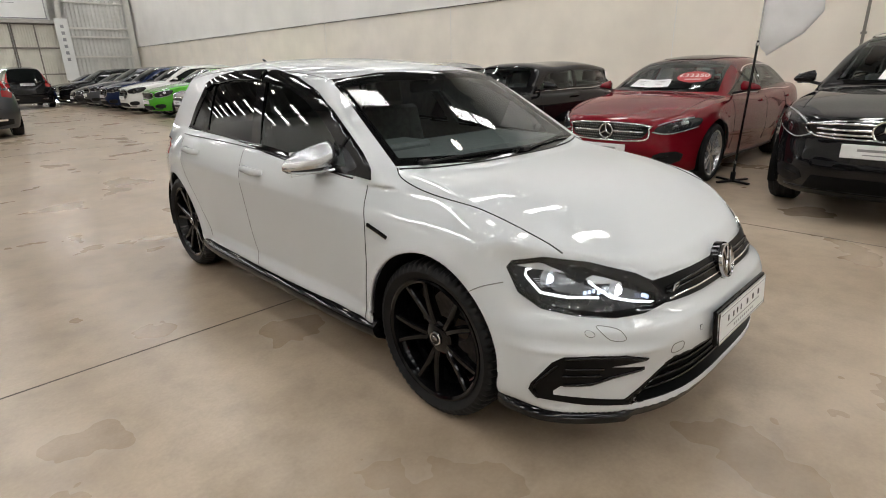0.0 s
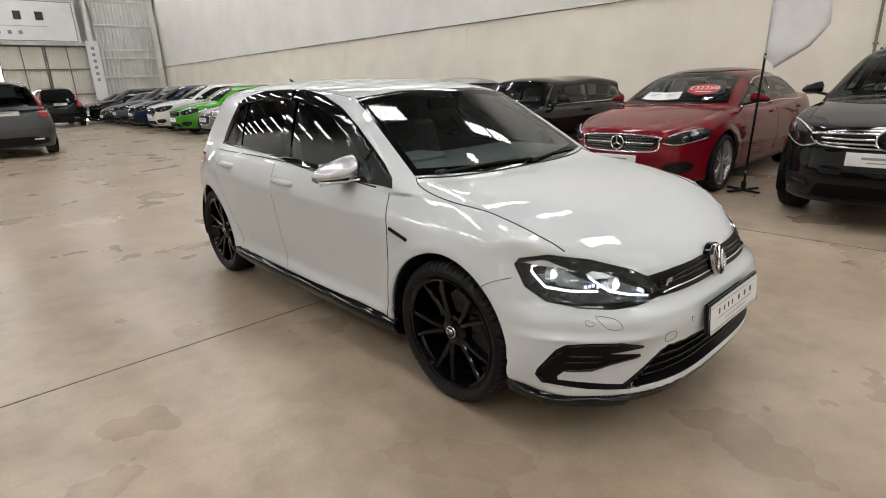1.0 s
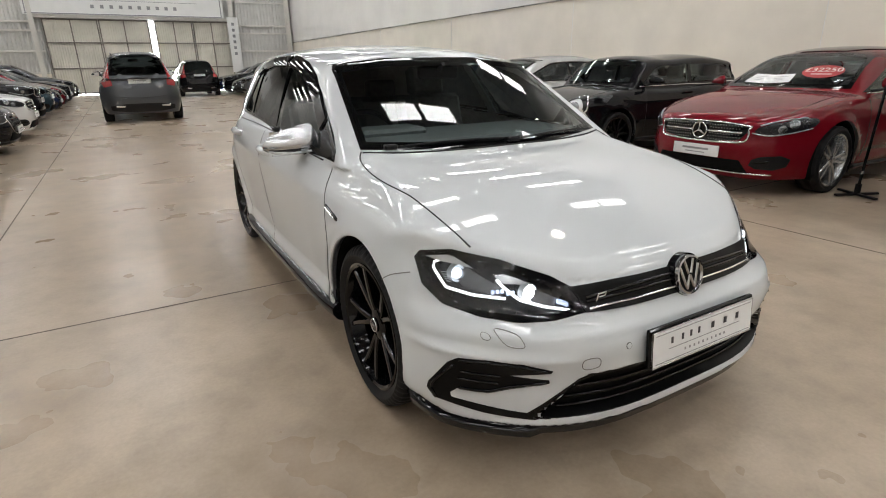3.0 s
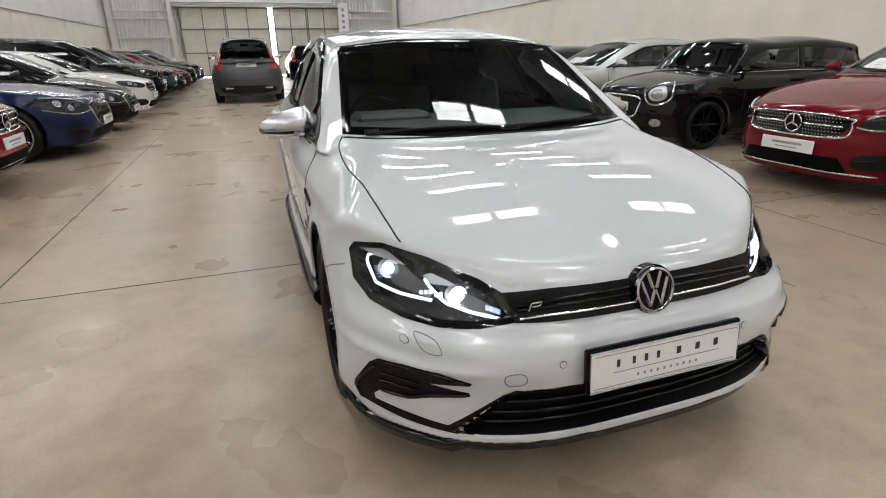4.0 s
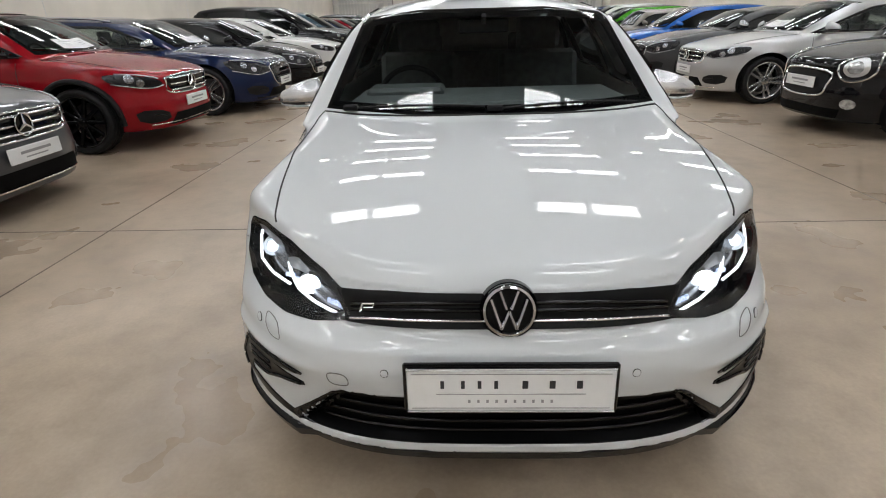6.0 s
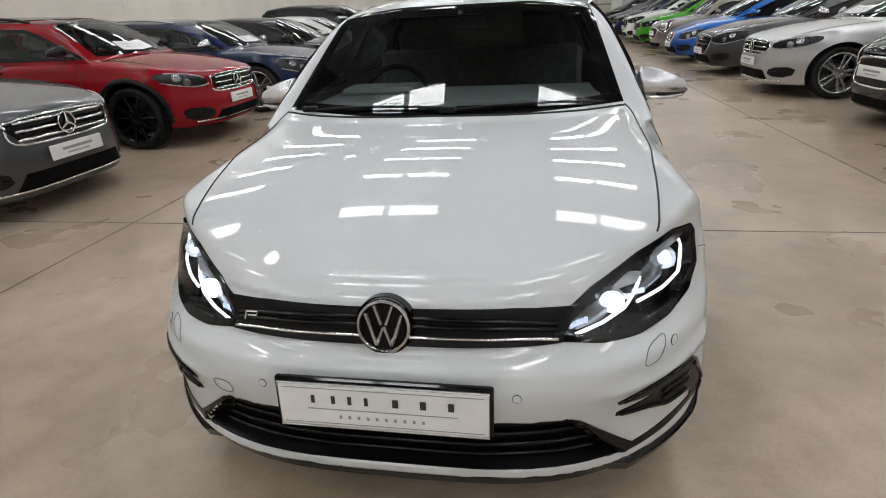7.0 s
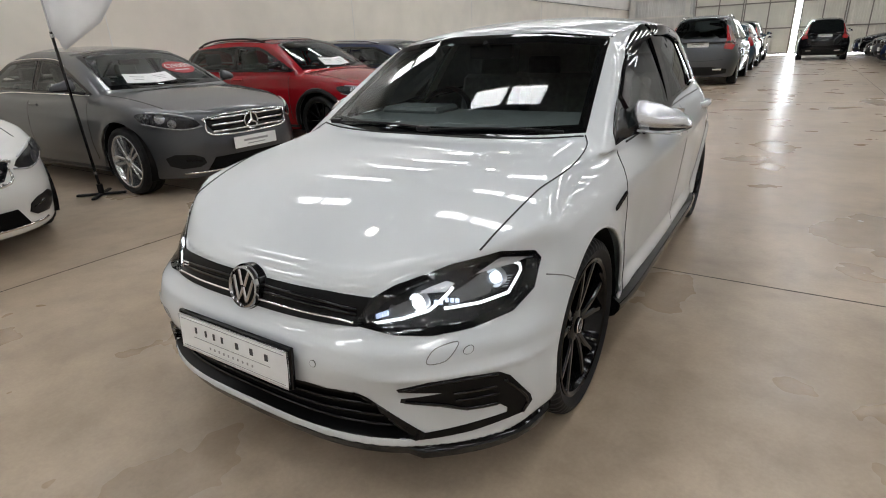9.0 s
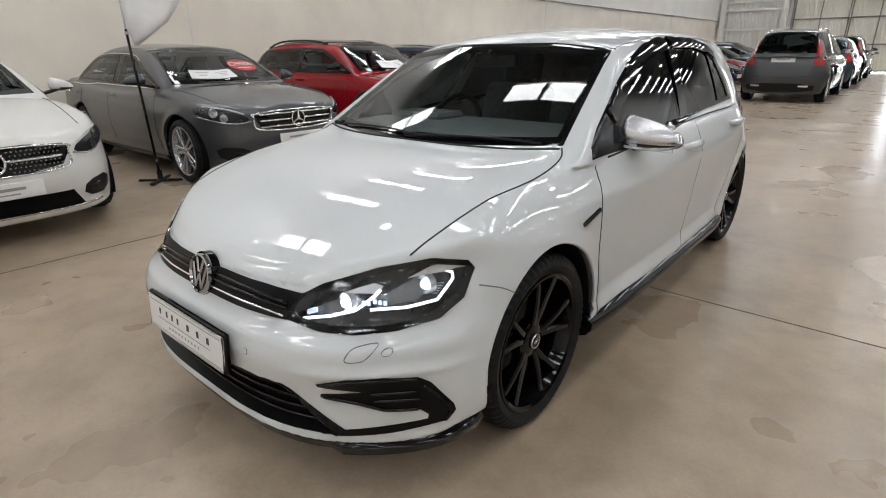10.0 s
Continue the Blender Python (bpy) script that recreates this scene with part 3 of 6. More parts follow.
def ribbed(x0, x1, z0, z1, y, pitch=0.2, depth=0.03, sx=None):
    """Trapezoid cladding sheet facing -y."""
    V, F, x = [], [], x0
    prof = []
    while x < x1:
        prof += [(x, 0), (x + pitch * 0.45, 0), (x + pitch * 0.55, -depth), (x + pitch * 0.9, -depth)]
        x += pitch
    prof.append((x1, 0))
    for px, py in prof:
        V += [(px, y + py, z0), (px, y + py, z1)]
    for i in range(len(prof) - 1):
        F.append((2 * i, 2 * i + 2, 2 * i + 3, 2 * i + 1))
    k = len(V)
    V += [(x0, y + 0.1, z0), (x0, y + 0.1, z1), (x1, y + 0.1, z0), (x1, y + 0.1, z1)]
    F.append((k + 2, k, k + 1, k + 3))
    return V, F


wall_n = slab("wall_north", (X0, Y1 + 0.12, 0), (X1, Y1 + 0.4, ROOF), M_METAL_WALL, "white ribbed metal gable wall with rails", "wall")
for x0, x1, z0, z1 in ((5.6, X1, 1.2, ROOF), (X0, -4.6, 1.2, ROOF), (-4.6, 5.6, 6.0, ROOF)):
    V, F = ribbed(x0, x1, z0, z1, Y1)
    mk("cladding_sheet", V, F, M_METAL_WALL, wall_n, "ribbed white metal sheet", smooth=False)
for x0, x1 in ((5.6, X1), (X0, -4.6)):
    Geo().box(((x0 + x1) / 2, Y1 + 0.02, 0.6), (x1 - x0, 0.16, 1.2), 0.01).obj("dado_wall", M_WALL, wall_n, "cream blockwork base")
    for z in (1.22, 2.35, 3.4, 3.85, 5.2, 6.5):
        Geo().box(((x0 + x1) / 2, Y1 - 0.07, z), (x1 - x0, 0.06, 0.10), 0.008).obj("rail", M_STEEL, wall_n)


def column(x, y, name="steel_column", w=0.3, top=ROOF):
    g = Geo()
    g.box((x, y - w / 2, top / 2), (w * 0.7, 0.022, top)).box((x, y + w / 2, top / 2), (w * 0.7, 0.022, top)).box((x, y, top / 2), (0.018, w - 0.03, top))
    g.box((x, y, 0.012), (w + 0.1, w + 0.12, 0.024), 0.003)
    return tagged(g.obj(name, M_STEEL), "cream painted steel column on a base plate", "column", "steel columns", "structure")


for x in (5.25, -4.9):
    column(x, Y1 - 0.25)
for x in (X1 - 0.32, X0 + 0.32):
    column(x, Y1 - 0.35)
# tall banner fixed beside the doors
bn = Geo().box((5.25, Y1 - 0.44, 2.7), (0.62, 0.02, 3.2), 0.004).obj("wall_banner", M_BOARD)
tagged(bn, "tall white vertical banner fixed to a column", "banner")
for i in range(6):
    Geo().box((5.25, Y1 - 0.455, 3.9 - i * 0.34), (0.16, 0.008, 0.17)).obj("lettering_bar", M_GREYINK, bn, "grey lettering bar")


def door_leaf(x0, x1, z1, y):
    """Tall sliding leaf: ribbed panels in a dark steel grid."""
    V, F = ribbed(x0 + 0.03, x1 - 0.03, 0.12, z1, y, 0.12, 0.012)
    leaf = tagged(mk("sliding_door", V, F, M_DOOR, smooth=False), "tall cream sliding hangar door with dark rails", "door", "sliding doors", "structure")
    for z in (0.10, z1 * 0.36, z1 * 0.70, z1):
        Geo().box(((x0 + x1) / 2, y - 0.04, z), (x1 - x0, 0.06, 0.07), 0.006).obj("rail", M_DKSTEEL, leaf, "dark steel rail")
    for x in (x0 + 0.04, (x0 + x1) / 2, x1 - 0.04):
        Geo().box((x, y - 0.045, z1 / 2), (0.06, 0.05, z1), 0.006).obj("stile", M_DKSTEEL, leaf)
    return leaf


door_leaf(-4.5, -1.9, 4.0, Y1 - 0.02)
door_leaf(-1.88, 0.62, 4.0, Y1 - 0.02)
door_leaf(0.92, 2.98, 4.0, Y1 - 0.02)
door_leaf(3.0, 5.1, 4.0, Y1 - 0.02)
Geo().box((0.3, Y1 - 0.16, 4.13), (10.2, 0.26, 0.16), 0.01).obj("door_track", M_STEEL)
tagged(bpy.data.objects["door_track"], "steel track above the sliding doors", "track", kind="structure")
tagged(Geo().box((0.77, Y1 + 0.02, 2.0), (0.26, 0.02, 3.96)).obj("daylight_gap", M_SLIT), "bright daylight between two sliding doors", "daylight", kind="structure")
tagged(Geo().box((0.3, Y1 + 0.02, 0.04), (9.6, 0.02, 0.07)).obj("daylight_gap", M_SLIT), "strip of daylight under the sliding doors", "daylight", kind="structure")

# dealership board over the doors
sg = Geo().box((-0.2, Y1 - 0.34, 5.25), (10.0, 0.08, 2.1), 0.01).obj("sign_board", M_BOARD)
tagged(sg, "wide white sign board with grey border and dark lettering", "sign")
for z, h in ((4.26, 0.05), (6.24, 0.05)):
    Geo().box((-0.2, Y1 - 0.385, z), (9.8, 0.012, h)).obj("border", M_GREYINK, sg)
for x in (-5.06, 4.66):
    Geo().box((x, Y1 - 0.385, 5.25), (0.05, 0.012, 1.9)).obj("border", M_GREYINK, sg)
for i in range(7):
    Geo().box((-2.6 + i * 0.95, Y1 - 0.39, 5.5), (0.34 if i != 1 else 0.42, 0.012, 0.42)).obj("lettering_bar", M_INK, sg, "dark lettering bar")
Geo().box((0.1, Y1 - 0.39, 4.98), (6.6, 0.01, 0.02)).obj("rule", M_GREYINK, sg)
for i in range(10):
    Geo().box((-2.0 + i * 0.46, Y1 - 0.39, 4.66), (0.17, 0.01, 0.18)).obj("small_lettering_bar", M_GREYINK, sg, "grey lettering bar")

# ---------------------------------------------------------------- roof with tube lights and lamps
ceil = Geo()
ceil.box(((X0 + X1) / 2, (Y0 + Y1) / 2, ROOF + 0.12), (X1 - X0 + 0.6, Y1 - Y0 + 0.6, 0.1))
for y in np.arange(Y0 + 1, Y1, 1.9):
    ceil.box(((X0 + X1) / 2, y, ROOF - 0.02), (X1 - X0, 0.07, 0.18))
for y in np.arange(Y0 + 3.1, Y1, 6.1):
    ceil.box(((X0 + X1) / 2, y, ROOF - 0.3), (X1 - X0, 0.2, 0.42))
tagged(ceil.obj("ceiling", M_ROOF, smooth=False), "pale sheeted roof with purlins and steel beams", "ceiling", kind="structure")


def tube_light(x, y, z):
    """Industrial fluorescent fitting: white tray, five long tubes, two hangers."""
    tray = Geo().box((0, 0, 0.05), (1.02, 0.45, 0.05), 0.012)
    for q in (-0.30, 0.30):
        tray.box((0, q * 0.75, 0.01), (1.02, 0.012, 0.07))
    for q in (-0.55, 0.55):
        tray.box((q * 0.925, 0, 0.01), (0.012, 0.45, 0.07))
    tray = tagged(tray.obj("tube_light", M_STEEL), "white industrial fluorescent fitting with glowing tubes", "light", "ceiling tube lights")
    for i in range(5):
        yy = -0.17 + 0.085 * i
        prof = [(0.035 * math.cos(a), 0.020 * math.sin(a)) for a in np.linspace(math.pi, 2 * math.pi, 5)]
        V = [(sx * 0.495, yy + py, pz + 0.015) for sx in (-1, 1) for py, pz in prof]
        F = [(j, j + 1, j + 6, j + 5) for j in range(4)] + [tuple(range(5))[::-1], tuple(range(5, 10)), (0, 5, 9, 4)]
        mk("tube", V, F, M_TUBE, tray, smooth=False)
    for q in (-0.4, 0.4):
        Geo().tube([(q, 0, 0.07), (q, 0, ROOF + 0.08 - z)], 0.005, 5).obj("hanger", M_DKSTEEL, tray)
    tray.matrix_basis = pose(x, y, z)
    return tray


def high_bay(x, y):
    m = pose(x, y, ROOF - 0.75)
    body = Geo().lathe([(0.03, 0.30), (0.06, 0.28), (0.07, 0.16), (0.19, 0.03), (0.20, 0.0), (0.185, 0.0), (0.17, 0.03), (0.03, 0.12)], 24).obj("high_bay_lamp", M_STEEL)
    body.matrix_basis = m
    tagged(body, "round white high-bay lamp hanging from the roof", "lamp", "high-bay lamps")
    Geo().disc(0.165, 0.028, 24).obj("diffuser", M_LAMP, body, "glowing lamp disc")
    Geo().tube([(0, 0, 0.28), (0, 0, 0.85)], 0.006, 6).obj("suspension_cable", M_DKSTEEL, body)
    return body



first = None
for y in np.arange(-10.0, 35.5, 2.6):
    for x in (-7.3, -2.25, 2.4, 7.3):
        for q in (-0.57, 0.57):
            if first is None:
                first = tube_light(x + q, y, 7.6)
            else:
                copy_thing(first, pose(x + q, y, 7.6))
first = None
for y in (-6.1, 1.7, 9.5, 17.3, 25.1):
    for x in (-4.7, 4.9):
        if first is None:
            first = high_bay(x, y)
        else:
            copy_thing(first, pose(x, y, ROOF - 0.75))



# ---------------------------------------------------------------- wheels
def tyre_mesh(r, w, n=120, rim=0.0):
    rim = rim or r * 0.76
    h = w / 2
    prof = [(rim, -h * 0.80), (rim + 0.012, -h * 0.93), ((rim + r) / 2, -h * 1.02), (r - 0.022, -h * 0.98), (r - 0.008, -h * 0.88), (r - 0.001, -h * 0.70)]
    for c in (-0.42, 0.0, 0.42):
        prof += [(r, h * (c - 0.09)), (r - 0.007, h * (c - 0.07)), (r - 0.007, h * (c + 0.07)), (r, h * (c + 0.09))]
    prof += [(q, -z) for q, z in prof[5::-1]]
    g = Geo().lathe(prof, n)
    k = len(prof)
    for i in range(0, n, 3):
        for j in (3, 4, 5, 6, k - 4, k - 5, k - 6, k - 7):
            x, y, z = g.v[i * k + j]
            s = 1 - (0.010 if n > 100 else 0.007) / r
            g.v[i * k + j] = (x * s, y * s, z)
    return g


def spoke(a0, a1, r0, r1, w0, w1, z0, z1, d0, d1):
    """One tapered alloy spoke from hub to rim; angles in degrees, z the face height."""
    V = []
    n = 6
    for i in range(n + 1):
        t = i / n
        r = r0 + (r1 - r0) * t
        a = radians(a0 + (a1 - a0) * t)
        w = (w0 + (w1 - w0) * t) / 2
        z = z0 + (z1 - z0) * t ** 0.7
        d = d0 + (d1 - d0) * t
        c, s = math.cos(a), math.sin(a)
        for o, q in ((-w, z - d), (-w, z - 0.006), (-w * 0.62, z), (w * 0.62, z), (w, z - 0.006), (w, z - d)):
            V.append((r * c - o * s, r * s + o * c, q))
    F = []
    for i in range(n):
        for j in range(6):
            a, b = i * 6 + j, i * 6 + (j + 1) % 6
            F.append((a, b, b + 6, a + 6))
    F += [tuple(range(6))[::-1], tuple(n * 6 + j for j in range(6))]
    return V, F


WHEELS = {}


def wheel(parent, x, y, r, w, style, rimmat, detail, turn=0.0):
    """A wheel with its tyre, rim, spokes, cap and brake under the car; local z points out of the car."""
    key = (round(r, 3), w, style, rimmat.name, detail)
    sx = 1 if x > 0 else -1
    m = pose(x, y, r, 0, 90 * sx, 0) @ pose(0, 0, 0, 0, 0, turn)
    R = r * 0.765
    f = w / 2 - 0.012
    e = f - (0.014 if detail else 0.0)
    if key not in WHEELS:
        made = []
        made.append(("wheel", tyre_mesh(r, w, 186 if detail else 60, R), M_RUBBER))
        rim = Geo().lathe([(R + 0.004, f - 0.004), (R + 0.006, f + 0.004), (R - 0.002, f + 0.006), (R - 0.012, f), (R - 0.020, f - 0.03), (R - 0.035, f - 0.06), (R - 0.035, -f), (R + 0.004, -f), (R - 0.005, -f + 0.02), (R - 0.005, f - 0.02)], 96 if detail else 48)
        rim.lathe([(0.012, e - 0.012), (0.055, e - 0.014), (0.072, e - 0.024), (0.078, e - 0.06), (0.02, e - 0.07)], 32)
        made.append(("rim", rim, rimmat))
        sp = []
        if style == "twin":
            for i in range(5):
                a = 72 * i + 18
                for q in (-1, 1):
                    sp.append(spoke(a + q * 7.5, a + q * 14.5, 0.055, R - 0.006, 0.027, 0.021, e - 0.016, f - 0.006, 0.045, 0.030))
        else:
            k = {"five": 5, "ten": 10, "seven": 7}[style]
            for i in range(k):
                a = 360 / k * i + 18
                if k == 5:
                    for q in (-1, 1):
                        sp.append(spoke(a + q * 14, a + q * 9, 0.05, R - 0.008, 0.034, 0.030, f - 0.014, f - 0.006, 0.045, 0.03))
                else:
                    sp.append(spoke(a, a, 0.05, R - 0.008, 0.040, 0.034, f - 0.014, f - 0.006, 0.045, 0.03))
        if detail:
            for V, F in sp:
                made.append(("spoke", Geo().add(V, F), rimmat))
        else:
            for V, F in sp:
                rim.add(V, F)
        cap = Geo().lathe([(0.0005, e - 0.004), (0.026, e - 0.005), (0.031, e - 0.009), (0.031, e - 0.016)], 32, closed=False)
        made.append(("hub_cap", cap, M_GLOSSBLACK if detail else rimmat))
        if detail:
            ring = Geo().lathe([(0.0235, e - 0.0035), (0.0265, e - 0.0025), (0.0285, e - 0.005), (0.026, e - 0.008)], 32)
            for a0, a1 in ((-0.013, -0.003), (-0.003, 0.0), (0.013, 0.003), (0.003, 0.0)):
                ring.tube([(a0, 0.014, e - 0.003), (a1, -0.014, e - 0.003)], 0.0016, 6)
            made.append(("cap_ring", ring, M_CHROME))
            for i in range(5):
                a = radians(72 * i + 54)
                b = Geo().lathe([(0.001, e - 0.018), (0.009, e - 0.018), (0.010, e - 0.026)], 6, pose(0.045 * math.cos(a), 0.045 * math.sin(a), 0), closed=False)
                made.append(("wheel_bolt", b, M_GLOSSBLACK))
        disc = Geo().lathe([(0.06, -0.045), (r * 0.52, -0.045), (r * 0.52, -0.07), (0.06, -0.07)], 48)
        made.append(("brake_disc", disc, M_DISC))
        cal = Geo()
        arc = [radians(-28 + i * 8 + 180) for i in range(7)]
        cal.tube([(r * 0.44 * math.cos(a), r * 0.44 * math.sin(a), -0.05) for a in arc], [0.030, 0.040, 0.042, 0.042, 0.042, 0.040, 0.030], 8, flat=0.85)
        made.append(("brake_caliper", cal, M_BLACK))
        objs = []
        for nm, g, mt in made:
            ob = g.obj(nm, mt, None, angle=30)
            objs.append(ob)
        WHEELS[key] = objs
        base = objs[0]
        for o in objs[1:]:
            o.parent = base
        base.parent = parent
        base.matrix_basis = m
        return base
    src = WHEELS[key]
    base = new("wheel", src[0].data)
    base.parent = parent
    base.matrix_basis = m
    for o in src[1:]:
        c = new(o.name.split(".")[0], o.data)
        c.parent = base
    return base


# ---------------------------------------------------------------- generic parked cars
def liner(parent, sx, x, yc, r, R, zb):
    """Open black wheel housing: an arched sheet with an inner wall."""
    V, F, n = [], [], 28
    low = math.asin(max(-0.9, min(0.9, (zb - r) / R)))
    for i in range(n + 1):
        a = low + (math.pi - 2 * low) * i / n
        for q in (0.0, 0.34):
            V.append((sx * (x - q), yc + R * math.cos(a), r + R * math.sin(a)))
    for i in range(n):
        F.append((2 * i, 2 * i + 1, 2 * i + 3, 2 * i + 2))
    F.append(tuple(2 * i + 1 for i in range(n + 1)))
    mk("wheel_liner", V, F, M_LINER, parent, "black wheel-arch liner")


def make_spec(fo=0.88, wb=2.8, ro=0.95, w=0.92, h=1.45, nose=0.72, cowl=0.98, wsy=0.40, wslope=0.52, belt=0.96, rwy=3.3, rslope=0.45, deck=1.0, r=0.335, lift=0.0, zb=0.17, gin=0.42, rear=1.05, hump=0.55, blunt=0.0, kr=0.08, pillar=0.46):
    end = wb + ro
    s = dict(fo=fo, wb=wb, ro=ro, w=w, r=r, lift=lift, zb=zb)
    s["nose"] = [(0.0, -fo + 0.14), (zb + 0.03, -fo + 0.05), (0.34, -fo + 0.012), (0.48 + lift, -fo), (nose - 0.14, -fo + 0.03), (nose - 0.05, -fo + 0.075 - blunt), (nose + 0.03, -fo + 0.16 - blunt), (nose + 0.4, -fo + 0.55)]
    s["tail"] = [(0.0, end - 0.15), (zb + 0.05, end - 0.06), (0.45 + lift, end), (0.66 + lift, end - 0.01), (rear - 0.08, end - 0.06), (rear + 0.05, end - 0.12), (rear + 0.5, end - 0.3)]
    tz = lambda y: cowl - (cowl - nose) * max(0.0, (wsy - y) / (wsy + fo - 0.12)) ** 1.7
    s["top"] = [(-fo - 0.3, nose - 0.22)] + [(y, tz(y)) for y in (-fo + 0.12, -fo + 0.3, -fo * 0.45, -0.1, wsy * 0.5, wsy)] + [(wb * 0.5, belt), (wb, (belt + deck) / 2), (rwy, deck), (end - 0.1, rear), (end + 0.4, rear - 0.06)]
    ytop = wsy + (h - 0.08 - cowl) / wslope
    yend = rwy - (h - 0.10 - deck) / rslope
    ym = ytop + (yend - ytop) * hump
    df, db = ym - ytop + 0.05, max(0.3, yend - ym + 0.05)
    s["roof"] = [(wsy - 0.3, h - 0.5)] + [(y, h - (0.075 * ((ym - y) / df) ** 2 if y < ym else 0.09 * ((y - ym) / db) ** 2)) for y in (ytop - 0.1, ytop + df * 0.4, ym, ym + db * 0.5, yend, yend + 0.3)] + [(max(end, yend + 0.8) + 0.3, h - 0.75)]
    s["ws"] = (wsy - 0.12, cowl, wslope, 0.13)
    s["rw"] = (rwy, deck, rslope, 0.10)
    s["gh"] = (w - 0.125, belt, gin)
    s["gplan"] = [(-1, 0), (wb * 0.3, 0), (wb * 0.65, 0.005), (wb + 0.1, 0.04), (end + 0.1, 0.12)]
    s["corner"] = (w - 0.07, 0.48, 4.2)
    s["kr"] = kr
    s["dims"] = dict(nose=nose, cowl=cowl, belt=belt, deck=deck, h=h, ytop=ytop, yend=yend, wsy=wsy, rwy=rwy, rear=rear, wslope=wslope, rslope=rslope, pillar=pillar)
    return s


def plate(parent, y, z, facing=-1, tilt=0.0, x=0.0):
    """White number plate in a thin frame with two lettering bars."""
    p = Geo().box((x, y, z), (0.52, 0.012, 0.112), 0.004).obj("number_plate", M_PLATE, parent, "plain white showroom plate")
    Geo().box((x, y + facing * 0.0065, z + 0.012), (0.30, 0.003, 0.020)).obj("lettering_bar", M_GREYINK, p)
    Geo().box((x, y + facing * 0.0065, z - 0.024), (0.22, 0.003, 0.009)).obj("lettering_bar", M_GREYINK, p)
    return p


def mirror(parent, f, sx, x, y, z, cap, size=1.0):
    """Door mirror: rounded shell with a lower black half, foot and glass."""
    V, F, n, k = [], [], 20, 12
    for j in range(k + 1):
        t = j / k
        a = math.pi * t
        px = sx * (0.02 + 0.225 * t ** 0.9) * size
        ry, rz = 0.062 * size * math.sin(a * 0.5 + 0.75) ** 0.8 * (1 - 0.55 * t ** 4) + 0.004, 0.080 * size * (1 - 0.66 * t ** 1.9)
        if j in (0, k):
            ry, rz = ry * 0.45, rz * 0.45
        for i in range(n):
            b = 2 * math.pi * i / n
            yy = math.cos(b) * ry
            zz = math.sin(b) * rz
            V.append((x + px, y + (yy if yy < 0 else yy * 0.35) + 0.05 * t * size, z + (zz if zz > 0 else zz * 0.62) - 0.022 * t * size))
    for j in range(k):
        for i in range(n):
            a, b = j * n + i, j * n + (i + 1) % n
            q = (a, b, b + n, a + n)
            F.append(q if sx < 0 else q[::-1])
    F += [tuple(range(n)), tuple(k * n + i for i in range(n))]
    up = [q for q in F if sum(V[i][2] for i in q) / len(q) > z - 0.028 * size]
    dn = [q for q in F if q not in up]
    ob = mk("door_mirror", V, up, cap, parent)
    mk("lower_shell", V, dn, M_BLACK, ob, "black lower mirror shell")
    g = Geo().tube([(x - sx * 0.10, y + 0.0, z - 0.085 * size), (x - sx * 0.02, y + 0.005, z - 0.07 * size), (x + sx * 0.08, y + 0.02, z - 0.045 * size)], [0.034 * size, 0.03 * size, 0.026 * size], 10, flat=0.6)
    g.obj("mirror_foot", M_BLACK, ob, "black mirror foot")
    g = Geo().box((x + sx * 0.125 * size, y + 0.048 * size, z - 0.01), (0.17 * size, 0.006, 0.105 * size), 0.003)
    g.obj("mirror_glass", M_CHROME, ob, "mirror glass")
    return ob


def inset2(poly, d):
    P = [np.array(p, float) for p in poly]
    area = sum(P[i][0] * P[(i + 1) % len(P)][1] - P[(i + 1) % len(P)][0] * P[i][1] for i in range(len(P)))
    s = 1 if area > 0 else -1
    out = []
    for i in range(len(P)):
        a, b = P[i] - P[i - 1], P[(i + 1) % len(P)] - P[i]
        na, nb = np.array((-a[1], a[0])) / np.linalg.norm(a), np.array((-b[1], b[0])) / np.linalg.norm(b)
        m = na + nb
        out.append(tuple(P[i] + s * d * m / max(0.5, (m @ m) / 2)))
    return out


def front_poly(pts, sx=1):
    return [(sx * x, -2.0, z) for x, z in pts]


def side_poly(pts, sx=1):
    return [(sx * 2.0, y, z) for y, z in pts]


def cabin(car_ob, d, wb, ymid):
    """Dashboard, wheel and seats seen through the glass."""
    z0 = d["belt"] - 0.52
    y1 = d["wsy"] + 0.36
    Geo().box((0, y1, d["cowl"] - 0.13), (1.30, 0.56, 0.24), 0.08).obj("dashboard", M_DASH, car_ob, "dark grey dashboard")
    sm = pose(0.37, y1 + 0.38, d["cowl"] - 0.06, 68, 0, 0)
    Geo().lathe([(0.172 + 0.014 * math.cos(a), 0.014 * math.sin(a)) for a in np.linspace(0, 2 * math.pi, 7)[:-1]], 28, sm).box((0, 0, 0), (0.30, 0.05, 0.03), 0.01, sm).obj("steering_wheel", M_BLACK, car_ob, "black steering wheel")
    for y, xs, nm in ((ymid - 0.10, (-0.37, 0.37), "front_seat"), (min(ymid + 0.85, d["rwy"] - 0.42), (-0.36, 0.36), "rear_seat")):
        for x in xs:
            back = Geo().box((0, 0, 0.31), (0.48, 0.13, 0.62), 0.06, pose(x, y, z0, -16, 0, 0)).obj(nm, M_SEAT, car_ob, "dark seat")
            Geo().box((0, 0, 0), (0.26, 0.10, 0.18), 0.05, pose(x, y + 0.20, z0 + 0.69, -10, 0, 0)).obj("headrest", M_SEAT, back)
    zt = d["h"] - 0.20
    Geo().box((0, d["ytop"] - 0.02, zt), (0.24, 0.03, 0.06), 0.02).obj("inner_mirror", M_BLACK, car_ob)


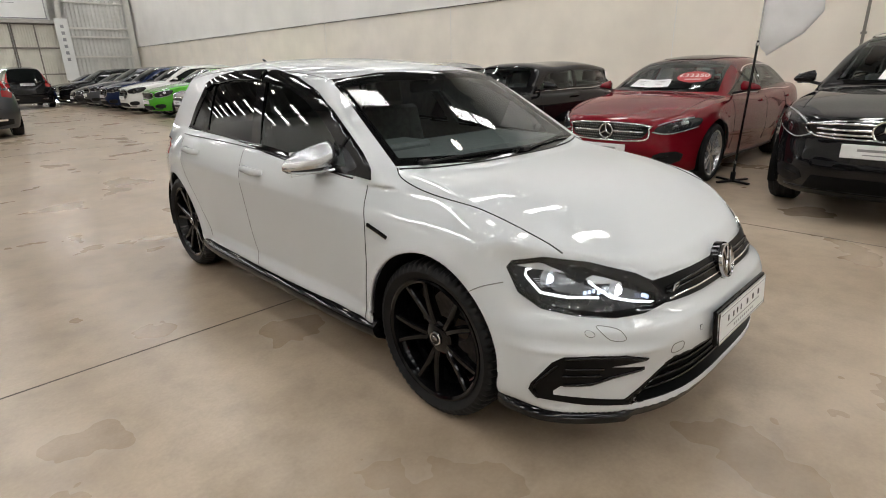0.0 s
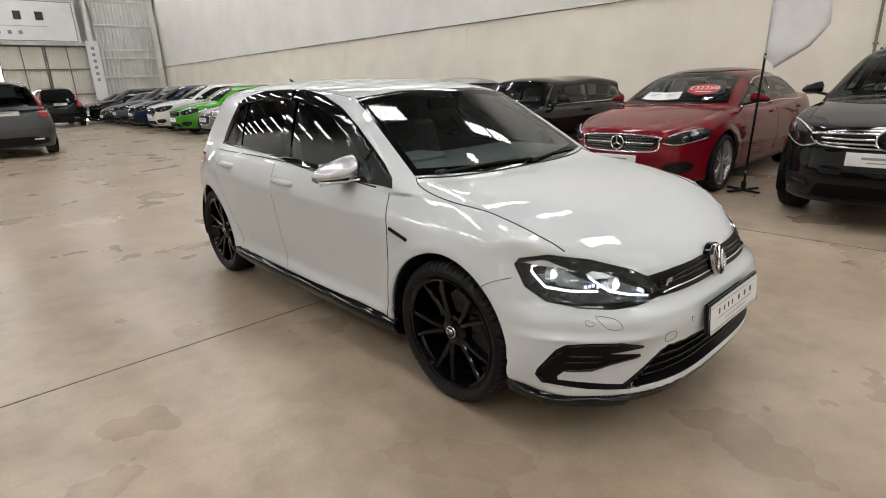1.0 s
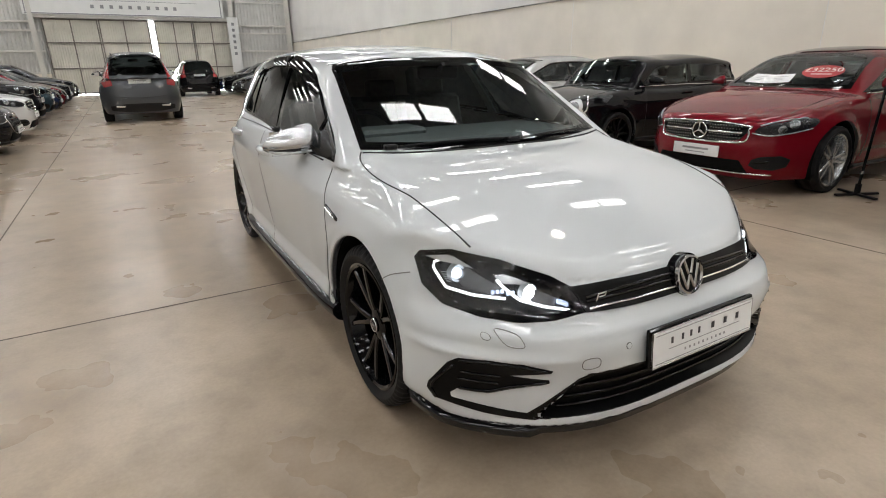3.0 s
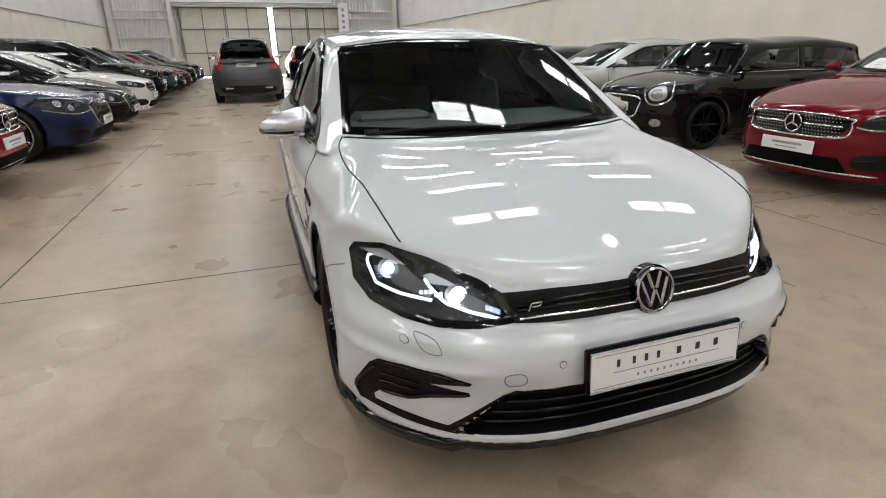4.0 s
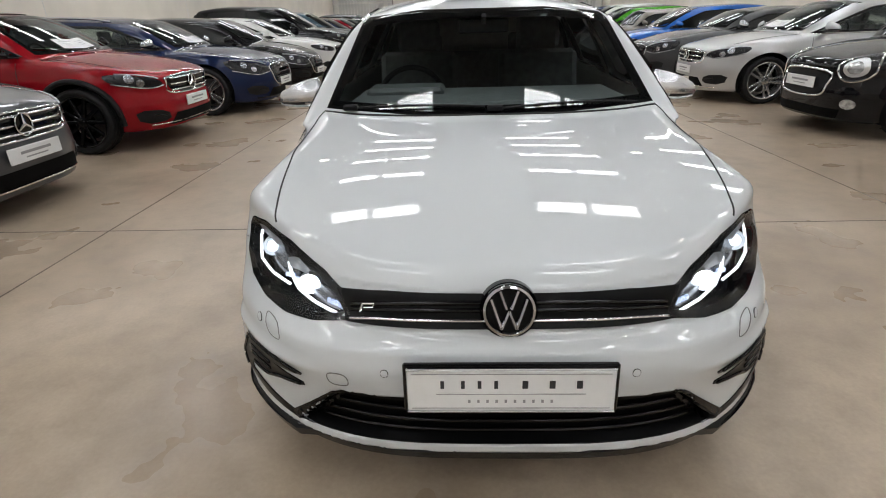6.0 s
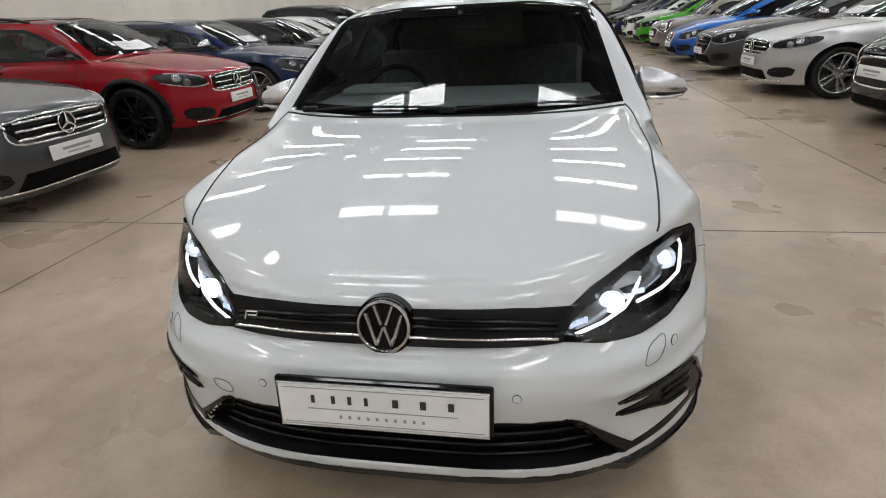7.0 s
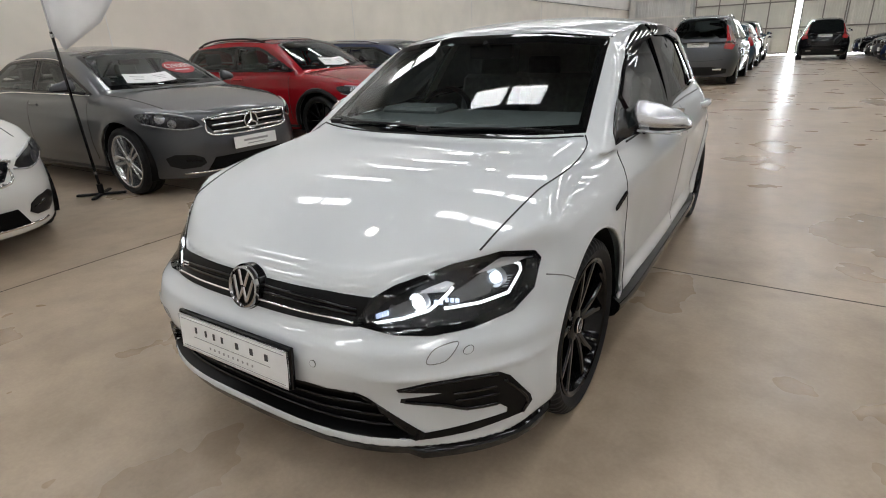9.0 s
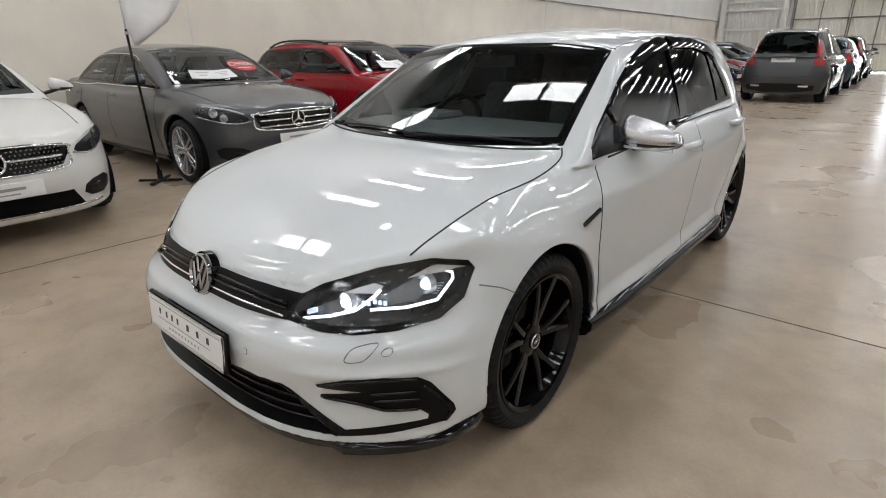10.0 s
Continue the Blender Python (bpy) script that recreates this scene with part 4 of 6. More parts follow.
def car(label, category, s, colour, at, heading, h=0.05, face="plain", rim="five", rimmat=None, cap=None, group="parked cars", tail=False, rails=None, price=None, papers=True, name="parked_car", roofmat=None, clad=False):
    """A parked car: skin, glass, lamps, grille, plate, wheels, mirrors, handles."""
    d = s["dims"]
    key = (face, rim, (rimmat or M_RIMSILVER).name, tail, h, str(sorted((k, v) for k, v in s.items())), bool(rails), bool(roofmat), bool(cap))
    if h >= 0.05:
        papers = False
        if key in STOCK:
            src, was = STOCK[key]
            twin = copy_thing(src, pose(at[0], at[1], 0, 0, 0, heading))
            tagged(twin, label, category, group)
            for o in twin.children_recursive:
                if o.type == "MESH" and o.data.materials and o.data.materials[0] == was:
                    o.material_slots[0].link = "OBJECT"
                    o.material_slots[0].material = colour
            return twin
    car_ob = new(name)
    tagged(car_ob, label, category, group)
    f = car_field(s)
    fo, wb, ro, w, r = s["fo"], s["wb"], s["ro"], s["w"], s["r"]
    end = wb + ro
    P, Q = nets(f, (-w - 0.08, -fo - 0.1, s["zb"] - 0.1), (w + 0.08, end + 0.1, d["h"] + 0.08), h, 2)
    for yc in (0, wb):
        P, Q = arch_cut(f, P, Q, yc, r, r + 0.055)
    for sx in (-1, 1):
        for yc in (0, wb):
            liner(car_ob, sx, w - 0.03, yc, r, r + 0.058, s["zb"])
            wheel(car_ob, sx * (w - 0.125), yc, r, 0.225, rim, rimmat or M_RIMSILVER, False, 10 * yc)
    o = 0.010
    # glass
    wt, wb0 = d["h"] - 0.115, d["cowl"] + 0.02
    screen = [(-0.66, wb0), (0.66, wb0), (0.545, wt), (0.3, wt + 0.035), (-0.3, wt + 0.035), (-0.545, wt)]
    bz, tz = d["belt"] + 0.015, d["h"] - 0.145
    yf = d["wsy"] + 0.18
    ytf, ytr = d["ytop"] + 0.22, d["yend"] - 0.05
    yr = min(d["rwy"] - 0.12, d["yend"] + 0.50)
    ymid = yf + (yr - yf) * d["pillar"]
    tq = lambda y: tz - 0.10 * ((y - (ytf + ytr) / 2) / (ytr - ytf)) ** 2
    panes = [[(yf, bz), (ymid - 0.03, bz + 0.01), (ymid - 0.03, tq(ymid)), (ytf + 0.05, tq(ytf) - 0.005), (ytf - 0.12, tq(ytf) - 0.06)],
             [(ymid + 0.03, bz + 0.012), (yr, bz + 0.045), (ytr + 0.10, tq(ytr) - 0.05), (ytr - 0.05, tq(ytr)), (ymid + 0.03, tq(ymid))]]
    rear_pane = [(-0.60, d["deck"] + 0.04), (0.60, d["deck"] + 0.04), (0.50, d["h"] - 0.12), (-0.50, d["h"] - 0.12)]
    N = normals_of(f, P)
    fine = h < 0.05
    pane_mat, rear_mat = (M_CARGLASS, M_REARGLASS if roofmat else M_CARGLASS) if fine else (M_DARKGLASS, M_DARKGLASS)
    if fine:
        C, CN = P[Q].mean(1), N[Q].mean(1)
        gone = inpoly(C[:, 0], C[:, 2], inset2(screen, 0.004)) & (CN[:, 1] < -0.2) & (C[:, 1] > d["wsy"] - 0.3) & (C[:, 1] < wb * 0.6)
        for po in panes:
            gone |= inpoly(C[:, 1], C[:, 2], inset2(po, -0.002)) & (np.abs(CN[:, 0]) > 0.4)
        gone |= inpoly(C[:, 0], C[:, 2], inset2(rear_pane, 0.02)) & (CN[:, 1] > 0.15) & (C[:, 1] > wb * 0.7)
        mk("body", P, Q[~gone], colour, car_ob, normals=N)
        inside = (C[:, 1] > d["wsy"] - 0.15) & (C[:, 1] < end - 0.12) & (C[:, 2] > s["zb"] + 0.1) & ~gone
        used = np.unique(Q[inside])
        re = -np.ones(len(P), int)
        re[used] = np.arange(len(used))
        mk("cabin_lining", (P - N * 0.03)[used], re[Q[inside]][:, ::-1], M_LINING, car_ob, "grey cabin lining")
        cabin(car_ob, d, wb, ymid)
    else:
        mk("body", P, Q, colour, car_ob, normals=N)
    g = patch("windscreen", f, front_poly(screen), (0, 1, 0), M_SCREEN if fine else M_DARKGLASS, car_ob, o, 0.06, rounds=1, fair=True)
    g.visible_shadow = not fine
    edge = [(x * 1.03, z + (0.012 if z > d["cowl"] + 0.1 else -0.014)) for x, z in screen]
    patch("screen_border", f, front_poly(edge), (0, 1, 0), M_SURROUND, car_ob, 0.004, 0.05, holes=[front_poly(inset2(screen, 0.022))], skirt=0.014, label="black glass border")
    if fine and not tail:
        g = patch("rear_window", f, [(x, 9, z) for x, z in rear_pane], (0, -1, 0), M_REARGLASS, car_ob, o, 0.06, rounds=1, fair=True)
        g.visible_shadow = False
    dlo = [(yf - 0.10, bz - 0.022), (ymid, bz - 0.012), (yr + 0.06, bz + 0.022), (ytr + 0.15, tq(ytr) - 0.03), (ytr - 0.05, tq(ytr) + 0.022), (ymid, tq(ymid) + 0.022), (ytf + 0.03, tq(ytf) + 0.018), (ytf - 0.17, tq(ytf) - 0.045)]
    for sx in (-1, 1):
        patch("window_surround", f, side_poly(dlo, sx), (-sx, 0, 0), M_SURROUND, car_ob, 0.005, 0.05, holes=[side_poly(inset2(po, 0.006), sx) for po in panes], skirt=0.02, label="black window surround")
        for po, mt in zip(panes, (pane_mat, rear_mat)):
            g = patch("side_window", f, side_poly(po, sx), (-sx, 0, 0), mt, car_ob, o, 0.07, fair=True)
            g.visible_shadow = not fine
        bright = M_CHROME if face in ("star", "diamond", "mini", "bar") and not (roofmat and face == "star") else M_BLACK
        seam("window_trim", f, [(sx * (w - 0.1), y, z) for y, z in ((yf - 0.06, bz - 0.02), (ymid, bz - 0.008), (yr + 0.03, bz + 0.025))], bright, car_ob, 0.009, n=8)
        if face in ("star", "diamond") and bright == M_CHROME:
            top_line, _ = cast(f, np.array([(sx * 3.0, y, z) for y, z in dlo[2:]]), np.array((-sx, 0.0, 0.0)))
            seam("window_trim", f, [tuple(q) for q in top_line], M_CHROME, car_ob, 0.008, n=8)
        zs = 0.62 + s["lift"]
        for y in (0.55 + 0.0, ymid, min(yr + 0.1, wb - 0.05)):
            seam("door_gap", f, [(sx * w, y, 0.32 + s["lift"]), (sx * w, y, zs), (sx * w, y + 0.03, d["belt"] - 0.01)], M_SEAM, car_ob, 0.004, n=4)
        for y in (ymid - 0.16, yr - 0.28):
            p = settle_on(f, [(sx * w, y, d["belt"] - 0.10)])[0]
            Geo().box((p[0] + sx * 0.018, p[1], p[2]), (0.022, 0.20, 0.028), 0.009).obj("door_handle", colour, car_ob)
        mirror(car_ob, f, sx, sx * (w - 0.075), d["wsy"] + 0.26, d["belt"] + 0.075, cap or colour, 0.95)
        seam("sill_trim", f, [(sx * w, y, s["zb"] + 0.035) for y in (r + 0.09, wb / 2, wb - r - 0.09)], M_BLACK, car_ob, 0.022, n=8)
        if clad:
            for yc in (0, wb):
                ring = [(sx * 3.0, yc + (r + 0.075) * math.cos(a), r + (r + 0.075) * math.sin(a)) for a in np.linspace(-0.25, math.pi + 0.25, 30)]
                q, _ = cast(f, np.array([p for p in ring if p[2] > s["zb"] + 0.04]), np.array((-sx, 0.0, 0.0)), 6.0)
                Geo().tube(q, 0.030, 8).obj("arch_cladding", M_BLACK, car_ob, "black wheel-arch cladding")
    # nose
    n = d["nose"]
    hx = w - 0.12
    if face == "mini":
        for sx in (-1, 1):
            c = [(sx * (0.585 + 0.120 * math.cos(a)), n - 0.085 + 0.135 * math.sin(a)) for a in np.linspace(0, 2 * math.pi, 18)[:-1]]
            lamp = patch("headlamp", f, [(x, -2, z) for x, z in c], (0, 1, 0), M_LAMPBODY, car_ob, 0.018, 0.05, rounds=1)
            for rr, mt in ((0.088, M_LAMPCHROME), (0.055, M_LAMPGREY)):
                q = [(sx * (0.585 + rr * 0.9 * math.cos(a)), n - 0.085 + rr * math.sin(a)) for a in np.linspace(0, 2 * math.pi, 16)[:-1]]
                patch("lamp_reflector", f, [(x, -2, z) for x, z in q], (0, 1, 0), mt, lamp, 0.021 + 0.05 * (0.09 - rr), 0.03)
            rp, _ = cast(f, np.array([(x, -2.0, z) for x, z in c]), np.array((0, 1.0, 0)))
            Geo().tube(rp + np.array((sx * 0.006, -0.016, 0.004)), 0.012, 8, True).obj("lamp_ring", M_CHROME, lamp, "chrome lamp ring")
            q = [(sx * (0.60 + 0.05 * math.cos(a)), 0.36 + 0.05 * math.sin(a)) for a in np.linspace(0, 2 * math.pi, 12)[:-1]]
            patch("fog_lamp", f, [(x, -2, z) for x, z in q], (0, 1, 0), M_LAMPGREY, car_ob, 0.012, 0.05)
        gp = [(-0.36, n - 0.13), (0.36, n - 0.13), (0.40, n - 0.26), (0.30, n - 0.38), (-0.30, n - 0.38), (-0.40, n - 0.26)]
        gr = patch("grille", f, front_poly(gp), (0, 1, 0), M_BLACK, car_ob, 0.010, 0.06, rounds=1)
        seam("grille_ring", f, [(x, -fo, z) for x, z in gp], M_CHROME, gr, 0.014, True, n=4)
        for z in (n - 0.20, n - 0.30):
            seam("grille_bar", f, [(-0.36, -fo, z), (0, -fo, z), (0.36, -fo, z)], M_CHROME, gr, 0.008, n=6)
        plate(car_ob, -fo - 0.022, n - 0.25)
        patch("lower_intake", f, front_poly([(-0.55, 0.30), (0.55, 0.30), (0.52, 0.21), (-0.52, 0.21)]), (0, 1, 0), M_DARK, car_ob, 0.01, 0.08)
    else:
        big = face in ("audi", "suvgrille")
        gz1, gz0 = n - 0.045, n - (0.36 if big else 0.235)
        gw1, gw0 = (0.40, 0.34) if big else (0.44, 0.40)
        if face == "kidney":
            gps = [[(0.03, gz1), (0.24, gz1 - 0.01), (0.26, gz1 - 0.10), (0.20, gz0), (0.05, gz0)], [(-0.03, gz1), (-0.24, gz1 - 0.01), (-0.26, gz1 - 0.10), (-0.20, gz0), (-0.05, gz0)]]
        elif face == "bar":
            gz0 = n - 0.17
            gps = [[(-0.50, gz1), (0.50, gz1), (0.48, gz0), (-0.48, gz0)]]
        elif big:
            gps = [[(-gw1, gz1), (gw1, gz1), (gw1 + 0.06, gz1 - 0.13), (gw0 - 0.02, gz0), (-gw0 + 0.02, gz0), (-gw1 - 0.06, gz1 - 0.13)]]
        else:
            gps = [[(-gw1, gz1), (gw1, gz1), (gw1 + 0.05, gz1 - 0.06), (gw0, gz0), (-gw0, gz0), (-gw1 - 0.05, gz1 - 0.06)]]
        for gp in gps:
            gr = patch("grille", f, front_poly(gp), (0, 1, 0), M_GLOSSBLACK, car_ob, 0.008, 0.06, rounds=1)
            seam("grille_frame", f, [(x, -fo + 0.04, z) for x, z in gp], M_CHROME if face != "audi" else M_SATIN, gr, 0.011, True, n=5)
        gm = (gz1 + gz0) / 2
        nb = 5 if big else 3 if face in ("bar", "star") else 2
        if face == "diamond":
            pins = Geo()
            for j in range(6):
                for i in range(-15, 16):
                    px, pz = i * 0.029 + (0.0145 if j % 2 else 0), gz0 + 0.020 + j * 0.028
                    if 0.09 < abs(px) < 0.43 and pz < gz1 - 0.015:
                        p, _ = cast(f, np.array([(px, -2.0, pz)]), np.array((0, 1.0, 0)))
                        pins.box(tuple(p[0] - (0, 0.011, 0)), (0.011, 0.006, 0.010))
            tagged(pins.obj("grille_pins", M_SATIN, gr, "rows of small silver grille pins", smooth=False), kind="stuff")
            nb = 1
        if face != "kidney":
            for i in range(nb):
                z = gz0 + (gz1 - gz0) * (i + 0.5) / nb
                wd = gw1 - 0.01 if face != "bar" else 0.47
                seam("grille_bar", f, [(-wd, -fo + 0.04, z), (-wd / 2, -fo + 0.03, z), (0, -fo + 0.02, z), (wd / 2, -fo + 0.03, z), (wd, -fo + 0.04, z)], M_CHROME if face in ("star", "diamond", "bar") else M_BLACK, gr, 0.011 if face != "audi" else 0.006, n=4, sink=-0.006)
        if face in ("star", "diamond", "bar"):
            p, _ = cast(f, np.array([(0.0, -2.0, gm)]), np.array((0, 1.0, 0)))
            mm = pose(*(p[0] - (0, 0.03, 0)), 90, 0, 0)
            b = Geo().lathe([(0.072, -0.004), (0.080, 0.0), (0.086, -0.004), (0.080, -0.012)], 32, mm)
            for a in (90, 210, 330):
                b.tube([(0, 0, 0), (0.076 * math.cos(radians(a)), 0.076 * math.sin(radians(a)), 0)], [0.013, 0.004], 6, m=mm)
            emb = b.obj("round_emblem", M_CHROME, gr, "round chrome emblem")
            Geo().disc(0.078, -0.010, 32, mm).obj("emblem_backing", M_GLOSSBLACK, emb)
        elif face == "audi":
            for i in range(4):
                p, _ = cast(f, np.array([(-0.10 + i * 0.066, -2.0, gz1 - 0.06)]), np.array((0, 1.0, 0)))
                Geo().lathe([(0.036, -0.004), (0.040, 0), (0.044, -0.004), (0.040, -0.01)], 24, pose(*(p[0] - (0, 0.02, 0)), 90, 0, 0)).obj("emblem_ring", M_CHROME, gr)
        hz = n - 0.03
        for sx in (-1, 1):
            slim = face in ("star", "diamond")
            hp = [(gw1 + 0.07, hz - 0.105), (gw1 + 0.12, hz - 0.035), (hx, hz + 0.035), (hx + 0.06, hz + 0.02), (hx + 0.045, hz - 0.06), (hx - 0.14, hz - 0.125)] if slim else [(gw1 + 0.07, hz - 0.13), (gw1 + 0.12, hz - 0.03), (hx + 0.00, hz + 0.055), (hx + 0.06, hz + 0.03), (hx + 0.045, hz - 0.09), (hx - 0.14, hz - 0.165)]
            dd = np.array((-sx * 0.55, 0.84, 0))
            hp3 = []
            for x, z in hp:
                p, ok = cast(f, np.array([(sx * x, -2.0, z)]), np.array((0, 1.0, 0)))
                hp3.append(tuple(p[0]))
            lamp = patch("headlamp", f, hp3, dd, M_LAMPBODY, car_ob, 0.009, 0.045, rounds=1)
            c3 = np.mean(hp3, axis=0)
            for q, rr in ((0.30, 0.046), (-0.30, 0.040)):
                cc = c3 + (np.array(hp3[2]) - c3) * q
                ring = [cc + rr * np.array((math.cos(a) * 0.84, math.cos(a) * 0.55 * sx, math.sin(a))) for a in np.linspace(0, 2 * math.pi, 10)[:-1]]
                patch("lamp_reflector", f, [tuple(v) for v in ring], dd, M_LAMPMID, lamp, 0.013, 0.03, rounds=1)
            seam("lamp_strip", f, [hp3[0], hp3[5], hp3[4]], M_LAMPGREY, lamp, 0.007, n=5, sink=-0.006)
            seam("lamp_brow", f, [hp3[1], hp3[2]], M_LAMPCHROME, lamp, 0.007, n=5, sink=-0.006)
            ip = [(w - 0.13, 0.42 + s["lift"] * 0.6), (w - 0.36, 0.40 + s["lift"] * 0.6), (w - 0.40, 0.29 + s["lift"] * 0.5), (w - 0.17, 0.27 + s["lift"] * 0.5)]
            it = patch("side_intake", f, front_poly(ip, sx), (0, 1, 0), M_BLACK, car_ob, 0.009, 0.07, rounds=1)
            seam("intake_blade", f, [(sx * x, -fo + 0.1, 0.345 + s["lift"] * 0.55) for x in (w - 0.36, w - 0.24, w - 0.16)], M_GLOSSBLACK, it, 0.012, n=5)
        pz = gz0 + 0.03 if big else max(0.40, gz0 - 0.10)
        patch("lower_intake", f, front_poly([(-w + 0.47, 0.36 + s["lift"] * 0.5), (w - 0.47, 0.36 + s["lift"] * 0.5), (w - 0.40, 0.24 + s["lift"] * 0.4), (-w + 0.40, 0.24 + s["lift"] * 0.4)]), (0, 1, 0), M_DARK, car_ob, 0.008, 0.07)
        seam("lip_trim", f, [(-w + 0.2, -fo + 0.2, s["zb"] + 0.045), (-0.4, -fo, s["zb"] + 0.04), (0.4, -fo, s["zb"] + 0.04), (w - 0.2, -fo + 0.2, s["zb"] + 0.045)], M_CHROME if face in ("star", "diamond") else M_BLACK, car_ob, 0.010, n=6)
        plate(car_ob, -fo - 0.02, pz)
    # bonnet shut line
    seam("bonnet_gap", f, [(-w + 0.19, d["wsy"] - 0.04, d["cowl"]), (-w + 0.21, -0.1, d["cowl"]), (-w + 0.25, -fo + 0.40, d["nose"]), ], M_SEAM, car_ob, 0.004, n=8)
    seam("bonnet_gap", f, [(w - 0.19, d["wsy"] - 0.04, d["cowl"]), (w - 0.21, -0.1, d["cowl"]), (w - 0.25, -fo + 0.40, d["nose"]), ], M_SEAM, car_ob, 0.004, n=8)
    if rails:
        for sx in (-1, 1):
            P2 = settle_on(f, [(sx * 0.56, y, d["h"] - 0.03) for y in np.linspace(d["ytop"] + 0.25, d["yend"] - 0.05, 9)], 6)
            P2[:, 2] += np.array([0.005, 0.035, 0.045, 0.045, 0.045, 0.045, 0.045, 0.035, 0.005])
            Geo().tube(P2, 0.016, 8).obj("roof_rail", rails, car_ob)
    if roofmat:
        patch("roof_panel", f, [(x, y, 3) for x, y in ((-0.5, d["ytop"] + 0.05), (0.5, d["ytop"] + 0.05), (0.5, d["yend"]), (-0.5, d["yend"]))], (0, 0, -1), roofmat, car_ob, 0.008, 0.08, rounds=1)
    if tail:
        zt = d["h"] - 0.13
        patch("rear_window", f, [(x, 9, z) for x, z in ((-0.66, d["deck"] + 0.03), (0.66, d["deck"] + 0.03), (0.56, zt + 0.03), (-0.56, zt + 0.03))], (0, -1, 0), M_REARGLASS if fine else M_DARKGLASS, car_ob, o, 0.06, rounds=1, fair=True)
        for sx in (-1, 1):
            lp = [(sx * 0.60, d["deck"] + 0.34), (sx * 0.65, d["deck"] + 0.32), (sx * 0.78, d["deck"] + 0.0), (sx * 0.84, d["deck"] - 0.12), (sx * 0.80, d["deck"] - 0.26), (sx * 0.62, d["deck"] - 0.22), (sx * 0.66, d["deck"] - 0.02)]
            lq, _ = cast(f, np.array([(x, 7.0, z) for x, z in lp]), np.array((0, -1.0, 0)), 6.0)
            patch("tail_lamp", f, [tuple(p) for p in lq], np.array((-sx * 0.35, -0.94, 0)), M_TAIL, car_ob, 0.014, 0.05)
            Geo().box((sx * 0.52, end - 0.045, 0.42), (0.22, 0.06, 0.055), 0.02).obj("exhaust_trim", M_CHROME, car_ob)
        patch("rear_bumper_trim", f, [(x, 9, z) for x, z in ((-0.75, 0.48), (0.75, 0.48), (0.72, 0.27), (-0.72, 0.27))], (0, -1, 0), M_BLACK, car_ob, 0.010, 0.08, rounds=1)
        p, _ = cast(f, np.array([(0.0, 9.0, d["deck"] - 0.12)]), np.array((0, -1.0, 0)), 8.0)
        plate(car_ob, p[0][1] + 0.02, d["deck"] - 0.12, 1)
        seam("tailgate_gap", f, [(-0.62, end - 0.1, 0.66), (0, end, 0.62), (0.62, end - 0.1, 0.66)], M_SEAM, car_ob, 0.005, n=6)
    m = pose(at[0], at[1], 0, 0, 0, heading)
    car_ob.matrix_basis = m
    if h >= 0.05:
        STOCK[key] = (car_ob, colour)
    # papers and price on the screen
    def on_screen(px, pz, wd, hg, nm, mt, lab, cat, tilt=0.0, thick=0.002, oval=False):
        p, _ = cast(f, np.array([(px, -2.0, pz)]), np.array((0, 1.0, 0)))
        N = normals_of(f, p)[0]
        v = Vector(N)
        q = v.to_track_quat("Z", "Y").to_matrix().to_4x4()
        mm = m @ Matrix.Translation(Vector(p[0]) + v * 0.016) @ q @ pose(0, 0, 0, 0, 0, tilt)
        if oval:
            g = Geo().add([(wd / 2 * math.cos(a), hg / 2 * math.sin(a), 0) for a in np.linspace(0, 2 * math.pi, 33)[:-1]] + [(wd / 2 * math.cos(a), hg / 2 * math.sin(a), -thick) for a in np.linspace(0, 2 * math.pi, 33)[:-1]],
                          [tuple(range(32))] + [(i, i + 32, (i + 1) % 32 + 32, (i + 1) % 32) for i in range(32)])
        else:
            g = Geo().box((0, 0, 0), (wd, hg, thick))
        ob = g.obj(nm, mt, smooth=False)
        ob.matrix_basis = mm
        return tagged(ob, lab, cat)
    if papers:
        zz = d["cowl"] + 0.085
        a = on_screen(0.10 if not price else -0.06, zz, 0.27, 0.19, "price_sheet", M_PAPER, "white paper sheet lying behind the windscreen", "paper", 8)
        b = on_screen(-0.14 if not price else -0.30, zz, 0.27, 0.19, "price_sheet", M_PAPER, "white paper sheet lying behind the windscreen", "paper", -5)
        for q in (a, b):
            for i in range(3):
                Geo().box((0, 0.04 - 0.035 * i, 0.002), (0.15 - 0.03 * i, 0.006, 0.001)).obj("printed_line", M_GREYINK, q)
    if price:
        st = on_screen(0.30, (d["cowl"] + d["h"]) / 2 - 0.06, 0.40, 0.28, "price_sticker", M_STICKER, "oval red price sticker on the windscreen", "sticker", 0, 0.002, True)
        cu = bpy.data.curves.new("price_text", "FONT")
        cu.body, cu.size, cu.align_x, cu.align_y = price, 0.12, "CENTER", "CENTER"
        tmp = new("price_text_source", cu)
        bpy.context.view_layer.update()
        me = bpy.data.meshes.new_from_object(tmp.evaluated_get(bpy.context.evaluated_depsgraph_get()))
        bpy.data.objects.remove(tmp)
        me.materials.clear()
        me.materials.append(M_BOARD)
        t = new("price_text", me)
        t.parent = st
        t.matrix_basis = pose(0, 0.03, 0.0025)
        Geo().box((0, -0.06, 0.002), (0.20, 0.014, 0.001)).obj("lettering_bar", M_BOARD, st)
    return car_ob


